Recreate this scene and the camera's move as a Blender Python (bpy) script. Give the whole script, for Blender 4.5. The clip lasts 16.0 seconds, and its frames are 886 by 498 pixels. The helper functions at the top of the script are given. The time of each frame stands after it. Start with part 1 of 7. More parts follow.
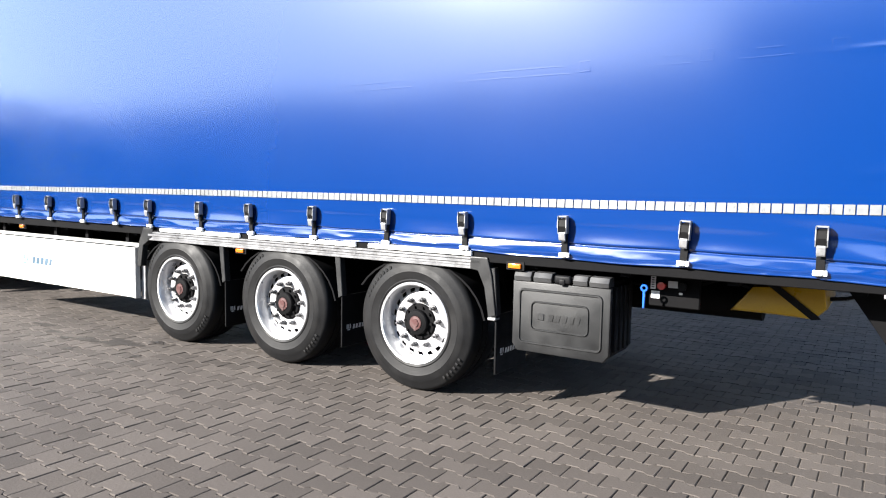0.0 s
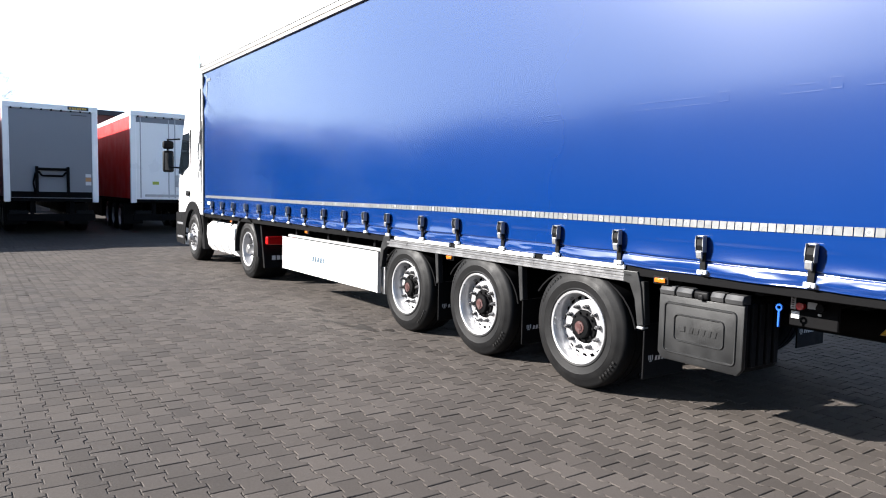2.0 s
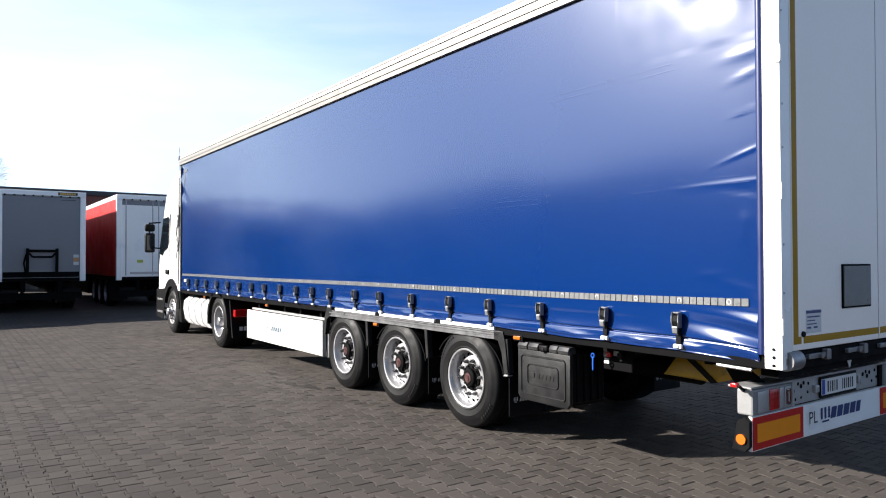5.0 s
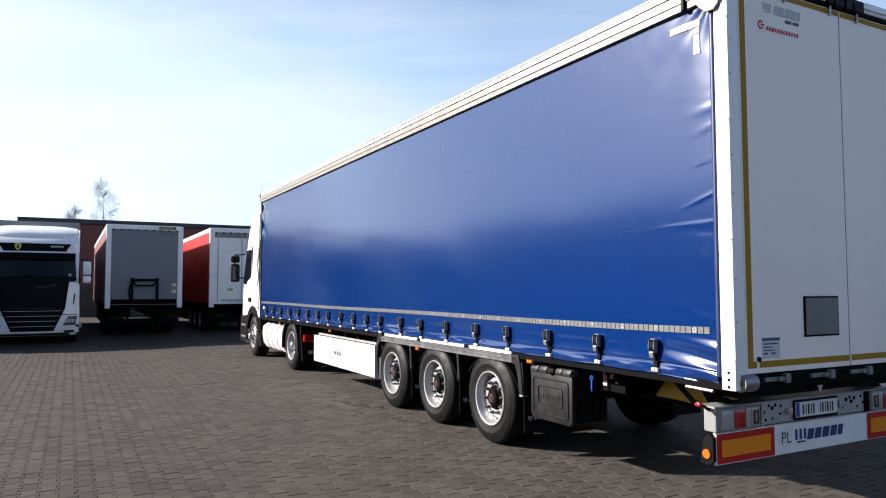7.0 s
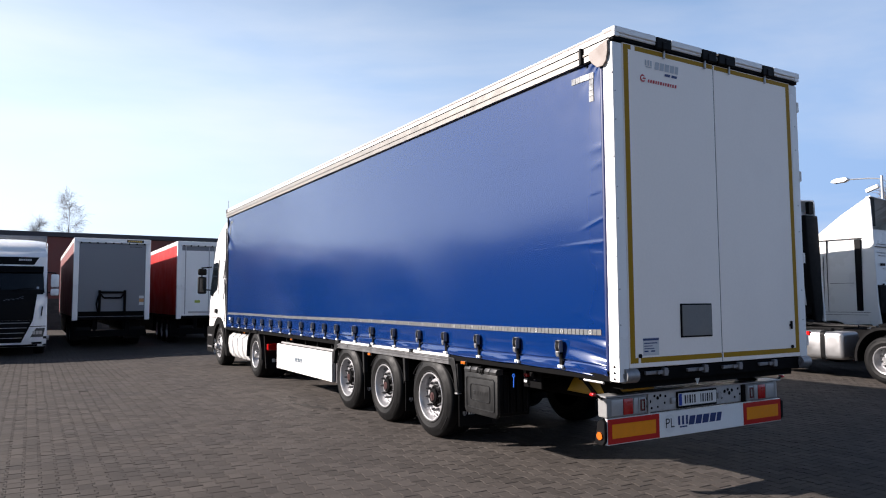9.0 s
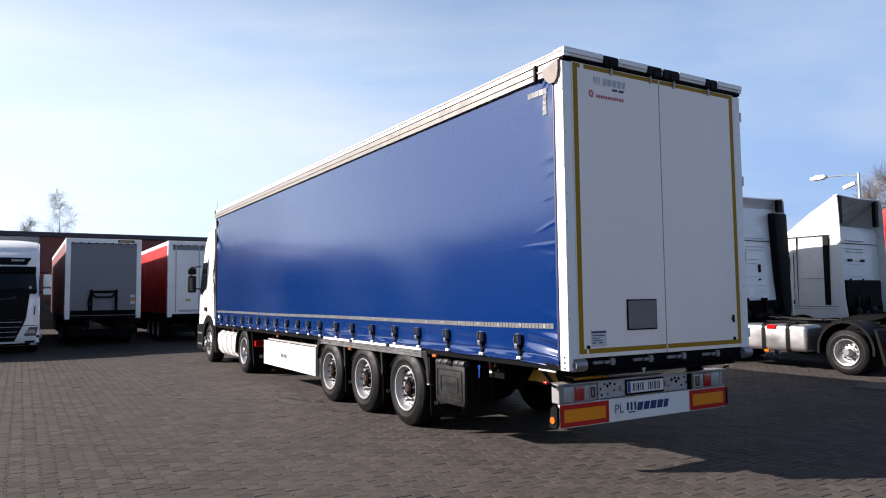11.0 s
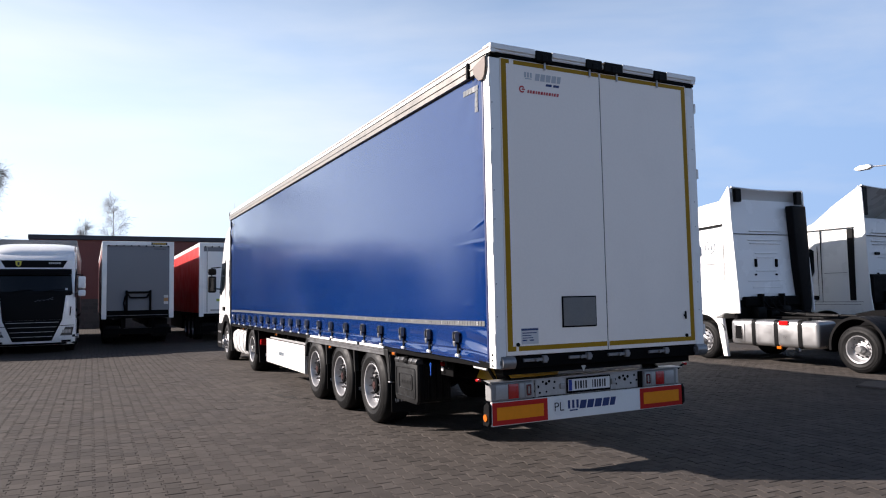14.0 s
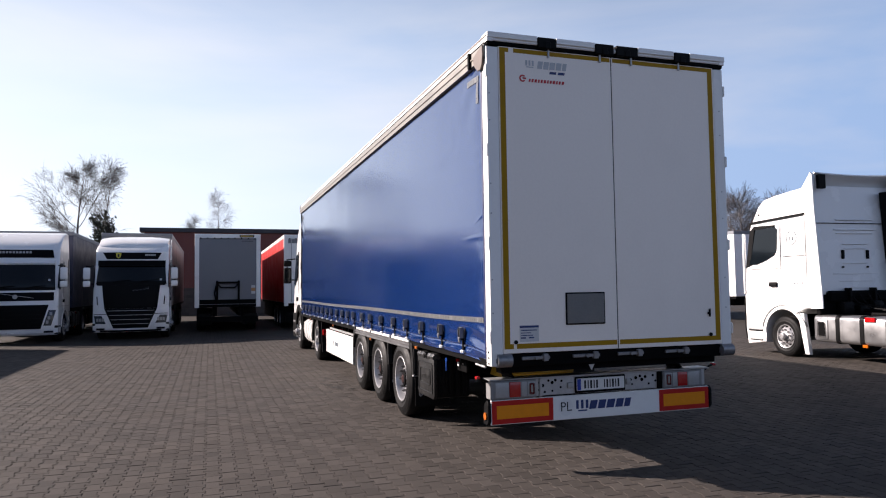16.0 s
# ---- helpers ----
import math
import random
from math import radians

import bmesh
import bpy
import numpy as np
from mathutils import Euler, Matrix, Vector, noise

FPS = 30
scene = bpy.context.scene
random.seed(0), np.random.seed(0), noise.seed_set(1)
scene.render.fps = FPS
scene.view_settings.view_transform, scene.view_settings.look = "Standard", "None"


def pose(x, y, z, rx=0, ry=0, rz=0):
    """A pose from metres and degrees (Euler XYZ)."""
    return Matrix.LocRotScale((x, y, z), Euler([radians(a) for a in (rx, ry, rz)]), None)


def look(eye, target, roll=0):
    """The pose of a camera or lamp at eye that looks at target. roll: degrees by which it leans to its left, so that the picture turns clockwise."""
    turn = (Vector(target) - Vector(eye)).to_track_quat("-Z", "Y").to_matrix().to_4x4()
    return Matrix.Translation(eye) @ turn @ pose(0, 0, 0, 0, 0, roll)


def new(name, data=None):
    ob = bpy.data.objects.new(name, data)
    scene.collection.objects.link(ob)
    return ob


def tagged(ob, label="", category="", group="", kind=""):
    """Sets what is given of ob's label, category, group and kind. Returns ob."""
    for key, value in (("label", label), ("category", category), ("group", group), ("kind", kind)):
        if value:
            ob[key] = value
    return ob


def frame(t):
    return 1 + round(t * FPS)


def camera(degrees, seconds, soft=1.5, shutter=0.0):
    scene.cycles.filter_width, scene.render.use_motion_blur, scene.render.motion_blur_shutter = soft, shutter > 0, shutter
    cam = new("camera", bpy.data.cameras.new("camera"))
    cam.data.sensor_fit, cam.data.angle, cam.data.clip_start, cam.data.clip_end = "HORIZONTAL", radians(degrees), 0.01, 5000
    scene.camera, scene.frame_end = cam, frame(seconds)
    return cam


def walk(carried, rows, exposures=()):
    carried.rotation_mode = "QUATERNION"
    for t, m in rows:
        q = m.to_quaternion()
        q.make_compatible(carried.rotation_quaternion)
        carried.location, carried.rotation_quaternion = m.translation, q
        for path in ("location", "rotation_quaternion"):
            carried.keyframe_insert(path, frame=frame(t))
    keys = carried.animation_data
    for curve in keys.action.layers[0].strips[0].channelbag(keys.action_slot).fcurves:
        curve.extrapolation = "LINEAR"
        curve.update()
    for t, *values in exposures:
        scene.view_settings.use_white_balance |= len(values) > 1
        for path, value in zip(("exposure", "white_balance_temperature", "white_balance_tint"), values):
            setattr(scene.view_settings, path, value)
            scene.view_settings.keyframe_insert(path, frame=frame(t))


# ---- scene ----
cam = camera(64.9, 16.0, soft=1.1)
PATH = [
    (0, (-0.477, -3.995, 1.434), (-1.548, -2.315, 1.265), 1.1),
    (0.5, (-0.2, -4.025, 1.451), (-1.561, -2.569, 1.281), 1.3),
    (1, (0.078, -3.993, 1.469), (-1.458, -2.724, 1.292), 1.0),
    (1.5, (0.374, -3.958, 1.494), (-1.254, -2.809, 1.321), 1.1),
    (2, (0.639, -4.001, 1.53), (-1.002, -2.869, 1.371), 1.2),
    (2.5, (0.936, -4.104, 1.555), (-0.687, -2.943, 1.422), 1.1),
    (3, (1.228, -4.08, 1.584), (-0.4, -2.923, 1.486), 0.6),
    (3.5, (1.515, -4.106, 1.609), (-0.109, -2.939, 1.562), 0.5),
    (4, (1.817, -4.18, 1.632), (0.193, -3.012, 1.64), 0.4),
    (4.2, (1.903, -4.213, 1.65), (0.291, -3.029, 1.667), 0.2),
    (6.3, (2.985, -4.124, 1.657), (1.245, -3.14, 1.734), -0.4),
    (6.5, (3.084, -4.105, 1.66), (1.327, -3.154, 1.743), -0.3),
    (7, (3.31, -4.086, 1.685), (1.55, -3.144, 1.799), -0.1),
    (7.5, (3.581, -4.199, 1.684), (1.834, -3.236, 1.833), 0.1),
    (8, (3.795, -4.253, 1.689), (2.077, -3.24, 1.841), -0.2),
    (8.5, (4.088, -4.249, 1.672), (2.368, -3.238, 1.818), -0.5),
    (9, (4.288, -4.261, 1.665), (2.57, -3.247, 1.812), -0.3),
    (11.3, (5.002, -4.334, 1.667), (3.295, -3.301, 1.804), -0.7),
    (11.5, (5.064, -4.299, 1.657), (3.356, -3.268, 1.791), -0.7),
    (12, (5.121, -4.178, 1.663), (3.429, -3.118, 1.778), -0.7),
    (12.5, (5.013, -3.93, 1.672), (3.327, -2.861, 1.79), -0.8),
    (13, (5.179, -3.742, 1.663), (3.472, -2.708, 1.797), -1.2),
    (13.5, (5.35, -3.522, 1.657), (3.584, -2.593, 1.792), -1.1),
    (14, (5.501, -3.334, 1.648), (3.72, -2.434, 1.783), -1.1),
    (14.5, (5.476, -3.074, 1.672), (3.681, -2.202, 1.806), -1.0),
    (15, (5.606, -2.879, 1.677), (3.787, -2.06, 1.815), -1.1),
    (15.5, (5.73, -2.647, 1.683), (3.846, -1.987, 1.809), -1.1),
    (16, (5.784, -2.415, 1.685), (3.891, -1.78, 1.796), -0.8),
]
STOPS = [(0, 2.54, 6400, 9), (0.5, 2.34, 6400, 9), (1.5, 2.19, 6350, 10), (2.5, 2.09, 6350, 10), (3.5, 1.98, 6350, 10), (4.2, 1.78, 6400, 10), (6.5, 1.45, 6520, 12), (9, 1.29, 6600, 15), (13, 1.29, 6650, 16), (15, 1.24, 6700, 17), (16, 1.13, 6850, 20)]
walk(cam, [(t, look(eye, target, roll)) for t, eye, target, roll in PATH], STOPS)

# ---- world, sun, exposure ----
SUN = Vector((-1.05, -1.68, 1.0)).normalized()
world = bpy.data.worlds.new("sky")
scene.world = world
world.use_nodes = True
wn, wl = world.node_tree.nodes, world.node_tree.links
wn.clear()
w_out = wn.new("ShaderNodeOutputWorld")
w_bg = wn.new("ShaderNodeBackground")
w_sky = wn.new("ShaderNodeTexSky")
w_sky.sky_type = 'NISHITA'
w_sky.sun_disc = False
w_sky.sun_elevation = math.asin(SUN.z)
w_sky.sun_rotation = math.atan2(SUN.x, SUN.y)
w_sky.air_density, w_sky.dust_density, w_sky.ozone_density = 0.8, 0.6, 3.0
w_co = wn.new("ShaderNodeTexCoord")


def w_math(op, a, b=None):
    k = wn.new("ShaderNodeMath")
    k.operation = op
    for i, v in enumerate((a, b)):
        if v is None:
            continue
        if isinstance(v, (int, float)):
            k.inputs[i].default_value = v
        else:
            wl.new(v, k.inputs[i])
    return k.outputs[0]


def w_blend(fac, under, col):
    k = wn.new("ShaderNodeMixRGB")
    wl.new(fac, k.inputs["Fac"])
    wl.new(under, k.inputs["Color1"])
    k.inputs["Color2"].default_value = (*col, 1)
    return k.outputs["Color"]


def w_towards(v):
    k = wn.new("ShaderNodeVectorMath")
    k.operation = 'DOT_PRODUCT'
    k.inputs[1].default_value = v
    wl.new(w_co.outputs["Generated"], k.inputs[0])
    return k.outputs["Value"]


# thin haze: pale blue low down, streaky cloud, white towards the sun
w_sep = wn.new("ShaderNodeSeparateXYZ")
wl.new(w_co.outputs["Generated"], w_sep.inputs["Vector"])
w_up = w_math('MAXIMUM', w_sep.outputs["Z"], 0.0)
w_veil = w_math('MULTIPLY', w_math('POWER', 2.718, w_math('MULTIPLY', w_math('POWER', w_up, 3.4), -13.0)), 0.97)
w_col = w_blend(w_veil, w_sky.outputs["Color"], (3.5, 5.4, 8.2))
w_away = w_math('MULTIPLY', w_math('MULTIPLY', w_math('MAXIMUM', w_towards(Vector((0.53, 0.85, 0))), 0.0), 0.90), w_veil)
w_col = w_blend(w_away, w_col, (1.5, 3.0, 5.9))
w_map = wn.new("ShaderNodeMapping")
w_map.inputs["Scale"].default_value = (1.0, 1.0, 4.2)
w_map.inputs["Rotation"].default_value = (0.0, 0.10, 0.6)
w_noise = wn.new("ShaderNodeTexNoise")
w_noise.inputs["Scale"].default_value = 1.35
w_noise.inputs["Detail"].default_value = 7.0
w_noise.inputs["Roughness"].default_value = 0.52
w_noise.inputs["Distortion"].default_value = 0.3
wl.new(w_co.outputs["Generated"], w_map.inputs["Vector"])
wl.new(w_map.outputs["Vector"], w_noise.inputs["Vector"])
w_ramp = wn.new("ShaderNodeMapRange")
w_ramp.inputs["From Min"].default_value, w_ramp.inputs["From Max"].default_value = 0.43, 0.66
w_ramp.inputs["To Min"].default_value, w_ramp.inputs["To Max"].default_value = 0.0, 0.8
wl.new(w_noise.outputs["Fac"], w_ramp.inputs["Value"])
w_cloud = w_math('MULTIPLY', w_math('MULTIPLY', w_ramp.outputs["Result"], w_veil), w_math('SUBTRACT', 1.0, w_math('MULTIPLY', w_away, 0.6)))
w_col = w_blend(w_cloud, w_col, (6.7, 7.1, 7.5))
w_side = w_math('MAXIMUM', w_math('ADD', w_math('MULTIPLY', w_towards(Vector((-0.85, -0.53, 0))), 1.9), -0.72), 0.04)
w_low = w_math('MINIMUM', w_math('MULTIPLY', w_math('POWER', 2.718, w_math('MULTIPLY', w_up, -1.2)), w_math('MULTIPLY', w_side, w_veil)), 1.0)
w_col = w_blend(w_low, w_col, (9.0, 10.8, 12.2))
w_glow = w_math('MULTIPLY', w_math('POWER', w_math('MAXIMUM', w_towards(SUN), 0.0), 17.0), 0.85)
w_col = w_blend(w_glow, w_col, (19.5, 21.6, 23.8))
wl.new(w_col, w_bg.inputs["Color"])
w_bg.inputs["Strength"].default_value = 0.05
wl.new(w_bg.outputs["Background"], w_out.inputs["Surface"])

sun_data = bpy.data.lights.new("sun", 'SUN')
sun_data.energy, sun_data.angle, sun_data.color = 5.0, radians(0.53), (1.0, 0.94, 0.87)
sun = new("sun", sun_data)
sun.matrix_world = look(SUN * 60, (0, 0, 0))


# ---- materials ----
def mat(name, col, rough=0.5, metal=0.0, var=0.12, scale=6.0, fine=60.0, bump=0.0, coat=0.0, spec=0.5, dirt=0.0, dirt_col=(0.12, 0.10, 0.08), rnd=0.0, island=0.0, rvar=0.1):
    """Procedural surface: colour broken up at two scales, uneven gloss, fine relief, patches of dirt."""
    m = bpy.data.materials.new(name)
    m.use_nodes = True
    nt = m.node_tree
    n, l = nt.nodes, nt.links
    p = n["Principled BSDF"]
    co = n.new("ShaderNodeTexCoord")
    a = n.new("ShaderNodeTexNoise")
    a.inputs["Scale"].default_value, a.inputs["Detail"].default_value = scale, 6.0
    b = n.new("ShaderNodeTexNoise")
    b.inputs["Scale"].default_value, b.inputs["Detail"].default_value = fine, 3.0
    l.new(co.outputs["Object"], a.inputs["Vector"])
    l.new(co.outputs["Object"], b.inputs["Vector"])
    add = n.new("ShaderNodeMath")
    add.operation = 'ADD'
    l.new(a.outputs["Fac"], add.inputs[0])
    l.new(b.outputs["Fac"], add.inputs[1])
    last = add
    if rnd or island:
        info = n.new("ShaderNodeObjectInfo") if rnd else n.new("ShaderNodeNewGeometry")
        k = n.new("ShaderNodeMath")
        k.operation = 'MULTIPLY_ADD'
        k.inputs[1].default_value = (rnd or island) * 2
        l.new(info.outputs["Random" if rnd else "Random Per Island"], k.inputs[0])
        l.new(add.outputs[0], k.inputs[2])
        last = k
    rng = n.new("ShaderNodeMapRange")
    top = 1.45 + (rnd or island) * 2
    rng.inputs["From Min"].default_value, rng.inputs["From Max"].default_value = 0.55, top
    rng.inputs["To Min"].default_value, rng.inputs["To Max"].default_value = 1 - var, 1 + var
    l.new(last.outputs[0], rng.inputs["Value"])
    mul = n.new("ShaderNodeVectorMath")
    mul.operation = 'SCALE'
    mul.inputs[0].default_value = col
    l.new(rng.outputs["Result"], mul.inputs["Scale"])
    colour = mul.outputs["Vector"]
    if dirt:
        d = n.new("ShaderNodeTexNoise")
        d.inputs["Scale"].default_value, d.inputs["Detail"].default_value, d.inputs["Roughness"].default_value = scale * 0.6, 9.0, 0.65
        l.new(co.outputs["Object"], d.inputs["Vector"])
        dr = n.new("ShaderNodeMapRange")
        dr.inputs["From Min"].default_value, dr.inputs["From Max"].default_value = 0.46, 0.72
        dr.inputs["To Max"].default_value = dirt
        l.new(d.outputs["Fac"], dr.inputs["Value"])
        mx = n.new("ShaderNodeMixRGB")
        mx.inputs["Color2"].default_value = (*dirt_col, 1)
        l.new(dr.outputs["Result"], mx.inputs["Fac"])
        l.new(colour, mx.inputs["Color1"])
        colour = mx.outputs["Color"]
    l.new(colour, p.inputs["Base Color"])
    rr = n.new("ShaderNodeMapRange")
    rr.inputs["From Min"].default_value, rr.inputs["From Max"].default_value = 0.3, 0.7
    rr.inputs["To Min"].default_value, rr.inputs["To Max"].default_value = max(0.02, rough - rvar), min(1, rough + rvar)
    l.new(a.outputs["Fac"], rr.inputs["Value"])
    l.new(rr.outputs["Result"], p.inputs["Roughness"])
    p.inputs["Metallic"].default_value = metal
    p.inputs["Specular IOR Level"].default_value = spec
    p.inputs["Coat Weight"].default_value = coat
    p.inputs["Coat Roughness"].default_value = 0.06
    if bump:
        bp = n.new("ShaderNodeBump")
        bp.inputs["Strength"].default_value, bp.inputs["Distance"].default_value = bump, 0.004
        l.new(b.outputs["Fac"], bp.inputs["Height"])
        l.new(bp.outputs["Normal"], p.inputs["Normal"])
    return m


def lens_mat(name, col, rough=0.12):
    m = mat(name, col, rough, var=0.1, scale=40, fine=220, bump=0.35, coat=0.6, rvar=0.04)
    return m


BLUE = mat("blue_vinyl", (0.0001, 0.0172, 0.097), 0.20, var=0.03, scale=0.8, fine=3.0, spec=0.10, coat=1.0, rvar=0.0)
BLUE.node_tree.nodes["Principled BSDF"].inputs["Coat IOR"].default_value = 1.76
BLUE.node_tree.nodes["Principled BSDF"].inputs["Coat Roughness"].default_value = 0.15
BLUE_DARK = mat("blue_vinyl_hem", (0.001, 0.010, 0.07), 0.45, var=0.1, scale=4, fine=120, bump=0.05)
STRIPE = mat("reflective_tape", (0.105, 0.109, 0.113), 0.35, var=0.10, scale=30, fine=300, bump=0.15, island=0.5)
WHITE = mat("white_paint", (0.80, 0.80, 0.78), 0.32, var=0.03, scale=1.2, fine=30, coat=0.25, dirt=0.10, dirt_col=(0.45, 0.42, 0.38))
DOOR_WHITE = mat("white_door_panel", (0.91, 0.835, 0.755), 0.42, var=0.03, scale=0.8, fine=40, bump=0.02, dirt=0.12, dirt_col=(0.42, 0.39, 0.35))
TRUCK_WHITE = mat("white_truck_lacquer", (0.82, 0.82, 0.81), 0.22, var=0.02, scale=1.5, fine=30, coat=0.5, dirt=0.05, dirt_col=(0.5, 0.48, 0.44))
PLASTIC_WHITE = mat("white_plastic", (0.78, 0.78, 0.76), 0.45, var=0.04, scale=3, fine=60, dirt=0.10, dirt_col=(0.4, 0.37, 0.33))
RAIL = mat("anodised_rail", (0.22, 0.205, 0.185), 0.42, metal=0.25, var=0.08, scale=5, fine=90, bump=0.05, dirt=0.25, dirt_col=(0.30, 0.27, 0.23))
ALU = mat("aluminium", (0.36, 0.36, 0.365), 0.36, metal=0.85, var=0.04, scale=2.5, fine=160, bump=0.03, dirt=0.08, dirt_col=(0.4, 0.39, 0.38))
GALV = mat("galvanised_steel", (0.42, 0.42, 0.42), 0.45, metal=0.7, var=0.14, scale=18, fine=140, bump=0.08, dirt=0.3, dirt_col=(0.22, 0.21, 0.20))
RIM = mat("silver_rim_paint", (0.40, 0.40, 0.41), 0.34, metal=0.55, var=0.06, scale=10, fine=100, dirt=0.12, dirt_col=(0.2, 0.18, 0.16))
HEADLIGHT = mat("smoked_clear_cover", (0.055, 0.058, 0.062), 0.12, var=0.5, scale=14, fine=50, coat=0.4, rvar=0.05)
NUT = mat("dull_nut_steel", (0.13, 0.13, 0.135), 0.4, metal=0.7, var=0.2, scale=30, fine=140, dirt=0.3, dirt_col=(0.06, 0.055, 0.05))
CHROME = mat("polished_steel", (0.75, 0.75, 0.76), 0.16, metal=1.0, var=0.04, scale=8, fine=60, rvar=0.06)
RUBBER = mat("tyre_rubber", (0.0062, 0.0062, 0.0066), 0.55, var=0.30, scale=9, fine=90, bump=0.12, spec=0.14, dirt=0.4, dirt_col=(0.013, 0.012, 0.011))
BLACK = mat("black_chassis_paint", (0.0028, 0.0028, 0.0032), 0.65, var=0.25, scale=8, fine=80, bump=0.05, spec=0.05, dirt=0.2, dirt_col=(0.006, 0.0055, 0.005))
BLACK_PLASTIC = mat("black_plastic", (0.0042, 0.0042, 0.0047), 0.5, var=0.15, scale=10, fine=160, bump=0.12, spec=0.09, dirt=0.15, dirt_col=(0.012, 0.011, 0.010))
GREY_PLASTIC = mat("dark_grey_plastic", (0.0085, 0.0088, 0.0093), 0.45, var=0.16, scale=8, fine=200, bump=0.18, spec=0.3, dirt=0.25, dirt_col=(0.022, 0.021, 0.020))
BAR_GREY = mat("weathered_grey_bar", (0.022, 0.022, 0.023), 0.40, metal=0.2, var=0.2, scale=5, fine=90, bump=0.06, dirt=0.3, dirt_col=(0.08, 0.08, 0.08))
# strong tone variation stands in for wavy reflections along the bar
BAR_STREAK = mat("weathered_aluminium_glint_bar", (0.19, 0.19, 0.195), 0.36, metal=0.55, var=0.35, scale=11, fine=50, bump=0.10, dirt=0.4, dirt_col=(0.10, 0.10, 0.10))
BUCKLE_GREY = mat("dull_steel_buckle", (0.24, 0.24, 0.245), 0.4, metal=0.6, var=0.15, scale=30, fine=200, dirt=0.3, dirt_col=(0.05, 0.05, 0.05))
YELLOW = mat("yellow_tarp", (0.34, 0.20, 0.003), 0.35, var=0.1, scale=8, fine=90, bump=0.05)
TAPE_YELLOW = mat("yellow_contour_tape", (0.34, 0.185, 0.002), 0.55, var=0.16, scale=12, fine=260, bump=0.1, spec=0.2)
ORANGE = mat("orange_reflector", (0.80, 0.25, 0.006), 0.4, var=0.08, scale=20, fine=300, bump=0.15, spec=0.25)
RED_REFL = mat("red_reflector", (0.46, 0.012, 0.008), 0.4, var=0.08, scale=20, fine=300, bump=0.15, spec=0.25)
RED_LENS = lens_mat("red_lens", (0.42, 0.007, 0.007))
CLEAR_LENS = lens_mat("clear_lens", (0.33, 0.33, 0.325))
RED_DARK = lens_mat("dark_red_lens", (0.10, 0.006, 0.008))
LAMP_BODY = mat("grey_lamp_body", (0.20, 0.20, 0.20), 0.4, var=0.1, scale=14, fine=90)
AMBER = lens_mat("amber_lens", (0.42, 0.10, 0.006))
RED_PAINT = mat("red_vinyl", (0.40, 0.011, 0.010), 0.42, var=0.07, scale=1.5, fine=80, bump=0.03)
RED_TRUCK = mat("red_lacquer", (0.55, 0.018, 0.012), 0.25, var=0.04, scale=2, fine=40, coat=0.5)
GREY_PANEL = mat("grey_panel", (0.165, 0.175, 0.195), 0.5, var=0.04, scale=1.2, fine=50, bump=0.03, dirt=0.15, dirt_col=(0.22, 0.22, 0.22))
MAROON = mat("maroon_curtain", (0.17, 0.055, 0.055), 0.5, var=0.1, scale=2, fine=60)
NAVY_BOX = mat("dark_navy_curtain", (0.022, 0.028, 0.06), 0.5, var=0.1, scale=2, fine=60)
NAVY = mat("navy_print", (0.012, 0.03, 0.13), 0.45, var=0.05)
PRINT_GREY = mat("grey_print", (0.45, 0.46, 0.47), 0.5, var=0.05)
PRINT_WHITE = mat("white_print", (0.55, 0.55, 0.55), 0.5, var=0.1, scale=20)
PRINT_RED = mat("red_print", (0.50, 0.012, 0.02), 0.5, var=0.05)
PRINT_BLACK = mat("black_print", (0.015, 0.015, 0.017), 0.5, var=0.05)
PLATE = mat("plate_white", (0.70, 0.70, 0.69), 0.35, var=0.04)
HATCH = mat("grey_hatch", (0.16, 0.16, 0.155), 0.5, metal=0.2, var=0.15, scale=8, fine=90, bump=0.05, dirt=0.3, dirt_col=(0.24, 0.22, 0.18))
TAUPE = mat("taupe_cover", (0.11, 0.08, 0.065), 0.5, var=0.1, scale=6, fine=70)
BLUE_LEVER = mat("blue_lever_paint", (0.006, 0.07, 0.36), 0.35, var=0.08)
HUB_RED = mat("worn_red_hub", (0.040, 0.011, 0.010), 0.45, var=0.35, scale=30, fine=120, dirt=0.4, dirt_col=(0.05, 0.04, 0.04))
GLASS = mat("dark_cab_glass", (0.004, 0.006, 0.008), 0.06, var=0.1, spec=0.32, rvar=0.03)
DARK_GRILLE = mat("black_grille", (0.004, 0.004, 0.0045), 0.38, var=0.15, scale=10, spec=0.06)
WALL_RED = mat("red_brown_cladding", (0.175, 0.055, 0.045), 0.7, var=0.12, scale=0.8, fine=20, bump=0.1, dirt=0.3, dirt_col=(0.20, 0.09, 0.07))
WALL_SHADED = mat("dark_unseen_wall", (0.055, 0.055, 0.058), 0.85, var=0.2, scale=0.6, fine=12, bump=0.1)
WALL_DARK = mat("dark_masonry", (0.075, 0.062, 0.055), 0.85, var=0.3, scale=1.5, fine=14, bump=0.3, island=0.6)
ROOF_DARK = mat("dark_roof_sheet", (0.03, 0.032, 0.04), 0.6, var=0.1, scale=2)
BARK = mat("grey_bark", (0.16, 0.14, 0.13), 0.9, var=0.25, scale=6, fine=40)
BARK_BIRCH = mat("birch_bark", (0.10, 0.088, 0.080), 0.85, var=0.3, scale=5, fine=40)
EVERGREEN = mat("evergreen_needles", (0.035, 0.045, 0.03), 0.8, var=0.4, island=0.6)
CONCRETE = mat("weathered_concrete", (0.28, 0.255, 0.22), 0.85, var=0.18, scale=5, fine=60, bump=0.3, dirt=0.3, dirt_col=(0.2, 0.18, 0.15))
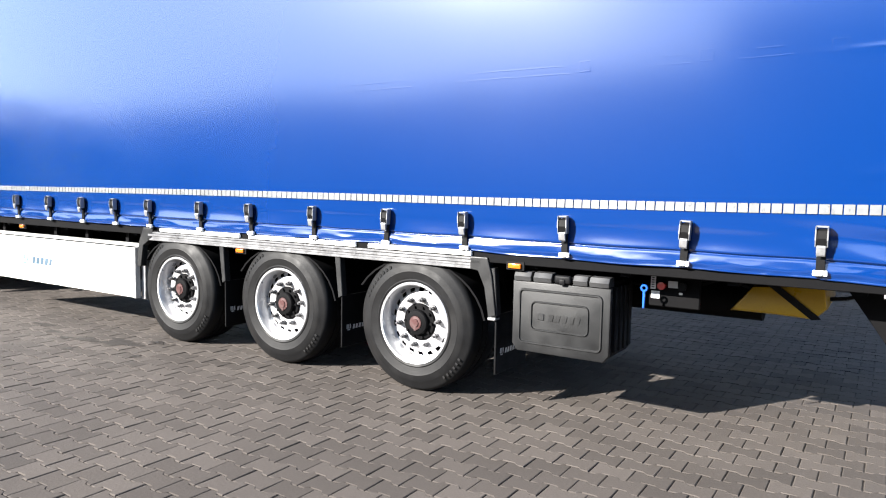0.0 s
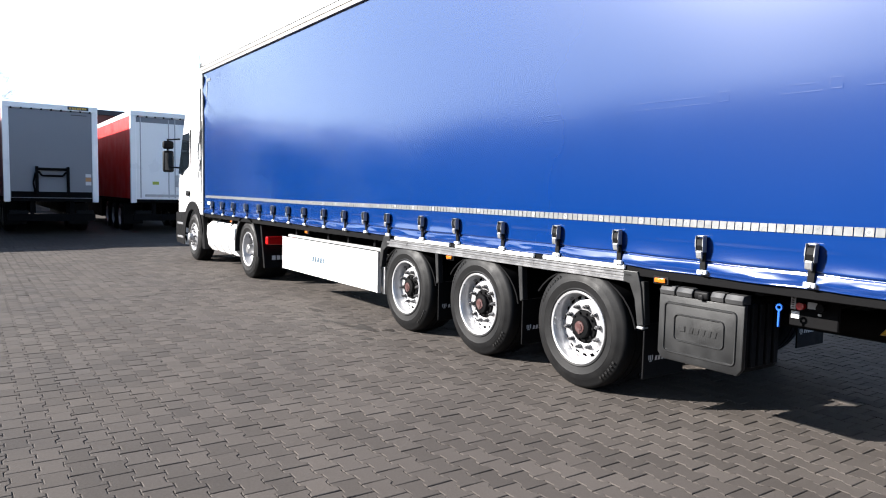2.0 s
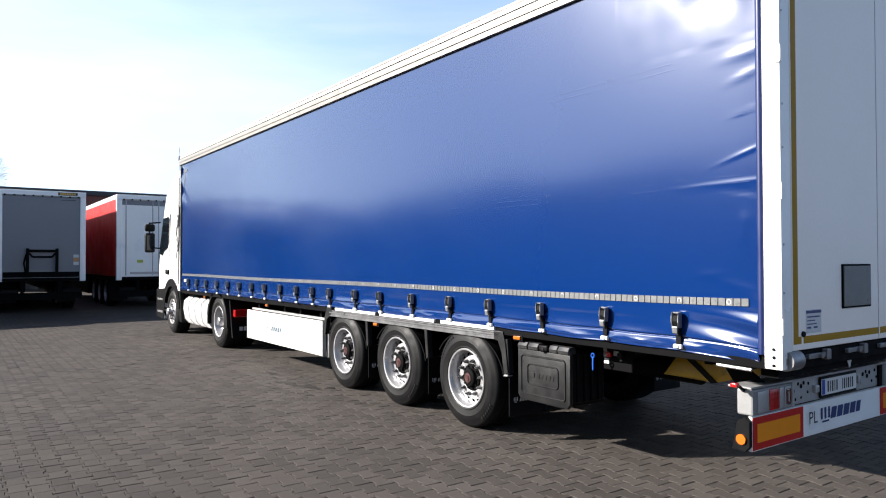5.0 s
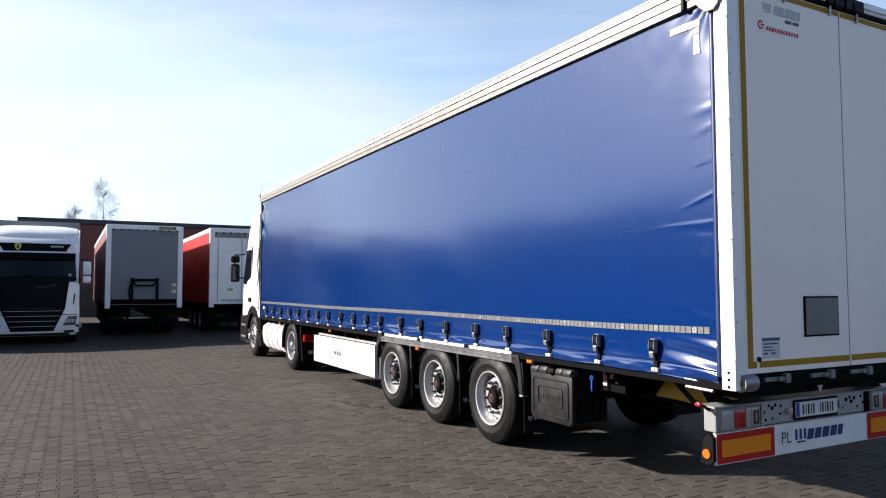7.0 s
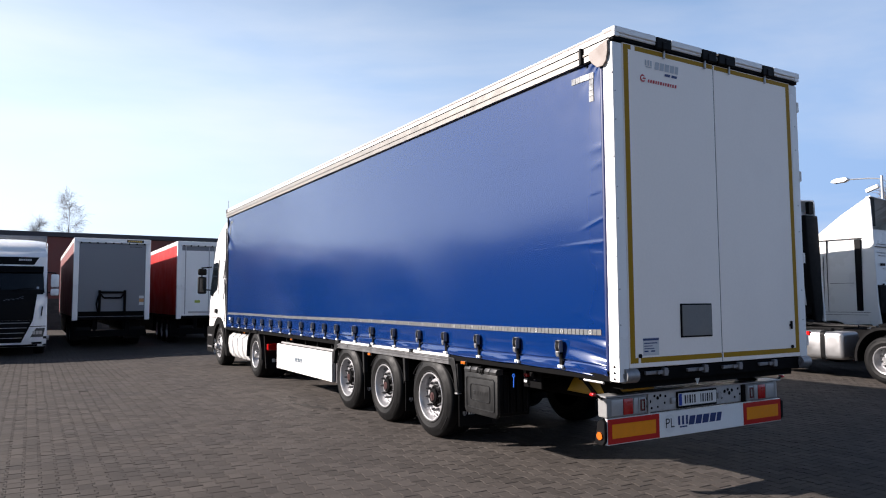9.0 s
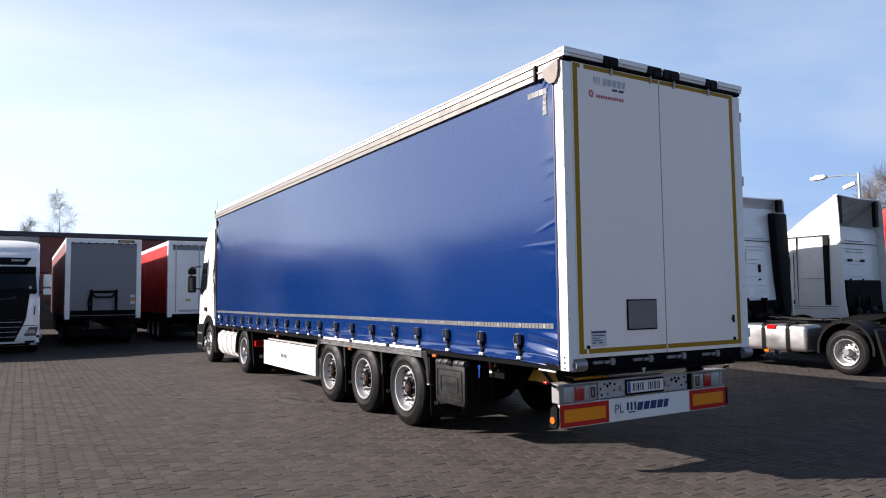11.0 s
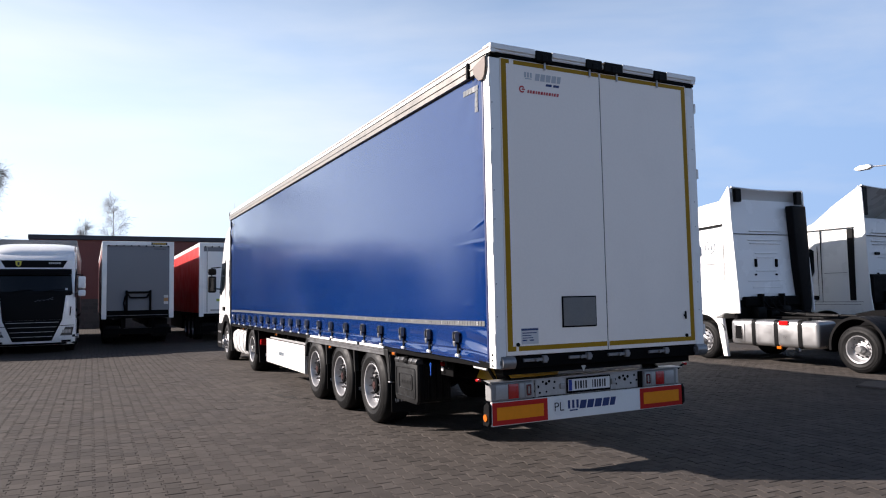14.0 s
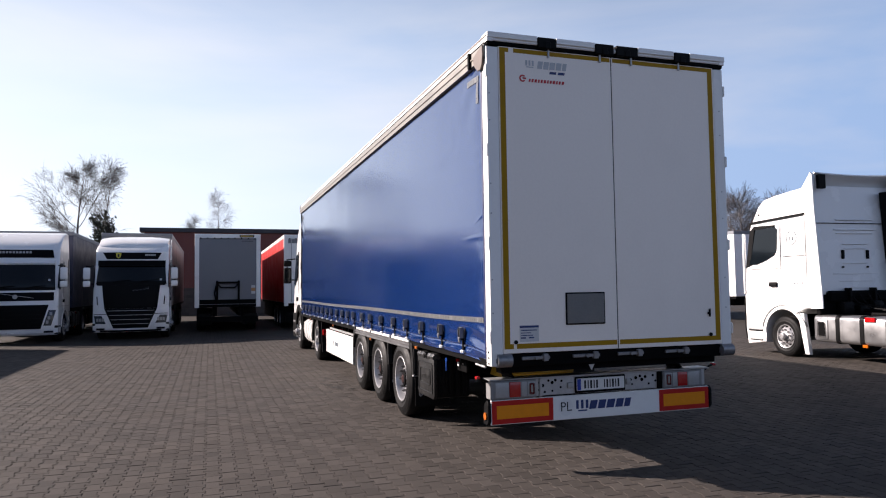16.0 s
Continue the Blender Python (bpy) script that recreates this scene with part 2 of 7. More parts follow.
CABINET = mat("grey_cabinet_paint", (0.48, 0.46, 0.41), 0.55, var=0.06, scale=4, fine=60, dirt=0.2, dirt_col=(0.35, 0.32, 0.27))
CONDUIT = mat("white_conduit", (0.74, 0.72, 0.68), 0.45, var=0.06, scale=6, dirt=0.2, dirt_col=(0.4, 0.37, 0.32))
SOIL = mat("dark_soil", (0.06, 0.05, 0.042), 0.95, var=0.3, scale=8, fine=60, bump=0.6)
STONE = mat("concrete_paver", (0.0520, 0.0450, 0.0400), 0.85, var=0.40, scale=1.1, fine=70, bump=0.35, spec=0.15, rnd=0.5, dirt=0.35, dirt_col=(0.035, 0.030, 0.028))
STONE_FIELD = mat("concrete_paver_field", (0.0520, 0.0450, 0.0400), 0.85, var=0.40, scale=1.1, fine=70, bump=0.35, spec=0.15, island=0.5, dirt=0.35, dirt_col=(0.035, 0.030, 0.028))
OIL = mat("oil_stain", (0.020, 0.017, 0.015), 0.7, var=0.45, scale=14, fine=60, spec=0.15, bump=0.3)


def ground_mat():
    """Paver field for the distance: columns along x with staggered cross joints."""
    m = mat("paver_ground", (0.0470, 0.041, 0.0365), 0.88, var=0.22, scale=0.9, fine=30, bump=0.0, spec=0.15, dirt=0.4, dirt_col=(0.038, 0.033, 0.030))
    nt = m.node_tree
    n, l = nt.nodes, nt.links
    p = n["Principled BSDF"]
    co = n.new("ShaderNodeTexCoord")
    br = n.new("ShaderNodeTexBrick")
    br.offset = 0.5
    br.inputs["Scale"].default_value = 1.0
    br.inputs["Brick Width"].default_value, br.inputs["Row Height"].default_value = 0.2, 0.14
    br.inputs["Mortar Size"].default_value, br.inputs["Mortar Smooth"].default_value = 0.006, 0.3
    br.inputs["Color1"].default_value, br.inputs["Color2"].default_value = (1, 1, 1, 1), (0.84, 0.83, 0.82, 1)
    br.inputs["Mortar"].default_value = (0.62, 0.60, 0.57, 1)
    l.new(co.outputs["Object"], br.inputs["Vector"])
    src = p.inputs["Base Color"].links[0].from_socket
    mx = n.new("ShaderNodeMixRGB")
    mx.blend_type = 'MULTIPLY'
    mx.inputs["Fac"].default_value = 1.0
    l.new(src, mx.inputs["Color1"])
    l.new(br.outputs["Color"], mx.inputs["Color2"])
    l.new(mx.outputs["Color"], p.inputs["Base Color"])
    bp = n.new("ShaderNodeBump")
    bp.inputs["Strength"].default_value, bp.inputs["Distance"].default_value = 0.6, 0.006
    bp.invert = True
    l.new(br.outputs["Fac"], bp.inputs["Height"])
    l.new(bp.outputs["Normal"], p.inputs["Normal"])
    return m


GROUND = ground_mat()


# ---- shape helpers ----
class Shape:
    """Collects solids into one bmesh."""

    def __init__(self):
        self.bm = bmesh.new()

    def box(self, x0, x1, y0, y1, z0, z1, bev=0.0, seg=1, m=None):
        c = Matrix.Translation(((x0 + x1) / 2, (y0 + y1) / 2, (z0 + z1) / 2)) @ Matrix.Diagonal((abs(x1 - x0), abs(y1 - y0), abs(z1 - z0), 1))
        vs = bmesh.ops.create_cube(self.bm, size=1.0, matrix=c)["verts"]
        if bev:
            es = list({e for v in vs for e in v.link_edges})
            r = bmesh.ops.bevel(self.bm, geom=es, offset=bev, segments=seg, affect='EDGES', profile=0.5)
            vs = list({v for f in r["faces"] for v in f.verts} | {v for v in vs if v.is_valid})
        if m is not None:
            bmesh.ops.transform(self.bm, matrix=m, verts=vs)
        return self

    def rod(self, a, b, r, seg=10, r2=None):
        a, b = Vector(a), Vector(b)
        d = b - a
        m = Matrix.Translation((a + b) / 2) @ d.to_track_quat('Z', 'Y').to_matrix().to_4x4()
        bmesh.ops.create_cone(self.bm, cap_ends=True, segments=seg, radius1=r, radius2=r if r2 is None else r2, depth=d.length, matrix=m)
        return self

    def tube(self, pts, r, seg=6):
        for a, b in zip(pts, pts[1:]):
            self.rod(a, b, r, seg)
        return self

    def prism(self, poly, axis, a0, a1, bev=0.0, seg=1):
        """Extrude a polygon: axis 'y' takes (x, z), 'x' takes (y, z), 'z' takes (x, y)."""
        put = {'y': lambda u, v, w: (u, w, v), 'x': lambda u, v, w: (w, u, v), 'z': lambda u, v, w: (u, v, w)}[axis]
        lo = [self.bm.verts.new(put(u, v, a0)) for u, v in poly]
        hi = [self.bm.verts.new(put(u, v, a1)) for u, v in poly]
        fs = [self.bm.faces.new(lo[::-1]), self.bm.faces.new(hi)]
        k = len(poly)
        for i in range(k):
            fs.append(self.bm.faces.new((lo[i], lo[(i + 1) % k], hi[(i + 1) % k], hi[i])))
        bmesh.ops.recalc_face_normals(self.bm, faces=fs)
        if bev:
            es = list({e for f in fs[:2] for e in f.edges})
            bmesh.ops.bevel(self.bm, geom=es, offset=bev, segments=seg, affect='EDGES', profile=0.5)
        return self

    def lathe(self, prof, c, seg=40, sign=-1, skip=None):
        """Turn a profile of (radius, depth) about a y axis through c; depth runs along sign * y outwards."""
        rings = []
        for r, d in prof:
            rings.append([self.bm.verts.new((c[0] + r * math.cos(2 * math.pi * i / seg), c[1] + sign * d, c[2] + r * math.sin(2 * math.pi * i / seg))) for i in range(seg)])
        fs = []
        for a, b in zip(rings, rings[1:]):
            for i in range(seg):
                if skip and skip(i):
                    continue
                j = (i + 1) % seg
                fs.append(self.bm.faces.new((a[i], a[j], b[j], b[i])))
        bmesh.ops.recalc_face_normals(self.bm, faces=fs)
        return self

    def quad(self, *pts):
        self.bm.faces.new([self.bm.verts.new(p) for p in pts])
        return self


def part(name, shape, material, parent=None, label="", smooth=None):
    """Links a shape as one mesh object under a thing or a part."""
    bm = shape.bm if isinstance(shape, Shape) else shape
    me = bpy.data.meshes.new(name)
    bm.to_mesh(me)
    bm.free()
    me.materials.append(material)
    if smooth:
        me.polygons.foreach_set("use_smooth", [True] * len(me.polygons))
        me.set_sharp_from_angle(angle=radians(smooth))
    ob = new(name, me)
    if parent is not None:
        ob.parent = parent
    if label:
        ob["label"] = label
    return ob


def thing(name, label, category, m=None, group="", kind=""):
    ob = new(name)
    ob.empty_display_size = 0.3
    if m is not None:
        ob.matrix_world = m
    return tagged(ob, label, category, group, kind)


def solid(name, shape, material, label, category, group="", kind="", smooth=None):
    return tagged(part(name, shape, material, None, "", smooth), label, category, group, kind)


def pieces(name, shape, material, parent, label="", smooth=None):
    """Links every separate piece of a shape as a part of its own."""
    shape.bm.faces.index_update()
    todo = set(shape.bm.faces)
    while todo:
        island, edge = [], [min(todo, key=lambda f: f.index)]
        todo.discard(edge[0])
        while edge:
            f = edge.pop()
            island.append(f)
            for e in f.edges:
                for g in e.link_faces:
                    if g in todo:
                        todo.discard(g)
                        edge.append(g)
        s = Shape()
        seen = {}
        for f in island:
            for v in f.verts:
                if v not in seen:
                    seen[v] = s.bm.verts.new(v.co)
            s.bm.faces.new([seen[v] for v in f.verts])
        part(name, s, material, parent, label, smooth)
    shape.bm.free()


def bars(s, o, u, v, widths, h, gap, slant=0.0):
    """Unreadable lettering: a row of slanted bars from o, along u, of height h along v."""
    o, u, v = Vector(o), Vector(u), Vector(v)
    x = 0.0
    for w in widths:
        s.quad(o + u * x, o + u * (x + w), o + u * (x + w + slant) + v * h, o + u * (x + slant) + v * h)
        x += w + gap
    return s


def share(name, me, parent, m):
    ob = new(name, me)
    ob.parent = parent
    ob.matrix_local = m
    return ob


def mesh_of(name, shape, material, smooth=None):
    me = bpy.data.meshes.new(name)
    shape.bm.to_mesh(me)
    shape.bm.free()
    me.materials.append(material)
    if smooth:
        me.polygons.foreach_set("use_smooth", [True] * len(me.polygons))
        me.set_sharp_from_angle(angle=radians(smooth))
    return me


# ---- wheels: root mesh and pieces, centred on the axle, outer side towards -y ----
def tyre_shape(R, rim, width):
    s = Shape()
    w = width
    s.lathe([(rim - 0.012, -0.010), (rim + 0.004, 0.004), (rim + 0.022, 0.012), (rim + 0.030, 0.006), (rim + 0.075, 0.016), (rim + 0.085, 0.019), (rim + 0.092, 0.016),
             (R - 0.075, 0.013), (R - 0.070, 0.009), (R - 0.030, -0.006), (R - 0.012, -0.018), (R - 0.002, -0.042), (R, -0.070),
             (R, -0.075 - (w - 0.15) * 0.18), (R - 0.012, -0.077 - (w - 0.15) * 0.18), (R - 0.012, -0.088 - (w - 0.15) * 0.18), (R, -0.090 - (w - 0.15) * 0.18),
             (R, -0.06 - (w - 0.12) * 0.5), (R - 0.012, -0.062 - (w - 0.12) * 0.5), (R - 0.012, -0.074 - (w - 0.12) * 0.5), (R, -0.076 - (w - 0.12) * 0.5),
             (R, -w + 0.07), (R - 0.012, -w + 0.018), (R - 0.08, -w - 0.01), (rim, -w)], (0, 0, 0), 72)
    for k in range(9):
        a = 0.5 + k * 0.085
        r = R - 0.052
        s.box(-0.009, 0.009, -0.0118, -0.009, -0.012, 0.012, m=Matrix.Rotation(-a, 4, 'Y') @ Matrix.Translation((0, 0, r)))
        if k < 6:
            s.box(-0.008, 0.008, -0.0118, -0.009, -0.010, 0.010, m=Matrix.Rotation(-a - 3.3, 4, 'Y') @ Matrix.Translation((0, 0, r)))
    return s


def wheel_kit(R, rim, width, style):
    """Returns the root mesh and a list of (name, mesh, places, label)."""
    kit = []
    root = Shape().lathe([(0.02, -0.16), (0.20, -0.16), (0.20, -0.30), (0.02, -0.30)], (0, 0, 0), 24)
    kit.append(("tyre", mesh_of("tyre", tyre_shape(R, rim, width), RUBBER, 35), [Matrix.Identity(4)], "black rubber tyre with worn sidewall"))
    s = Shape()
    if style == "trailer":
        s.lathe([(rim + 0.004, -0.006), (rim + 0.010, 0.004), (rim + 0.004, 0.010), (rim - 0.010, 0.006), (rim - 0.018, -0.012), (rim - 0.024, -0.050), (rim - 0.030, -0.080), (rim - 0.034, -0.098), (rim - 0.038, -0.100)], (0, 0, 0), 72)
        s.lathe([(rim - 0.038, -0.100), (rim - 0.052, -0.094), (rim - 0.066, -0.087)], (0, 0, 0), 72, skip=lambda i: i % 4 in (1, 2))
        s.lathe([(rim - 0.066, -0.087), (rim - 0.080, -0.078), (0.188, -0.072), (0.150, -0.074), (0.128, -0.082), (0.112, -0.084)], (0, 0, 0), 72)
        root.lathe([(rim - 0.036, -0.165), (0.11, -0.165)], (0, 0, 0), 30)
        face = -0.068
    elif style == "steer":
        s.lathe([(rim + 0.004, -0.006), (rim + 0.010, 0.004), (rim + 0.004, 0.010), (rim - 0.012, 0.004), (rim - 0.022, -0.03), (rim - 0.030, -0.05)], (0, 0, 0), 60)
        s.lathe([(rim - 0.030, -0.05), (rim - 0.065, -0.012)], (0, 0, 0), 60, skip=lambda i: i % 6 in (1, 2, 3))
        s.lathe([(rim - 0.065, -0.012), (0.19, 0.012), (0.14, 0.018), (0.11, 0.016)], (0, 0, 0), 60)
        root.lathe([(rim - 0.03, -0.11), (0.11, -0.11)], (0, 0, 0), 30)
        face = 0.014
    else:
        s.lathe([(rim + 0.004, -0.006), (rim + 0.010, 0.004), (rim + 0.004, 0.010), (rim - 0.014, 0.002), (rim - 0.022, -0.03), (rim - 0.034, -0.075), (rim - 0.050, -0.11), (rim - 0.070, -0.125), (0.20, -0.13)], (0, 0, 0), 60)
        s.lathe([(0.20, -0.13), (0.175, -0.128)], (0, 0, 0), 60, skip=lambda i: i % 6 in (1, 2))
        s.lathe([(0.175, -0.128), (0.12, -0.122), (0.10, -0.115)], (0, 0, 0), 60)
        face = -0.12
    kit.append(("rim", mesh_of("rim", s, RIM, 30), [Matrix.Identity(4)], "silver painted steel rim"))
    h = Shape()
    if style == "trailer":
        h.lathe([(0.134, -0.096), (0.134, -0.072), (0.128, -0.064), (0.092, -0.060), (0.090, -0.036), (0.084, -0.028), (0.066, -0.024), (0.050, -0.022), (0.030, -0.024), (0.001, -0.024)], (0, 0, 0), 36)
        for k in range(10):
            a = 2 * math.pi * k / 10
            h.rod((0.112 * math.cos(a), 0.066, 0.112 * math.sin(a)), (0.112 * math.cos(a), 0.046, 0.112 * math.sin(a)), 0.010, 8)
        kit.append(("hub", mesh_of("hub", h, BLACK, 30), [Matrix.Identity(4)], "black wheel hub"))
        c = Shape().lathe([(0.050, -0.023), (0.048, -0.016), (0.030, -0.014), (0.028, -0.008), (0.001, -0.008)], (0, 0, 0), 24)
        c.box(-0.011, 0.011, 0.012, 0.022, -0.056, -0.020, 0.003)
        kit.append(("hub_cap", mesh_of("hub_cap", c, HUB_RED, 30), [Matrix.Identity(4)], "worn dark red hub cap"))
    else:
        d = face + 0.10 if style == "steer" else face + 0.13
        h.lathe([(0.125, face - 0.005), (0.120, face + 0.02), (0.085, face + 0.03), (0.080, d), (0.060, d + 0.012), (0.001, d + 0.012)], (0, 0, 0), 30)
        for k in range(8):
            a = 2 * math.pi * k / 8
            h.rod((0.060 * math.cos(a), -d, 0.060 * math.sin(a)), (0.060 * math.cos(a), -d - 0.02, 0.060 * math.sin(a)), 0.008, 6)
        kit.append(("hub", mesh_of("hub", h, BUCKLE_GREY if style == "drive" else RIM, 30), [Matrix.Identity(4)], "steel wheel hub"))
    b = Shape()
    b.rod((0, -face + 0.004, 0), (0, -face - 0.012, 0), 0.020, 10)
    b.rod((0, -face - 0.010, 0), (0, -face - 0.036, 0), 0.0155, 6)
    b.rod((0, -face - 0.034, 0), (0, -face - 0.052, 0), 0.008, 8)
    ring = 0.1675
    places = [Matrix.Rotation(2 * math.pi * (k + 0.3) / 10, 4, 'Y') @ Matrix.Translation((0, 0, ring)) for k in range(10)]
    kit.append(("wheel_nut", mesh_of("wheel_nut", b, NUT, 40), places, ""))
    return mesh_of("wheel", root, BLACK, 30), kit


def put_wheel(parent, kit, at, flip=False, size=1.0):
    root, pieces = kit
    m = Matrix.Translation(at) @ (Matrix.Rotation(math.pi, 4, 'Z') if flip else Matrix.Identity(4)) @ Matrix.Diagonal((size, 1.0, size, 1.0))
    w = share("wheel", root, parent, m)
    for name, me, places, label in pieces:
        for p in places:
            ob = share(name, me, w, p)
            if label:
                ob["label"] = label
    return w


KIT_TRAILER = wheel_kit(0.488, 0.286, 0.385, "trailer")
KIT_STEER = wheel_kit(0.50, 0.286, 0.315, "steer")
KIT_DRIVE = wheel_kit(0.50, 0.286, 0.60, "drive")

# ---- the blue curtain-sided semi-trailer; its rear left corner stands over the origin ----
L, W, TOP = 13.62, 2.55, 4.0
BUCKLES = [-0.750, -1.412, -2.134, -2.845, -3.485, -4.188, -4.885, -5.50, -6.21, -6.76, -7.31, -7.92, -8.58, -9.17, -9.78, -10.40, -11.03, -11.68, -12.32, -12.95]


def between(x):
    """Where x lies between two straps: 0 at one, 1 at the next."""
    k = np.interp(-x, [-b for b in BUCKLES], range(len(BUCKLES)), left=-0.6, right=len(BUCKLES) - 0.5)
    return k % 1.0


trailer = thing("semi_trailer", "blue curtain-sided semi-trailer with white rear doors on block paving", "semi-trailer")


def bell(v, c, w):
    return math.exp(-((v - c) / w) ** 2)


# x, z, half length, half height, slope and depth of single dents in the vinyl
DENTS = [(-0.20, 3.00, 0.16, 0.030, 0.10, 0.010), (-0.22, 2.86, 0.12, 0.022, 0.25, 0.007), (-0.24, 2.355, 0.14, 0.016, 0.30, 0.006), (-0.30, 2.165, 0.34, 0.014, 0.02, 0.005),
         (-0.24, 2.10, 0.14, 0.016, -0.15, -0.005), (-0.26, 1.91, 0.05, 0.05, 0.0, 0.005), (-0.27, 1.81, 0.03, 0.06, 0.0, 0.005), (-0.51, 1.555, 0.10, 0.015, 0.05, 0.007), (-0.26, 1.47, 0.16, 0.022, -0.25, 0.008), (-0.22, 2.62, 0.10, 0.015, 0.2, 0.004)]


def curtain_bulge(x, z):
    """How far the vinyl stands out from its plane, in metres."""
    b = 0.005 * noise.noise((x * 0.32, z * 0.45, 1.7)) + 0.0025 * noise.noise((x * 1.1, z * 1.3, 5.1))
    # pull marks and dents by the rear pole
    for xc, zc, wx, wz, k, a in DENTS:
        if abs(x - xc) < 3 * wx:
            b += 0.42 * a * bell(x, xc, wx) * bell(z, zc + k * (x - xc), wz)
    # crumpled top corner under the end of the rail
    if x > -1.3 and z > 3.1:
        r = math.hypot(x + 0.12, z - 3.86)
        b += 0.011 * math.exp(-r / 0.30) * math.sin(math.atan2(3.86 - z, x + 0.12) * 10 + 0.6)
        b += 0.006 * math.exp(-r / 0.45) * noise.noise((x * 6, z * 6, 2.2))
    # doubled edge strip, drawn in towards the pole
    if x > -0.42:
        b -= 0.008 * ((x + 0.42) / 0.25) ** 2
    # front edge puckers
    f = math.exp(-(x + 13.5) / 0.25)
    b += 0.012 * f * math.sin(z * 14 + x * 9) * bell(z, 3.4, 0.45)
    # lower hem between the straps
    if z < 1.36:
        t = min(1.0, (1.36 - z) / 0.26)
        u = between(x)
        q = noise.noise((x * 1.3, 0.5, 7.7))
        pull = 0.55 + 0.45 * math.sin(math.pi * u)
        b += 0.006 * t * q + 0.0032 * (0.7 + q) / (1 + math.exp(max(-40.0, min(40.0, (1.246 + 0.006 * q - z) / 0.006))))
        # rolled edge above the welded fold, loose flap below it
        zf = 1.136 + 0.006 * q
        w1 = max(0.15, 0.62 + 0.9 * noise.noise((x * 0.85, 4.5, 2.7))) * pull
        w2 = max(0.20, 0.70 + 0.9 * noise.noise((x * 1.9, 1.5, 2.7)))
        over = 1 / (1 + math.exp(max(-40.0, min(40.0, (zf - z) / 0.0022))))
        b += 0.019 * w1 * over * math.exp(-(max(0.0, z - zf) / 0.048) ** 1.3)
        e = min(1.0, max(0.0, (zf - z) / 0.075))
        b += (1 - over) * (0.014 * w2 * math.sin(0.5 * math.pi * e ** 1.5) - 0.007 * bell(z, zf - 0.006, 0.007) - 0.005 * bell(z, 1.055, 0.012))
        b += (1 - over) * e * (0.014 * (0.22 - abs(noise.noise((x * 2.2 + z * 4.0, z * 12.0, 6.4)))) + 0.006 * (0.2 - abs(noise.noise((x * 6.5 - z * 5.0, z * 20.0, 1.4)))))
        b += 0.003 * noise.noise((x * 3.2, z * 7.0, 3.9)) * t
        b += 0.014 * math.exp((x + 0.2) / 0.30) * math.sin(z * 42 + x * 6) * min(1.0, (1.36 - z) / 0.12)
    return b


def curtain(y, sign):
    s = Shape()
    xs = np.concatenate([np.linspace(-13.60, -1.53, 320), np.linspace(-1.50, -0.165, 110)])
    zs = np.concatenate([np.linspace(1.044, 1.125, 18), np.linspace(1.128, 1.148, 11), np.linspace(1.152, 1.36, 28), np.linspace(1.38, 2.15, 34), np.linspace(2.162, 2.60, 56), np.linspace(2.63, 3.81, 52)])
    grid = []
    for x in xs:
        u = between(x)
        sag = 0.004 * math.sin(math.pi * u) ** 2 + 0.005 * noise.noise((x * 1.7, 0, 3))
        grid.append([s.bm.verts.new((x, y + sign * curtain_bulge(x, z), z - ((sag + 0.018 / (1 + math.exp(-(x + 2.6) * 6)) + 0.040 * math.exp((x + 0.2) / 0.25)) * max(0.0, (1.30 - z) / 0.25)))) for z in zs])
    for a, b in zip(grid, grid[1:]):
        for i in range(len(zs) - 1):
            s.bm.faces.new((a[i], b[i], b[i + 1], a[i + 1]) if sign < 0 else (a[i], a[i + 1], b[i + 1], b[i]))
    ob = part("side_curtain", s, BLUE, trailer, "glossy blue vinyl side curtain with creases", 180)
    sd = ob.modifiers.new("thickness", 'SOLIDIFY')
    sd.thickness, sd.offset = 0.004, -1
    return ob


left_curtain = curtain(-0.012, -1)
curtain(W + 0.012, 1)

# welded pocket seams: thin ridges in broken double lines, with small squares at intervals
def ridge(s, pts, w=0.0045, h=0.00024):
    rows = []
    for (xa, za), (xb, zb) in zip(pts, pts[1:]):
        n = max(1, int(math.hypot(xb - xa, zb - za) / 0.06))
        d = Vector((xb - xa, zb - za)).normalized()
        for i in range(n + 1):
            f = i / n
            xx = xa + (xb - xa) * f
            zz = za + (zb - za) * f + 0.007 * noise.noise((xx * 3.1, 2.0, za)) + 0.003 * noise.noise((xx * 11.0, 5.0, za))
            y = -0.0128 - curtain_bulge(xx, zz)
            k = max(0.05, 0.55 + 1.5 * noise.noise((xx * 4.5, 9.0, zz * 4.5)))
            rows.append([s.bm.verts.new((xx - d.y * q, y - e * k, zz + d.x * q)) for q, e in ((-w, 0), (0, h), (w, 0))])
    for a, b in zip(rows, rows[1:]):
        for i in range(2):
            s.bm.faces.new((a[i], b[i], b[i + 1], a[i + 1]))


for a, b, z in ((-4.10, -3.30, 2.135), (-2.95, -2.14, 2.145), (-1.68, -1.43, 2.150), (-1.20, -0.93, 2.155), (-0.62, -0.22, 2.160), (-2.10, -0.76, 3.005), (-7.25, -6.82, 2.165)):
    for dz in (0.0, 0.046):
        sm = Shape()
        ridge(sm, [(a + dz * 2, z + dz), (b - dz, z + dz)])
        part("weld_seam", sm, BLUE, left_curtain, "", 60)
for xa, z in ((-2.08, 2.150), (-1.39, 2.155), (-0.76, 2.155), (-1.40, 3.005), (-3.79, 2.120)):
    sm = Shape()
    ridge(sm, [(xa, z), (xa, z + 0.06), (xa + 0.07, z + 0.06), (xa + 0.07, z), (xa, z)])
    part("weld_seam", sm, BLUE, left_curtain, "", 60)

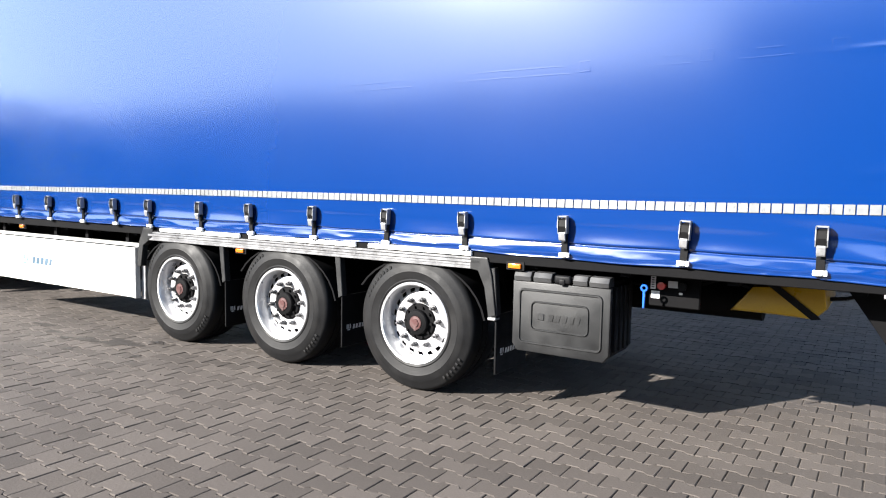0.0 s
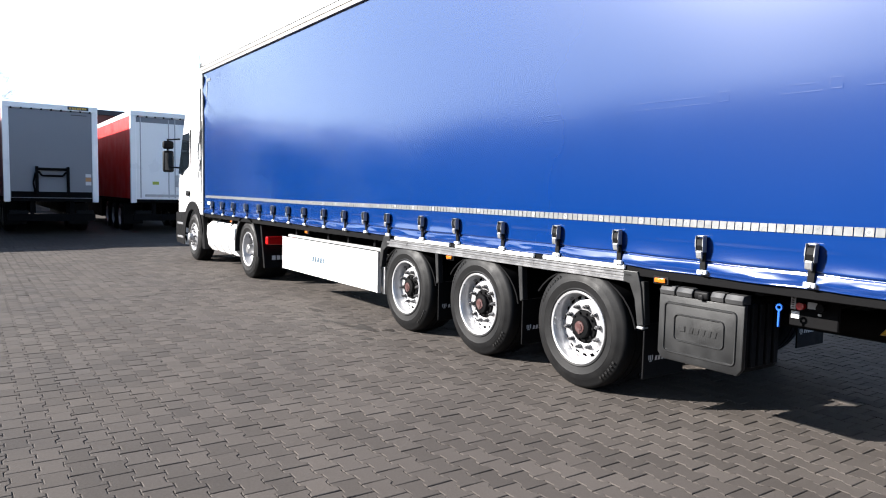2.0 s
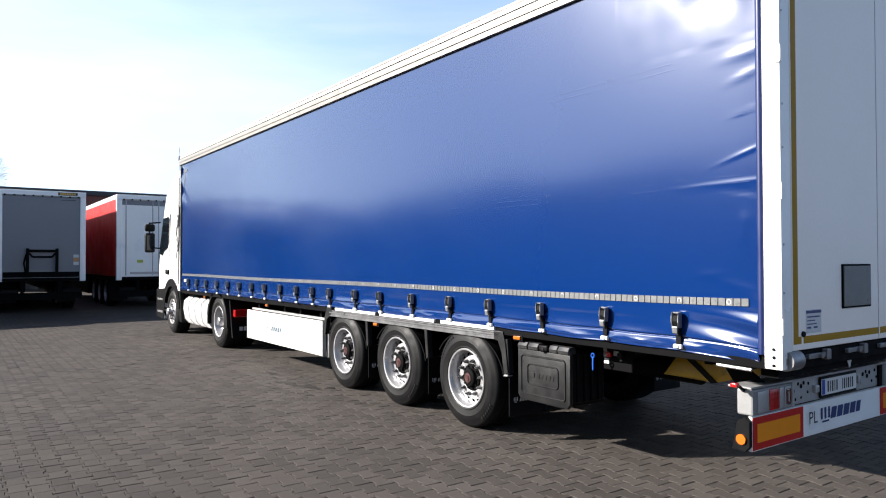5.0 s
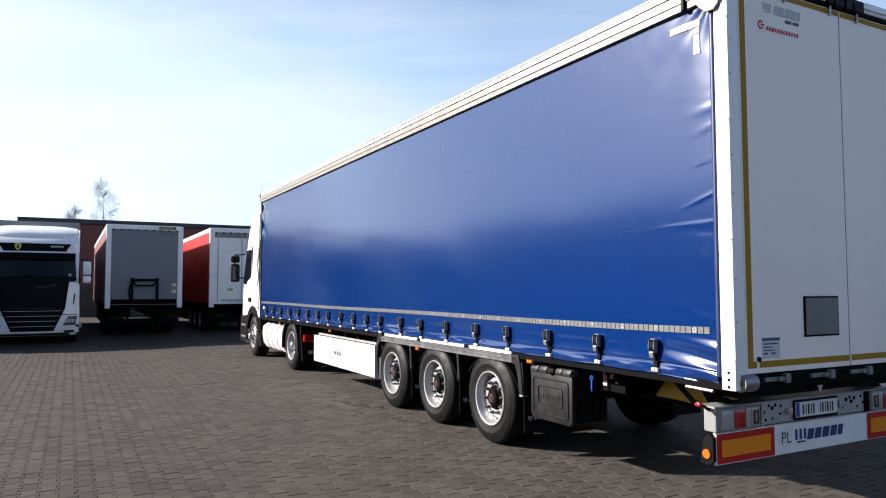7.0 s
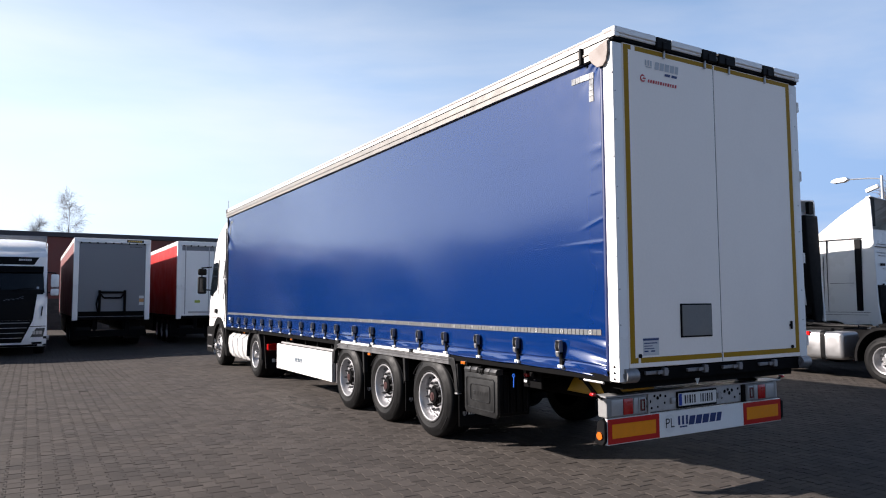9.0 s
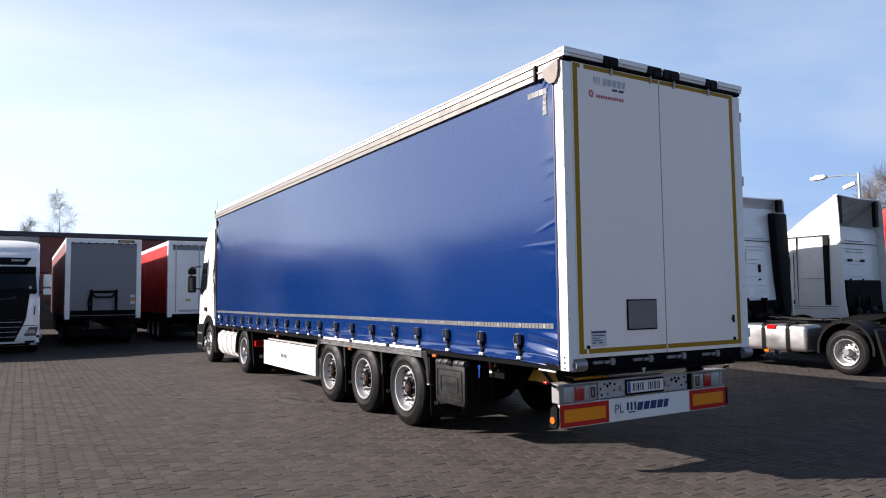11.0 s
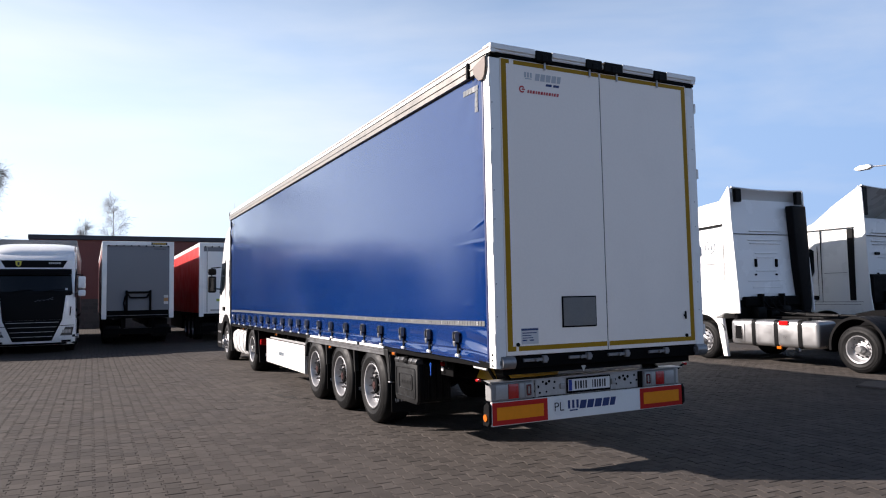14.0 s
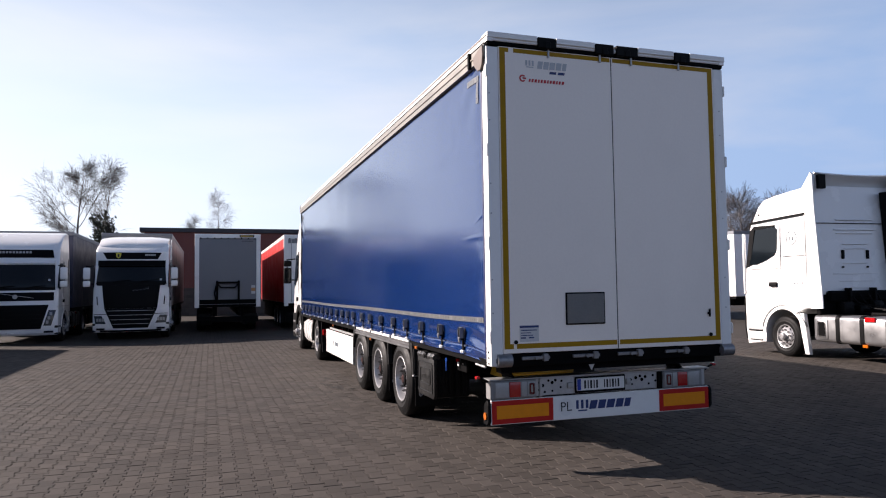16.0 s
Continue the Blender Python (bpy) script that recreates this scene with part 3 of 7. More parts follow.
# reflective tape along the left curtain: small squares with every eighth one marked
s = Shape()
x = -0.235
while x > -13.45:
    x1 = x - 0.0475
    pts = []
    for xx, zz in ((x, 1.345), (x1, 1.345), (x1, 1.395), (x, 1.395)):
        dz = 0.005 * math.sin(xx * 0.9) - 0.003 + 0.018 * math.exp(xx / 1.3)
        pts.append((xx, -0.0175 - curtain_bulge(xx, zz), zz + dz))
    s.quad(*pts)
    x -= 0.0545
part("reflective_stripe", s, STRIPE, left_curtain, "row of silver reflective squares")
mk = Shape()
for k in range(12):
    a0, a1 = 2 * math.pi * k / 12, 2 * math.pi * (k + 1) / 12
    mk.quad(*[(r * math.cos(a), 0, r * math.sin(a)) for r, a in ((0.017, a0), (0.017, a1), (0.013, a1), (0.013, a0))])
mark_me = mesh_of("approval_mark", mk, PRINT_GREY)
x = -0.235 - 0.0545 * 2
while x > -9:
    share("approval_mark", mark_me, left_curtain, Matrix.Translation((x - 0.025, -0.0190 - curtain_bulge(x - 0.025, 1.370), 1.367 + 0.005 * math.sin(x * 0.9) + 0.018 * math.exp(x / 1.3))))
    x -= 0.0545 * 7
# corner marks near the rear top
s = Shape()
for k in range(5):
    x = -0.26 - 0.057 * k
    s.quad(*[(xx, -0.018 - curtain_bulge(xx, 3.66), zz) for xx, zz in ((x, 3.635), (x - 0.053, 3.635), (x - 0.053, 3.69), (x, 3.69))])
for k in range(4):
    z = 3.630 - 0.052 * k
    s.quad(*[(xx, -0.018 - curtain_bulge(xx, zz), zz) for xx, zz in ((-0.26, z - 0.048), (-0.315, z - 0.048), (-0.315, z), (-0.26, z))])
pieces("corner_mark", s, STRIPE, left_curtain, "white reflective corner mark")
s = Shape()
for k in range(5):
    a = -13.40 + 0.058 * k
    s.quad(*[(xx, -0.018 - curtain_bulge(xx, zz), zz) for xx, zz in ((a, 3.60), (a + 0.053, 3.60), (a + 0.053, 3.655), (a, 3.655))])
    b = 3.595 - 0.058 * k
    s.quad(*[(xx, -0.018 - curtain_bulge(xx, zz), zz) for xx, zz in ((-13.40, b - 0.053), (-13.345, b - 0.053), (-13.345, b), (-13.40, b))])
pieces("corner_mark", s, STRIPE, left_curtain, "white reflective corner mark")
s = Shape().box(-13.32, -13.12, -0.030, -0.022, 1.215, 1.275)
part("small_label", s, PRINT_WHITE, left_curtain, "small white label")
# dark edge pole and front edge
s = Shape().rod((-0.143, -0.014, 1.06), (-0.143, -0.014, 3.79), 0.024, 12)
part("curtain_pole", s, BLUE_DARK, trailer, "dark blue wrapped curtain pole", 40)
s = Shape().rod((-13.585, -0.005, 1.10), (-13.585, -0.005, 3.72), 0.028, 10)
part("curtain_pole", s, BLACK, trailer, "", 40)

# strap and buckle, built once
s = Shape().box(-0.021, 0.021, -0.006, 0.004, -0.215, -0.01, 0.002)
strap_me = mesh_of("strap", s, BLACK_PLASTIC)
s = Shape()
s.prism([(-0.019, 0), (-0.040, -0.012), (-0.044, -0.05), (-0.034, -0.105), (-0.016, -0.118), (-0.004, -0.10), (-0.004, 0)], 'x', -0.024, 0.024, 0.003)
buckle_me = mesh_of("buckle", s, BLACK_PLASTIC)
s = Shape()
s.box(-0.029, -0.025, -0.046, -0.004, -0.095, 0.012, 0.0015)
s.box(0.025, 0.029, -0.046, -0.004, -0.095, 0.012, 0.0015)
s.box(-0.029, 0.029, -0.030, -0.004, 0.004, 0.014, 0.002)
s.prism([(-0.046, -0.085), (-0.052, -0.095), (-0.046, -0.132), (-0.034, -0.140), (-0.034, -0.085)], 'x', -0.021, 0.021, 0.002)
for q in (-0.027, 0.027):
    s.prism([(-0.022, 0.012), (-0.048, -0.012), (-0.050, -0.06), (-0.046, -0.06), (-0.044, -0.014), (-0.020, 0.006)], 'x', q - 0.0035, q + 0.0035, 0.001)
frame_me = mesh_of("buckle_frame", s, BUCKLE_GREY)
s = Shape().box(-0.033, 0.033, -0.020, 0.004, -0.240, -0.212, 0.003).box(-0.012, 0.012, -0.030, -0.018, -0.238, -0.216, 0.003)
hook_me = mesh_of("hook", s, PLASTIC_WHITE)
for k, x in enumerate(BUCKLES):
    y = -0.022 - curtain_bulge(x, 1.16)
    m = Matrix.Translation((x, y, 1.278)) @ Matrix.Rotation(0.05 * math.sin(k * 1.9), 4, 'Y')
    st = share("strap", strap_me, trailer, m)
    share("buckle", buckle_me, st, Matrix.Identity(4))
    share("buckle_frame", frame_me, st, Matrix.Identity(4))
    share("hook", hook_me, st, Matrix.Identity(4))
    if k < 20:
        share("strap", strap_me, trailer, Matrix.Translation((x, W + 0.024, 1.288)))

# roof, rails, front wall
s = Shape().box(-13.66, 0.02, -0.01, W + 0.01, 3.93, 3.975, 0.01)
part("roof", s, PLASTIC_WHITE, trailer, "white roof tarpaulin")
for y0, y1, side in ((-0.035, 0.02, -1), (W - 0.02, W + 0.035, 1)):
    s = Shape()
    rows = []
    for k in range(41):
        xx = -13.74 + (13.74 + 0.03) * k / 40
        up = 0.012 * math.sin(math.pi * min(1.0, (k / 40 + 0.16) / 1.16)) ** 0.8
        rows.append([s.bm.verts.new((xx, yy, zz)) for yy, zz in ((y0, 3.925), (y0, 3.99 + up), (y0 + 0.008, 4.0 + up), (y1 - 0.008, 4.0 + up), (y1, 3.99 + up), (y1, 3.925))])
    for a, b in zip(rows, rows[1:]):
        for k in range(6):
            s.bm.faces.new((a[k], a[(k + 1) % 6], b[(k + 1) % 6], b[k]))
    s.bm.faces.new(rows[0])
    s.bm.faces.new(rows[-1][::-1])
    bmesh.ops.recalc_face_normals(s.bm, faces=s.bm.faces[:])
    part("roof_edge", s, WHITE, trailer, "white roof edge")
    s = Shape()
    o = y0 - 0.012 if side < 0 else y1 + 0.012
    s.prism([(o, 3.785), (o, 3.91), (o - side * 0.03, 3.922), (o - side * 0.06, 3.922), (o - side * 0.06, 3.785)], 'x', -13.70, -0.03)
    s.box(-13.70, -0.03, min(o, o + side * 0.010), max(o, o + side * 0.010), 3.84, 3.856, 0.002)
    part("roof_rail", s, RAIL, trailer, "grey-beige aluminium roof rail")
s = Shape()
s.prism([(-0.26, 3.79), (-0.27, 3.85), (-0.05, 3.90), (-0.03, 3.90), (-0.03, 3.80), (-0.05, 3.72), (-0.09, 3.685), (-0.16, 3.69), (-0.22, 3.74)], 'y', -0.062, -0.050, 0.004)
part("corner_cover", s, TAUPE, trailer, "taupe corner cover at the end of the roof rail")
s = Shape().box(-0.385, -0.350, -0.075, -0.035, 3.77, 3.925, 0.006)
part("roof_roller", s, BLACK_PLASTIC, trailer)
s = Shape().box(-13.66, -13.60, 0.0, W, 1.0, 3.95, 0.01)
part("front_wall", s, WHITE, trailer, "white front bulkhead")
for y in (-0.02, W - 0.08):
    s = Shape().box(-13.70, -13.60, y, y + 0.10, 0.98, 3.93, 0.012, 2)
    for k in range(5):
        s.box(-13.72, -13.69, y + 0.01, y + 0.05, 3.0 + k * 0.16, 3.08 + k * 0.16, 0.004)
    part("front_post", s, GREY_PLASTIC, trailer, "dark grey front corner post")

for y0, y1 in ((-0.038, -0.034), (W + 0.034, W + 0.038)):
    part("roof_hem", Shape().box(-13.74, 0.0, y0, y1, 3.972, 3.988), TAUPE, trailer, "thin brown hem line of the roof tarpaulin")
    part("rail_seal", Shape().box(-13.70, -0.03, y0 - 0.010, y1, 3.915, 3.924), BLACK_PLASTIC, trailer)
for y in (-0.04, W):
    part("front_cap", Shape().box(-13.78, -13.62, y, y + 0.04, 3.90, 4.006, 0.01, 2), GREY_PLASTIC, trailer, "dark cap at the roof's front corner")

# floor, side rails and chassis
s = Shape().box(-13.60, -0.05, 0.03, W - 0.03, 1.03, 1.07)
part("load_floor", s, BLACK, trailer)
for y in (0.0, W - 0.03):
    s = Shape().box(-13.60, -0.10, y, y + 0.03, 0.965, 1.06, 0.004)
    part("side_rail", s, BLACK, trailer, "black lower side rail")
for y in (0.72, 1.70):
    s = Shape().prism([(-10.4, 0.62), (-2.3, 0.62), (-1.85, 0.90), (-0.3, 0.92), (-0.3, 0.94), (-1.85, 0.92), (-2.3, 0.65), (-10.4, 0.65)], 'y', y, y + 0.13)
    s.prism([(-10.4, 0.65), (-2.3, 0.65), (-1.85, 0.92), (-0.3, 0.94), (-0.3, 0.985), (-10.4, 0.985)], 'y', y + 0.055, y + 0.075).box(-10.4, -0.3, y, y + 0.13, 0.985, 1.01)
    part("chassis_beam", s, BLACK, trailer)
for k in range(22):
    s = Shape().box(-13.2 + k * 0.6, -13.14 + k * 0.6, 0.05, W - 0.05, 0.94, 1.02)
    part("cross_member", s, BLACK, trailer)
AXLES = (-5.885, -4.575, -3.265)
for ax in AXLES:
    s = Shape().rod((ax, 0.35, 0.49), (ax, W - 0.35, 0.49), 0.07, 14)
    for y in (0.62, W - 0.62):
        s.rod((ax - 0.02, y, 0.49), (ax - 0.55, y, 0.70), 0.05, 8).rod((ax + 0.30, y, 0.62), (ax + 0.30, y, 0.92), 0.11, 14)
    part("axle", s, BLACK, trailer)
    put_wheel(trailer, KIT_TRAILER, (ax, 0.012, 0.488))
    put_wheel(trailer, KIT_TRAILER, (ax, W - 0.012, 0.488), True)

# mudguards, grey bar over the wheels, flaps
for side in (0, 1):
    fy = (lambda y: y) if side == 0 else (lambda y: W - y)
    for ax in AXLES:
        s = Shape()
        prev = None
        for k in range(15):
            a = radians(150 - k * 10.0)
            o, i = 0.575, 0.560
            ring = [(ax + r * math.cos(a), fy(y), 0.49 + r * math.sin(a) * 0.80) for r, y in ((o, 0.03), (o, 0.46), (i, 0.46), (i, 0.03))]
            ring = [s.bm.verts.new(p) for p in ring]
            if prev:
                for j in range(4):
                    s.bm.faces.new((prev[j], prev[(j + 1) % 4], ring[(j + 1) % 4], ring[j]))
            prev = ring
        bmesh.ops.recalc_face_normals(s.bm, faces=s.bm.faces[:])
        part("mudguard", s, BLACK, trailer, "", 60)
    for n, fx in enumerate((-5.235, -3.925, -2.60)):
        s = Shape()
        s.prism([(fx - 0.075, 0.93), (fx - 0.02, 0.93), (fx + 0.005, 0.62), (fx - 0.035, 0.60)], 'y', fy(0.0), fy(0.06), 0.004)
        fl = part("flap_bracket", s, GREY_PLASTIC, trailer, "dark grey curved flap bracket")
        s = Shape().box(fx - 0.016, fx - 0.002, fy(0.01), fy(0.47), 0.22, 0.62, 0.003)
        fl = part("mud_flap", s, BLACK_PLASTIC, trailer, "black rubber mud flap with pale printed mark")
        y0 = 0.10 if side == 0 else W - 0.40
        s = Shape()
        s.quad((fx + 0.0055, y0 - 0.035, 0.345), (fx + 0.0055, y0 - 0.005, 0.345), (fx + 0.0055, y0 - 0.005, 0.352), (fx + 0.0055, y0 - 0.035, 0.352))
        for q in (-0.045, -0.025, -0.005):
            s.quad((fx + 0.0055, y0 + q, 0.357), (fx + 0.0055, y0 + q + 0.010, 0.357), (fx + 0.0055, y0 + q + 0.010, 0.392), (fx + 0.0055, y0 + q, 0.392))
        bars(s, (fx + 0.0055, y0 + 0.025, 0.35), (0, 1, 0), (0, 0, 1), (0.022, 0.024, 0.026, 0.024, 0.022), 0.034, 0.012, 0.008)
        pieces("printed_mark", s, PRINT_WHITE, fl)
s = Shape()
s.box(-6.28, -2.72, -0.012, 0.03, 0.915, 0.935, 0.003).box(-6.28, -2.72, -0.006, 0.02, 0.935, 0.955, 0.003).box(-6.28, -2.72, -0.014, 0.03, 0.955, 0.975, 0.003).box(-6.28, -2.72, -0.008, 0.03, 0.978, 0.995, 0.003)
part("side_guard_bar", s, BAR_STREAK, trailer, "weathered grey ribbed bar above the wheels, streaky reflections put into its tone")
for x0, x1 in ((-6.09, -5.03), (-4.92, -3.78), (-3.66, -2.79)):
    s = Shape().box(x0, x1, -0.022, 0.03, 1.003, 1.036, 0.002)
    part("light_strip", s, PLASTIC_WHITE, trailer, "white strip on the bar")
s = Shape().prism([(-6.35, 1.03), (-6.20, 1.03), (-6.24, 0.93), (-6.36, 0.86), (-6.40, 0.66), (-6.45, 0.66), (-6.43, 0.88)], 'y', -0.012, 0.05, 0.006, 2)
part("guard_end", s, GREY_PLASTIC, trailer, "grey curved guard end")
s = Shape().prism([(-2.80, 0.998), (-2.67, 0.998), (-2.635, 0.88), (-2.600, 0.62), (-2.655, 0.60), (-2.690, 0.80), (-2.74, 0.905), (-2.80, 0.915)], 'y', -0.014, 0.05, 0.006, 2)
part("guard_end", s, GREY_PLASTIC, trailer, "grey curved guard end")
s = Shape().box(-2.66, -2.60, -0.016, 0.05, 0.585, 0.605, 0.006)
part("guard_clip", s, GALV, trailer)

# amber side lamps
for x, z in ((-2.47, 0.958), (-5.03, 0.895), (-8.55, 0.945), (-11.9, 0.945)):
    s = Shape().box(x - 0.045, x + 0.045, -0.022, 0.0, z - 0.016, z + 0.016, 0.006, 2)
    sl = part("side_lamp", s, AMBER, trailer, "amber side marker lamp", 40)
    s = Shape().box(x - 0.065, x + 0.065, -0.006, 0.012, z - 0.028, z + 0.028, 0.003)
    part("lamp_base", s, BLACK_PLASTIC, sl)

# white side skirt in front of the wheels
s = Shape().box(-9.47, -6.50, 0.0, 0.04, 0.345, 0.825, 0.01, 2)
sk = part("side_skirt", s, WHITE, trailer, "white side skirt panel with small grey mark")
s = Shape()
bars(s, (-8.38, -0.002, 0.545), (1, 0, 0), (0, 0, 1), (0.06, 0.062, 0.066, 0.066, 0.05), 0.075, 0.022, 0.02)
s.quad((-8.58, -0.002, 0.535), (-8.49, -0.002, 0.535), (-8.49, -0.002, 0.547), (-8.58, -0.002, 0.547))
for q in (-8.60, -8.545, -8.49):
    s.quad((q, -0.002, 0.558), (q + 0.024, -0.002, 0.558), (q + 0.024, -0.002, 0.635), (q, -0.002, 0.635))
pieces("printed_mark", s, mat("steel_blue_print", (0.03, 0.06, 0.09), 0.5), sk)
for x in (-9.472, -6.525):
    s = Shape().box(x, x + 0.028, -0.004, 0.05, 0.34, 0.83, 0.004)
    part("skirt_edge", s, GALV, sk)
s = Shape().box(-6.50, -6.44, 0.06, 0.12, 0.33, 0.80, 0.006).box(-9.4, -6.45, 0.06, 0.10, 0.83, 0.865, 0.004)
part("skirt_frame", s, GALV, trailer, "galvanised skirt frame")
for x in (-9.2, -8.1, -7.5, -6.8):
    s = Shape().box(x, x + 0.05, 0.08, 0.75, 0.70, 0.76).box(x, x + 0.05, 0.10, 0.14, 0.40, 0.98)
    part("skirt_bracket", s, BLACK, trailer)
s = Shape().box(-9.0, -6.9, 0.30, 0.72, 0.45, 0.78, 0.01)
part("pallet_box", s, BLACK, trailer, "dark pallet box")

# tool box
s = Shape().box(-2.475, -1.855, 0.05, 0.46, 0.42, 0.905, 0.03, 2)
tb = part("tool_box", s, BLACK_PLASTIC, trailer, "dark grey plastic tool box", 40)
s = Shape().prism([(-2.49, 0.455), (-2.455, 0.41), (-1.875, 0.41), (-1.84, 0.455), (-1.84, 0.865), (-2.49, 0.865)], 'y', 0.012, 0.055, 0.012, 2)
lid = part("lid", s, GREY_PLASTIC, tb, "", 40)
for a, b, c, d, w in ((-2.445, -1.885, 0.465, 0.820, 0.016), (-2.36, -1.97, 0.555, 0.745, 0.012)):
    rings = []
    s = Shape()
    for inset, y in ((0.0, 0.013), (0.004, 0.003), (w - 0.004, 0.003), (w, 0.013)):
        r = 0.035 - inset
        ring = []
        for cx, cz, a0 in ((b - 0.035, d - 0.035, 0), (a + 0.035, d - 0.035, 90), (a + 0.035, c + 0.035, 180), (b - 0.035, c + 0.035, 270)):
            ring += [s.bm.verts.new((cx + r * math.cos(radians(a0 + 22.5 * k)), y, cz + r * math.sin(radians(a0 + 22.5 * k)))) for k in range(5)]
        rings.append(ring)
    for ra, rb in zip(rings, rings[1:]):
        for k in range(20):
            s.bm.faces.new((ra[k], ra[(k + 1) % 20], rb[(k + 1) % 20], rb[k]))
    part("lid_rib", s, GREY_PLASTIC, lid, "", 40)
s = Shape()
bars(s, (-2.24, 0.008, 0.625), (1, 0, 0), (0, 0, 1), (0.030, 0.032, 0.034, 0.034, 0.028), 0.042, 0.012, 0.010)
s.box(-2.31, -2.265, 0.006, 0.014, 0.625, 0.667, 0.004)
pieces("lid_emboss", s, GREY_PLASTIC, lid)
for x0, x1 in ((-2.48, -2.36), (-2.345, -2.22), (-2.08, -1.985), (-1.975, -1.85)):
    s = Shape().prism([(0.005, 0.868), (0.0, 0.895), (0.02, 0.925), (0.10, 0.932), (0.10, 0.868)], 'x', x0, x1, 0.006, 2)
    part("hinge_cap", s, BAR_GREY, tb, "grey box closing cap", 40)
s = Shape().box(-2.20, -2.09, -0.008, 0.03, 0.868, 0.922, 0.014, 3).box(-2.165, -2.125, -0.016, 0.0, 0.862, 0.90, 0.008, 2)
part("latch", s, BLACK_PLASTIC, tb, "", 40)
for k in range(4):
    s = Shape().box(-1.868, -1.832, 0.10 + k * 0.085, 0.155 + k * 0.085, 0.46, 0.87, 0.006)
    part("side_rib", s, BLACK_PLASTIC, tb)

# valves, lever and yellow pouch
s = Shape().box(-1.60, -1.30, 0.14, 0.17, 0.795, 0.985, 0.006)
vp = part("valve_panel", s, BLACK, trailer, "black valve panel with red knob and labels")
vp.location = (-0.08, 0.10, -0.04)
s = Shape().rod((-1.52, 0.14, 0.925), (-1.52, 0.105, 0.925), 0.024, 14)
part("knob", s, RED_LENS, vp, "red push knob", 40)
s = Shape().rod((-1.395, 0.14, 0.930), (-1.395, 0.11, 0.930), 0.020, 14).rod((-1.395, 0.11, 0.930), (-1.395, 0.10, 0.930), 0.026, 8)
part("knob", s, BLACK_PLASTIC, vp, "black knob", 40)
for a, b, c, d, mm in ((-1.590, -1.560, 0.900, 0.983, PRINT_WHITE), (-1.585, -1.535, 0.845, 0.888, PRINT_WHITE), (-1.485, -1.430, 0.915, 0.955, PRINT_GREY), (-1.42, -1.40, 0.878, 0.890, GALV)):
    part("label_plate", Shape().box(a, b, 0.134, 0.14, c, d), mm, vp)
s = Shape()
for k in range(5):
    s.box(-1.584, -1.568, 0.132, 0.1345, 0.910 + 0.014 * k, 0.916 + 0.014 * k)
part("label_print", s, PRINT_BLACK, vp)
s = Shape().box(-1.650, -1.636, 0.10, 0.112, 0.795, 0.900, 0.003)
s.tube([(-1.643 + 0.017 * math.cos(2 * math.pi * k / 14), 0.106, 0.916 + 0.017 * math.sin(2 * math.pi * k / 14)) for k in range(15)], 0.007)
part("lever", s, BLUE_LEVER, trailer, "blue release lever", 40).location = (-0.028, 0, -0.04)
s = Shape().prism([(-1.25, 0.745), (-1.13, 0.90), (-0.75, 0.94), (-0.735, 0.80), (-0.80, 0.735), (-0.98, 0.742)], 'y', 0.45, 1.20, 0.02, 2)
yp = part("yellow_pouch", s, YELLOW, trailer, "yellow tarpaulin pouch under the rear of the floor", 40)
s = Shape().prism([(-1.06, 0.925), (-1.00, 0.925), (-0.76, 0.745), (-0.81, 0.735)], 'y', 0.436, 0.452)
part("pouch_strap", s, BLACK_PLASTIC, yp)
part("tension_rod", Shape().rod((-1.32, 0.02, 0.985), (-1.02, 0.02, 0.978), 0.009, 8), GALV, trailer, "", 40)
part("tension_rod", Shape().rod((-0.47, 0.0, 0.955), (-0.22, -0.005, 0.950), 0.011, 8), GALV, trailer, "", 40)
for k in range(4):
    pts = [(-1.95 + 0.2 * k + 0.1 * j, 0.55 + 0.05 * k, 0.88 - 0.05 * math.sin(j * 0.8 + k)) for j in range(9)]
    part("air_hose", Shape().tube(pts, 0.012), BLACK_PLASTIC, trailer)
s = Shape().rod((-2.1, 0.75, 0.78), (-1.1, 0.75, 0.78), 0.13, 18)
part("air_tank", s, BLACK, trailer, "", 40)
s = Shape().rod((-12.9, 0.9, 0.95), (-10.6, 0.9, 0.95), 0.05, 8)
part("king_pin_plate", s.box(-12.9, -11.4, 0.45, 2.1, 0.93, 0.96), BLACK, trailer)
for y in (0.55, W - 0.65):
    s = Shape().box(-10.30, -10.20, y, y + 0.10, 0.42, 1.0, 0.006).box(-10.29, -10.21, y + 0.01, y + 0.09, 0.30, 0.42, 0.004).box(-10.38, -10.12, y - 0.05, y + 0.15, 0.275, 0.30, 0.004)
    part("landing_leg", s, BLACK, trailer)

# ---- rear of the semi-trailer ----
for y0, y1, mir in ((-0.035, 0.080, 0), (2.470, 2.585, 1)):
    s = Shape().box(-0.118, 0.0, y0, y1, 0.975, 3.885, 0.008, 2)
    po = part("corner_post", s, WHITE, trailer, "white rear corner post")
    yo = y0 if not mir else y1
    d = -1 if not mir else 1
    for z in (1.24, 2.08, 2.93, 3.66):
        s = Shape()
        s.box(-0.045, 0.004, min(yo, yo + d * 0.008), max(yo, yo + d * 0.008), z - 0.055, z + 0.055, 0.002)
        s.rod((0.004, yo + d * 0.004, z - 0.05), (0.004, yo + d * 0.004, z + 0.05), 0.010, 8)
        part("hinge", s, WHITE, po)
    for z in (1.00, 1.05, 1.10):
        s = Shape().rod((-0.055, yo - d * 0.002, z), (-0.055, yo + d * 0.006, z), 0.010, 10)
        part("bolt", s, BLACK, po)
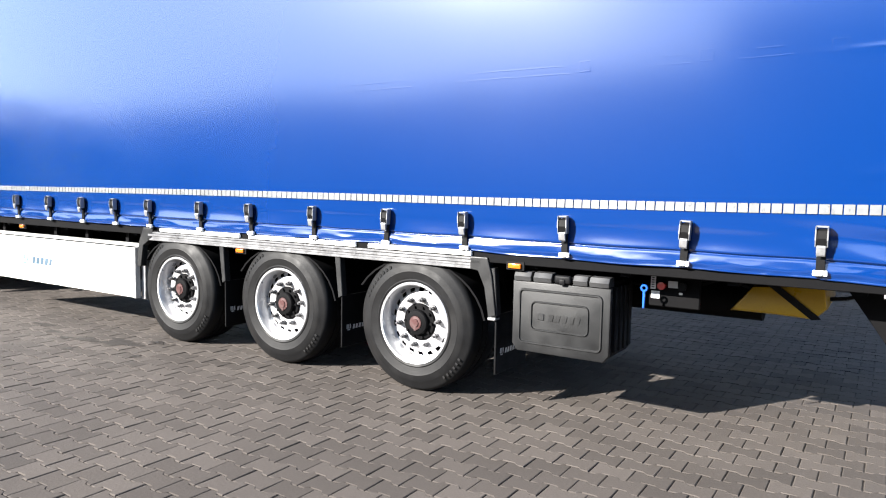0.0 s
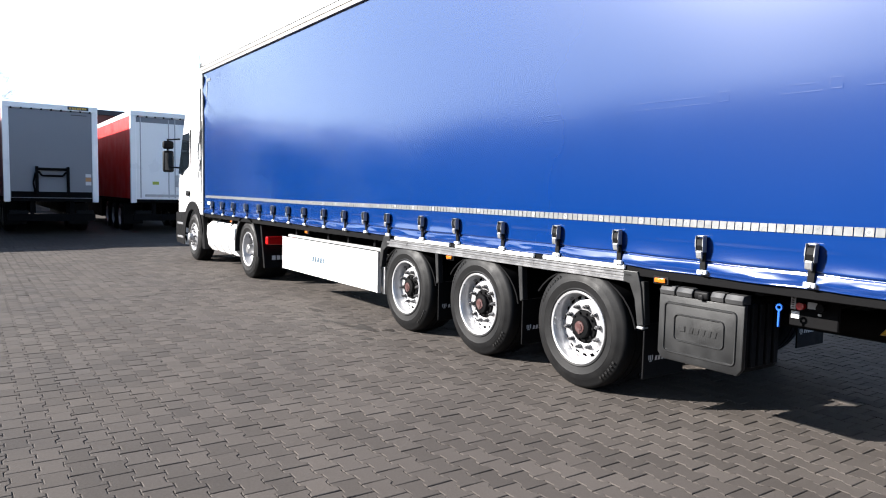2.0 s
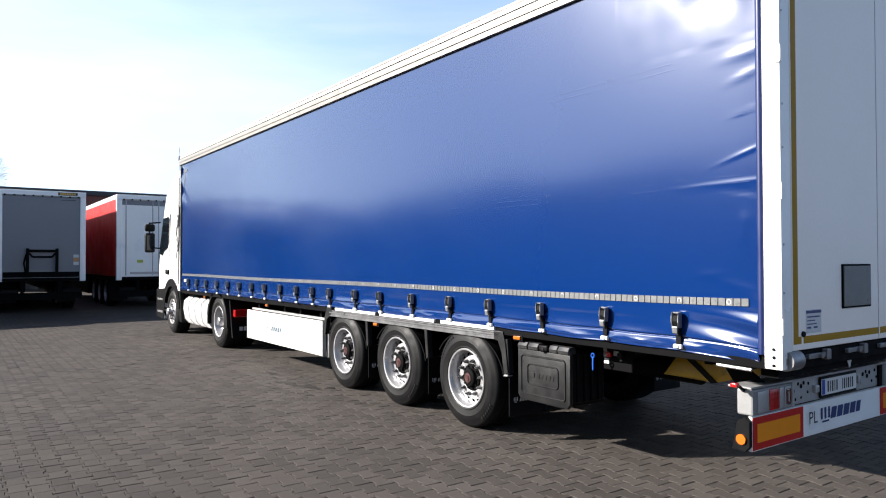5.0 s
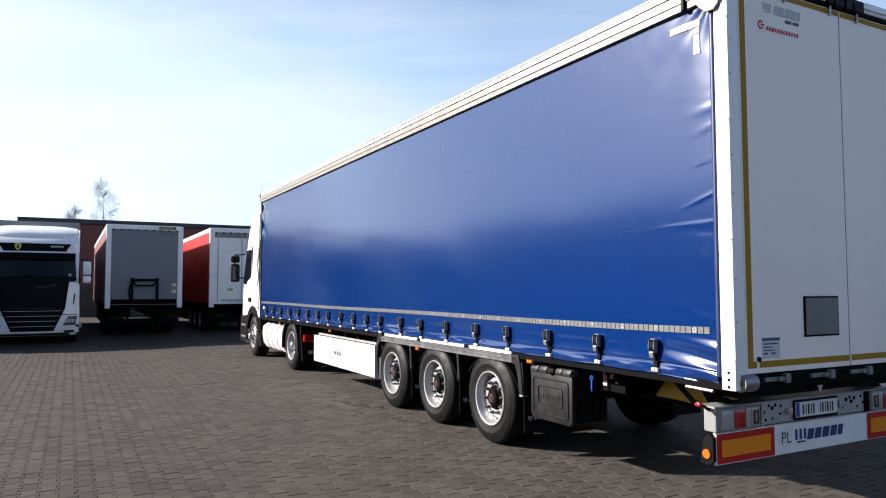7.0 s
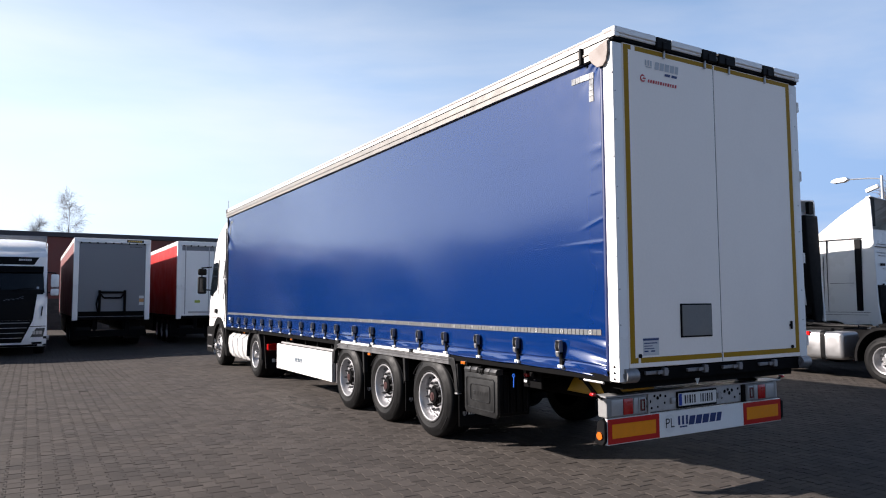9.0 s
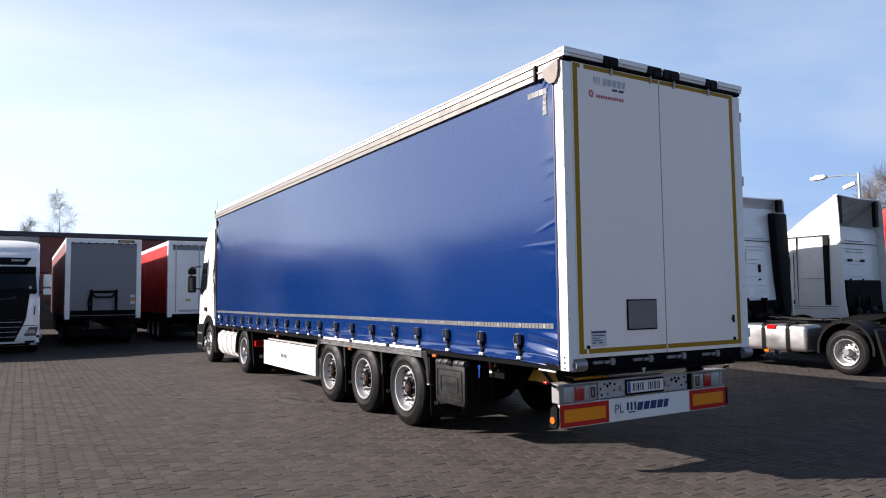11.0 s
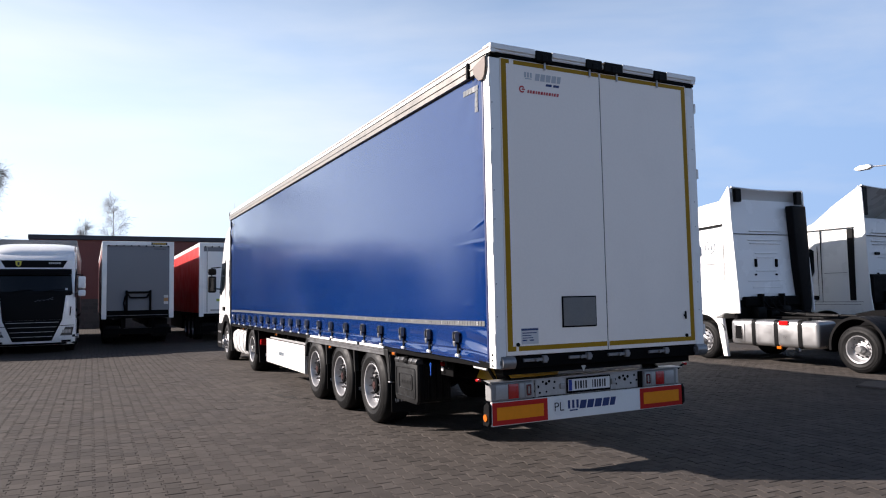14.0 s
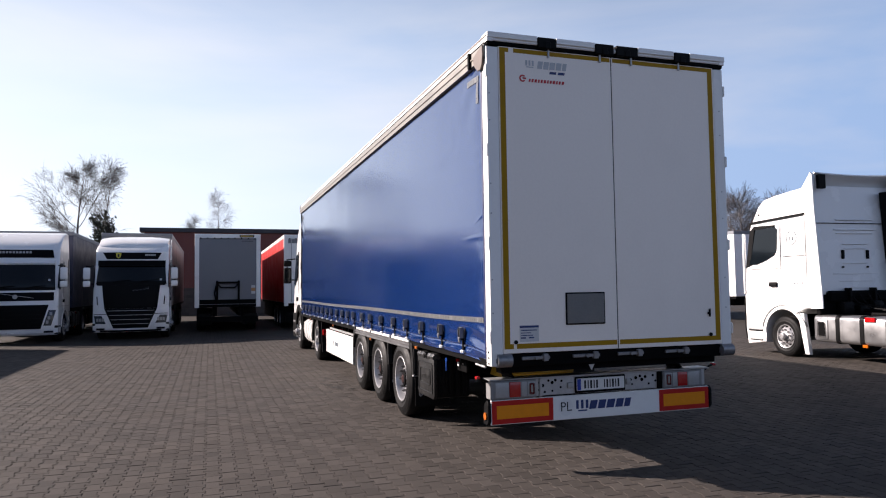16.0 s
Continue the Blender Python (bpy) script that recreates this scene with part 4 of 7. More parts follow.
for y0, y1, tag in ((0.083, 1.266, 0), (1.274, 2.467, 1)):
    s = Shape().box(-0.05, 0.0, y0, y1, 1.085, 3.895, 0.006, 2)
    dr = part("rear_door", s, DOOR_WHITE, trailer, "white rear door panel with yellow edge tape")
    s = Shape()
    e = 0.0025
    if tag == 0:
        s.box(-0.002, e, 0.095, 0.150, 1.125, 3.885)
        s.box(-0.002, e, 0.150, 0.185, 3.845, 3.885).box(-0.002, e, 0.235, 1.255, 3.845, 3.885)
        s.box(-0.002, e, 0.150, 0.185, 1.125, 1.170).box(-0.002, e, 0.215, 1.255, 1.125, 1.170)
    else:
        s.box(-0.002, e, 2.395, 2.450, 1.125, 3.885)
        s.box(-0.002, e, 1.285, 2.395, 3.845, 3.885).box(-0.002, e, 1.285, 2.395, 1.125, 1.170)
    part("edge_tape", s, TAPE_YELLOW, dr, "yellow contour tape")
    s = Shape()
    for zz in (1.155,):
        yy = 0.205 if tag == 0 else 2.33
        s.rod((0.0, yy, zz + 0.03), (0.012, yy, zz + 0.03), 0.018, 12)
    part("bump_stop", s, BLACK_PLASTIC, dr)
    if tag == 0:
        s = Shape().box(-0.002, 0.010, 0.715, 1.130, 1.325, 1.625, 0.004)
        h = part("hatch_frame", s, BLACK, dr)
        s = Shape().box(0.006, 0.016, 0.728, 1.117, 1.338, 1.612, 0.003)
        for yy, zz in ((0.78, 1.37), (0.78, 1.58), (1.06, 1.37), (1.06, 1.58)):
            s.rod((0.014, yy, zz), (0.019, yy, zz), 0.007, 8)
        part("hatch", s, HATCH, h, "grey metal hatch")
        s = Shape().box(-0.002, 0.0025, 0.245, 0.435, 1.185, 1.335)
        st = part("info_sticker", s, PRINT_WHITE, dr, "white information sticker")
        s = Shape().box(0.0015, 0.0038, 0.245, 0.435, 1.312, 1.330)
        bars(s, (0.0036, 0.255, 1.285), (0, 1, 0), (0, 0, 1), (0.16,), 0.009, 0)
        bars(s, (0.0036, 0.255, 1.262), (0, 1, 0), (0, 0, 1), (0.10,), 0.007, 0)
        bars(s, (0.0036, 0.255, 1.240), (0, 1, 0), (0, 0, 1), (0.12,), 0.007, 0)
        bars(s, (0.0036, 0.255, 1.215), (0, 1, 0), (0, 0, 1), (0.05, 0.05), 0.012, 0.03)
        part("sticker_print", s, NAVY, st)
        s = Shape()
        bars(s, (0.0030, 0.475, 3.715), (0, 1, 0), (0, 0, 1), (0.050, 0.052, 0.054, 0.054, 0.042), 0.070, 0.012, 0.012)
        for q in (0.355, 0.388, 0.421):
            s.quad((0.003, q, 3.735), (0.003, q + 0.02, 3.735), (0.003, q + 0.02, 3.785), (0.003, q, 3.785))
        s.quad((0.003, 0.362, 3.718), (0.003, 0.438, 3.718), (0.003, 0.438, 3.727), (0.003, 0.362, 3.727))
        pieces("printed_mark", s, PRINT_GREY, dr, "pale grey printed mark")
        s = Shape()
        bars(s, (0.003, 0.60, 3.672), (0, 1, 0), (0, 0, 1), (0.07, 0.07), 0.024, 0.018, 0.006)
        pieces("printed_mark", s, NAVY, dr)
        s = Shape()
        for k in range(14):
            a0, a1 = 2 * math.pi * (k + 2) / 18, 2 * math.pi * (k + 3) / 18
            s.quad(*[(0.003, 0.325 + r * math.cos(a), 3.612 + r * math.sin(a)) for r, a in ((0.034, a0), (0.034, a1), (0.020, a1), (0.020, a0))])
        s.quad((0.003, 0.325, 3.606), (0.003, 0.360, 3.606), (0.003, 0.360, 3.620), (0.003, 0.325, 3.620))
        bars(s, (0.003, 0.385, 3.582), (0, 1, 0), (0, 0, 1), (0.017, 0.020, 0.024) * 4, 0.030, 0.011, 0.006)
        pieces("printed_mark", s, PRINT_RED, dr, "red printed lettering bars")
s = Shape().box(-0.002, 0.016, 2.300, 2.318, 1.385, 1.41, 0.003).box(-0.002, 0.022, 2.316, 2.326, 1.36, 1.44, 0.003)
part("door_stay", s, BLACK_PLASTIC, trailer, "small black door stay")
for yy in (-0.012, 2.528):
    for zz in (1.45, 1.75, 2.35, 2.62, 3.2, 3.45):
        part("rivet", Shape().rod((-0.001, yy, zz), (0.004, yy, zz), 0.007, 8), GALV, trailer)
s = Shape().box(-0.10, -0.004, 1.266, 1.274, 1.09, 3.88)
part("door_seal", s, BLACK_PLASTIC, trailer, "dark seal between the rear doors")
# header with door locks
s = Shape().box(-0.10, 0.012, -0.03, W + 0.03, 3.898, 3.962, 0.004)
part("rear_header", s, BLACK, trailer, "black strip above the rear doors")
for y0, y1 in ((-0.035, 0.47), (0.67, 1.08), (1.56, 1.98), (2.17, W + 0.045)):
    s = Shape().box(-0.12, 0.034, y0, y1, 3.958, 4.012, 0.006, 2)
    part("roof_edge", s, WHITE, trailer, "white rear roof edge")
for y0, y1 in ((0.475, 0.665), (1.085, 1.285), (1.315, 1.555), (1.985, 2.165)):
    s = Shape().box(-0.08, 0.040, y0, y1, 3.905, 4.006, 0.008, 2).box(0.0, 0.05, (y0 + y1) / 2 - 0.03, (y0 + y1) / 2 + 0.03, 3.90, 3.97, 0.006)
    part("door_lock", s, BLACK_PLASTIC, trailer, "black door lock housing")
for yy in (0.59, 1.14, 1.49, 2.04):
    s = Shape().rod((0.012, yy, 3.83), (0.012, yy, 3.95), 0.011, 8)
    part("lock_rod", s, GALV, trailer)
s = Shape().box(-0.10, -0.03, 1.29, 1.32, 3.98, 4.02, 0.004)
part("roof_clip", s, WHITE, trailer)
# sill with latches and rollers
s = Shape().box(-0.20, -0.012, 0.08, W - 0.08, 0.965, 1.078, 0.008).box(-0.22, -0.10, 0.10, W - 0.10, 0.90, 0.965)
part("rear_sill", s, BLACK, trailer, "black rear sill")
for yy in (0.42, 0.94, 1.42, 1.95):
    s = Shape().box(-0.014, 0.014, yy - 0.16, yy + 0.12, 1.022, 1.052, 0.004).box(-0.016, 0.026, yy + 0.05, yy + 0.10, 1.005, 1.072, 0.005).rod((0.012, yy - 0.02, 1.037), (0.030, yy - 0.02, 1.037), 0.016, 10)
    part("door_latch", s, BUCKLE_GREY, trailer, "dark galvanised door latch")
for yy in (0.02, 2.45):
    s = Shape().rod((-0.02, yy, 1.025), (-0.02, yy + 0.14, 1.025), 0.062, 22)
    s.rod((-0.02, yy - 0.012, 1.025), (-0.02, yy + 0.152, 1.025), 0.03, 12)
    part("dock_roller", s, BUCKLE_GREY, trailer, "grey rubber dock roller", 40)
s = Shape().box(-0.24, -0.20, 0.95, 1.02, 0.93, 0.955).prism([(1.00, 0.94), (1.06, 0.94), (1.03, 0.885)], 'x', -0.10, -0.095)
part("warning_triangle", s, PRINT_WHITE, trailer)
# under-run bumper
BX = -0.262
s = Shape().box(BX - 0.09, BX - 0.012, 0.085, 2.46, 0.645, 0.815, 0.006, 2).box(BX - 0.16, BX + 0.008, 0.045, 2.50, 0.812, 0.826, 0.003)
bm_ = part("rear_bumper", s, GALV, trailer, "galvanised under-run beam with lamps and warning panels")
s = Shape()
for yy, zz, r in ((0.565, 0.77, .012), (0.60, 0.74, .016), (0.66, 0.785, .012), (0.70, 0.765, .016), (0.735, 0.785, .014), (0.565, 0.70, .013), (0.62, 0.68, .012), (0.70, 0.685, .010), (0.79, 0.715, .011), (0.80, 0.775, .012),
                   (1.57, 0.745, .014), (1.585, 0.70, .010), (1.63, 0.76, .017), (1.68, 0.775, .014), (1.70, 0.74, .018), (1.74, 0.765, .016), (1.78, 0.695, .012), (1.83, 0.775, .013), (1.86, 0.72, .012), (1.90, 0.70, .010)):
    s.rod((BX - 0.012, yy, zz), (BX - 0.0095, yy, zz), r, 12)
pieces("bolt_hole", s, BLACK, bm_)
for side in (0, 1):
    y0 = 0.085 if side == 0 else 1.935
    s = Shape().box(BX - 0.10, BX + 0.014, y0 - (0.035 if side == 0 else 0), y0 + (0.44 if side == 0 else 0.475), 0.640, 0.810, 0.012, 2)
    tl = part("tail_lamp", s, LAMP_BODY, bm_, "clear multi-chamber tail lamp with a red square")
    seq = ((0.015, 0.150, CLEAR_LENS), (0.157, 0.272, RED_LENS), (0.279, 0.338, CLEAR_LENS), (0.345, 0.430, CLEAR_LENS))
    for a, b, mm in seq:
        a, b = (a, b) if side == 0 else (0.445 - b, 0.445 - a)
        s = Shape().box(BX + 0.010, BX + 0.022, y0 + a, y0 + b, 0.655, 0.795, 0.006, 2)
        part("lens", s, mm, tl, "", 40)
    a, b = (0.358, 0.412) if side == 0 else (0.033, 0.087)
    s = Shape().box(BX + 0.018, BX + 0.025, y0 + a, y0 + b, 0.672, 0.780, 0.010, 2)
    mk = part("lens", s, RED_DARK, tl, "dark red marker lens")
    s = Shape().box(BX + 0.022, BX + 0.028, y0 + a + 0.018, y0 + b - 0.018, 0.690, 0.762, 0.006)
    part("lens_bar", s, CLEAR_LENS, mk)
    a, b = (0.157, 0.272) if side == 0 else (0.173, 0.288)
    s = Shape()
    for k in range(3):
        yy = y0 + a + (b - a) * (k + 0.5) / 3
        for zz in (0.690, 0.725, 0.760):
            s.rod((BX + 0.018, yy, zz), (BX + 0.025, yy, zz), 0.012, 8)
    part("lens_grid", s, RED_LENS, tl)
    a, b = (0.475, 0.502) if side == 0 else (-0.058, -0.004)
    part("lamp_bracket", Shape().box(BX - 0.03, BX + 0.004, min(y0 + a, y0 + b), max(y0 + a, y0 + b), 0.640, 0.812, 0.004), BLACK if side else GALV, tl)
s = Shape().box(BX - 0.012, BX + 0.004, 0.940, 1.500, 0.650, 0.805, 0.010, 2)
pf = part("plate_holder", s, BLACK_PLASTIC, bm_)
s = Shape().box(BX + 0.002, BX + 0.007, 0.955, 1.485, 0.672, 0.788, 0.004)
pl = part("number_plate", s, PLATE, pf, "white number plate with dark bars")
s = Shape()
bars(s, (BX + 0.0085, 1.035, 0.690), (0, 1, 0), (0, 0, 1), (0.022, 0.012, 0.022, 0.012, 0.020), 0.078, 0.016)
bars(s, (BX + 0.0085, 1.255, 0.690), (0, 1, 0), (0, 0, 1), (0.012, 0.020, 0.012, 0.022, 0.012, 0.020), 0.078, 0.015)
pieces("plate_bars", s, PRINT_BLACK, pl)
s = Shape().box(BX + 0.004, BX + 0.0086, 0.960, 1.000, 0.676, 0.784)
part("plate_band", s, mat("plate_blue", (0.01, 0.04, 0.32), 0.4), pl)
s = Shape().box(BX - 0.05, BX + 0.012, 0.86, 0.92, 0.70, 0.755, 0.008, 2).box(BX - 0.05, BX + 0.012, 1.51, 1.56, 0.70, 0.76, 0.008, 2)
pieces("plate_lamp", s, CLEAR_LENS, bm_, "", 40)
s = Shape().box(BX - 0.03, BX, 0.062, 2.492, 0.405, 0.632, 0.004)
wp = part("warning_panel", s, PLASTIC_WHITE, bm_, "white panel with orange and red reflectors")
for y0, y1 in ((0.068, 0.700), (1.890, 2.488)):
    s = Shape().box(BX - 0.002, BX + 0.004, y0, y1, 0.412, 0.626, 0.002)
    rp = part("red_border", s, RED_REFL, wp, "red reflective border")
    s = Shape().box(BX + 0.002, BX + 0.007, y0 + 0.048, y1 - 0.048, 0.458, 0.580, 0.002)
    part("orange_field", s, ORANGE, rp, "orange reflective field")
s = Shape()
for k in range(20):
    a0, a1 = 2 * math.pi * k / 20, 2 * math.pi * (k + 1) / 20
    s.bm.faces.new([s.bm.verts.new(p) for p in ((BX + 0.003, 0.835, 0.525), (BX + 0.003, 0.835 + 0.075 * math.cos(a0), 0.525 + 0.085 * math.sin(a0)), (BX + 0.003, 0.835 + 0.075 * math.cos(a1), 0.525 + 0.085 * math.sin(a1)))])
part("country_disc", s, PLATE, wp)
txt = bpy.data.curves.new("country", 'FONT')
txt.body, txt.size, txt.align_x, txt.align_y = "PL", 0.125, 'CENTER', 'CENTER'
tob = bpy.data.objects.new("country_text", txt)
scene.collection.objects.link(tob)
me = bpy.data.meshes.new_from_object(tob.evaluated_get(bpy.context.evaluated_depsgraph_get()))
bpy.data.objects.remove(tob)
me.materials.clear()
me.materials.append(PRINT_BLACK)
share("country_code", me, wp, Matrix.Translation((BX + 0.0045, 0.835, 0.525)) @ Matrix(((0, 0, 1, 0), (1, 0, 0, 0), (0, 1, 0, 0), (0, 0, 0, 1))))
s = Shape()
bars(s, (BX + 0.003, 1.085, 0.490), (0, 1, 0), (0, 0, 1), (0.078, 0.080, 0.086, 0.082, 0.066), 0.082, 0.016, 0.022)
s.quad((BX + 0.003, 0.965, 0.475), (BX + 0.003, 1.065, 0.475), (BX + 0.003, 1.065, 0.488), (BX + 0.003, 0.965, 0.488))
for q in (0.945, 0.998, 1.051):
    s.quad((BX + 0.003, q, 0.500), (BX + 0.003, q + 0.028, 0.500), (BX + 0.003, q + 0.028, 0.582), (BX + 0.003, q, 0.582))
pieces("printed_mark", s, NAVY, wp, "navy printed mark in plain bars")
for side in (0, 1):
    y = 0.03 if side == 0 else 2.50
    s = Shape().prism([(BX - 0.125, 0.41), (BX - 0.03, 0.405), (BX + 0.002, 0.44), (BX + 0.002, 0.60), (BX - 0.03, 0.635), (BX - 0.09, 0.60)], 'y', y, y + 0.032, 0.004)
    eb = part("bumper_end", s, BLACK_PLASTIC, bm_, "black bumper end")
    d = -1 if side == 0 else 1
    yy = y if side == 0 else y + 0.032
    s = Shape().rod((BX - 0.055, yy, 0.485), (BX - 0.055, yy + d * 0.012, 0.485), 0.034, 20)
    part("reflector", s, AMBER, eb, "round amber reflector", 40)
for y in (0.30, 2.2):
    s = Shape().prism([(BX - 0.05, 0.66), (BX - 0.02, 0.80), (BX - 0.30, 0.98), (BX - 0.40, 0.98), (BX - 0.18, 0.66)], 'y', y, y + 0.03)
    part("bumper_bracket", s, BLACK, trailer)
for y0, d in ((0.05, -1), (2.50, 1)):
    s = Shape().tube([(BX - 0.05, y0, 0.80), (BX - 0.05, y0 + d * 0.05, 0.83), (BX - 0.05, y0 + d * 0.10, 0.845)], 0.012, 8)
    ar = part("marker_arm", s, BLACK_PLASTIC, trailer)
    s = Shape().box(BX - 0.075, BX - 0.025, y0 + d * 0.10 - 0.02, y0 + d * 0.10 + 0.02, 0.832, 0.860, 0.009, 2)
    part("marker_lamp", s, RED_LENS, ar, "small red end-outline lamp", 40)


# ---- cabs and tractors: local front towards -x, front face at x = 0, centred on y ----
def cab_loft(prof, half, bow, slices=13, tuck=0.035, taper=0.0):
    """A cab shell from a side profile: bowed front in plan, rounded side edges, sides leaning in towards the roof."""
    s = Shape()
    cx = sum(p[0] for p in prof) / len(prof)
    cz = sum(p[1] for p in prof) / len(prof)
    ys = [-1, -0.985, -0.95] + [-0.9 + 1.8 * k / (slices - 1) for k in range(slices)] + [0.95, 0.985, 1]
    rows = []
    for q in ys:
        a = abs(q)
        e = tuck if a == 1 else (tuck * 0.35 if a > 0.98 else (tuck * 0.06 if a > 0.94 else 0))
        row = []
        for x, z in prof:
            front = max(0.0, 1 - x / 0.9)
            xx = x + bow * front * a ** 3 * (1 if x < 0.9 else 0)
            lean = taper * max(0.0, (z - 1.6) / 2.2)
            dx, dz = cx - x, cz - z
            n = math.hypot(dx, dz) or 1
            row.append(s.bm.verts.new((xx + dx / n * e, q * (half - lean), z + dz / n * e)))
        rows.append(row)
    k = len(prof)
    for a, b in zip(rows, rows[1:]):
        for i in range(k):
            s.bm.faces.new((a[i], a[(i + 1) % k], b[(i + 1) % k], b[i]))
    s.bm.faces.new(rows[0][::-1])
    s.bm.faces.new(rows[-1])
    bmesh.ops.recalc_face_normals(s.bm, faces=s.bm.faces[:])
    return s


def front_patch(prof, half, bow, z0, z1, y0, y1, out, y0t=None, y1t=None, depth=0.02, n=10, taper=0.0):
    """A plate that follows the bowed front between two heights."""
    def xat(z):
        for (xa, za), (xb, zb) in zip(prof, prof[1:]):
            if za <= z <= zb and zb > za:
                return xa + (xb - xa) * (z - za) / (zb - za)
        return prof[0][0]
    s = Shape()
    m = 6
    y0t = y0 if y0t is None else y0t
    y1t = y1 if y1t is None else y1t
    top, bot = [], []
    for j in range(m + 1):
        f = j / m
        z = z0 + (z1 - z0) * f
        a, b = y0 + (y0t - y0) * f, y1 + (y1t - y1) * f
        rt, rb = [], []
        for i in range(n + 1):
            y = a + (b - a) * i / n
            x = xat(z)
            xx = x + bow * max(0.0, 1 - x / 0.9) * min(1, abs(y / half)) ** 3
            rt.append(s.bm.verts.new((xx - out, y, z)))
            rb.append(s.bm.verts.new((xx - out + depth, y, z)))
        top.append(rt)
        bot.append(rb)
    for g in (top, bot):
        for a, b in zip(g, g[1:]):
            for i in range(n):
                s.bm.faces.new((a[i], a[i + 1], b[i + 1], b[i]))
    for i in range(n):
        for j in (0, m):
            s.bm.faces.new((top[j][i], top[j][i + 1], bot[j][i + 1], bot[j][i]))
    for j in range(m):
        for i in (0, n):
            s.bm.faces.new((top[j][i], top[j + 1][i], bot[j + 1][i], bot[j][i]))
    bmesh.ops.recalc_face_normals(s.bm, faces=s.bm.faces[:])
    return s


def arch(cx, cz, r, a0, a1, n):
    return [(cx + r * math.cos(radians(a0 + (a1 - a0) * k / n)), cz + r * math.sin(radians(a0 + (a1 - a0) * k / n))) for k in range(n + 1)]


def tractor(t, paint, style, top=3.85, wheelbase=3.8, tanks="metal", fw=1.40, detail_side=True, black_rear_side=False):
    """Builds a two-axle tractor under the empty t."""
    H = 1.245
    base = 0.98
    # shell profile: up the front, over the roof, down the back, along the sill with the wheel arch
    front = [(0.10, 0.28), (0.03, 0.36), (0.0, 0.55), (0.0, 0.95), (0.02, 1.35), (0.05, 1.72)]
    glass_z = (1.80, 2.62)
    up = [(0.10, 1.95), (0.36, 2.68), (0.42, 2.78)]
    if style == "step":      # low front roof, then a raised spoiler
        base = 1.10
        front = [(-0.08, 0.20), (-0.15, 0.36), (-0.19, 0.60), (-0.19, 0.95), (-0.17, 1.40), (-0.13, 1.72)]
        up = [(-0.11, 2.05), (0.0, 2.60), (0.08, 3.0), (0.15, 3.13)]
        roof = [(0.17, 3.16), (0.30, 3.31), (0.48, 3.54), (0.72, 3.69), (1.10, 3.745), (1.55, 3.79), (1.95, 3.82), (2.20, 3.83)]
    elif style == "fin":     # sleek roof rising into a long spoiler
        roof = [(0.48, 2.95), (0.66, 3.20), (0.95, 3.38), (1.30, 3.44), (1.80, 3.46), (2.20, 3.46)]
    elif style == "lip":     # box roof with sun visor and light box
        roof = [(0.42, 2.84), (0.44, 3.12), (0.58, 3.26), (0.80, 3.36), (1.10, 3.44), (1.60, 3.50), (2.20, 3.50)]
    else:                    # smooth high roof
        roof = [(0.50, 2.95), (0.72, 3.28), (1.05, 3.50), (1.55, top - 0.08), (1.95, top), (2.20, top - 0.02)]
    back = [(2.28, 3.3), (2.30, 2.2), (2.32, base + 0.02)]
    sill = [(2.02, base)] + arch(fw, 0.50, 0.60, 52, 175, 12) + [(0.72, 0.45), (0.70, 0.28)]
    prof = front + up + roof + back + sill
    cab = part("cab", cab_loft(prof, H, 0.20, taper=0.06), paint, t, "", 32)
    bow = 0.20
    fp = front + up + roof[:2]
    part("windscreen", front_patch(fp, H, bow, 2.00 if style == "lip" else 1.82, 2.66, -1.15, 1.15, 0.012, -1.10, 1.10), GLASS, cab, "dark windscreen", 60)
    if style in ("lip", "smooth"):
        zb = 2.00 if style == "lip" else 1.82
        part("screen_band", front_patch(fp, H, bow, zb - 0.03, zb + 0.07, -1.16, 1.16, 0.016, -1.14, 1.14, 0.012), BLACK_PLASTIC, cab, "black band at the foot of the windscreen", 60)
        for q in (-0.62, 0.28):
            s = Shape()
            x0 = 0.115 if style == "lip" else 0.07
            s.tube([(x0 - 0.05, q + 0.34, zb + 0.04), (x0 - 0.02, q + 0.05, zb + 0.10), (x0 + 0.00, q - 0.26, zb + 0.12)], 0.012, 6)
            part("wiper", s, BLACK, cab, "black wiper arm", 40)
        part("screen_sticker", front_patch(fp, H, bow, 2.10, 2.17, -1.00, -0.93, 0.016, None, None, 0.006, 2), PRINT_GREY, cab)
    sg = (lambda d: -1 if d else 1)
    for d in (1, 0):
        q = sg(d)
        yo = lambda z: q * (H - 0.06 * max(0.0, (z - 1.6) / 2.2))
        poly = [(0.22, 1.86), (0.55, 1.80), (0.62, 1.88), (1.02, 1.98), (1.08, 2.10), (1.08, 2.66), (1.00, 2.72), (0.52, 2.70)]
        if style == "step":
            poly = [(0.25, 2.14), (0.50, 2.14), (0.80, 2.22), (1.10, 2.34), (1.17, 2.45), (1.20, 2.94), (1.14, 3.0), (0.44, 2.98)]
        s = Shape()
        outer = [s.bm.verts.new((x, yo(z) + q * 0.006, z)) for x, z in poly]
        inner = [s.bm.verts.new((x, yo(z) - q * 0.02, z)) for x, z in poly]
        s.bm.faces.new(outer)
        s.bm.faces.new(inner[::-1])
        for i in range(len(poly)):
            j = (i + 1) % len(poly)
            s.bm.faces.new((outer[i], outer[j], inner[j], inner[i]))
        bmesh.ops.recalc_face_normals(s.bm, faces=s.bm.faces[:])
        part("side_window", s, GLASS, cab, "dark side window")
        # door outline and handle
        s = Shape()
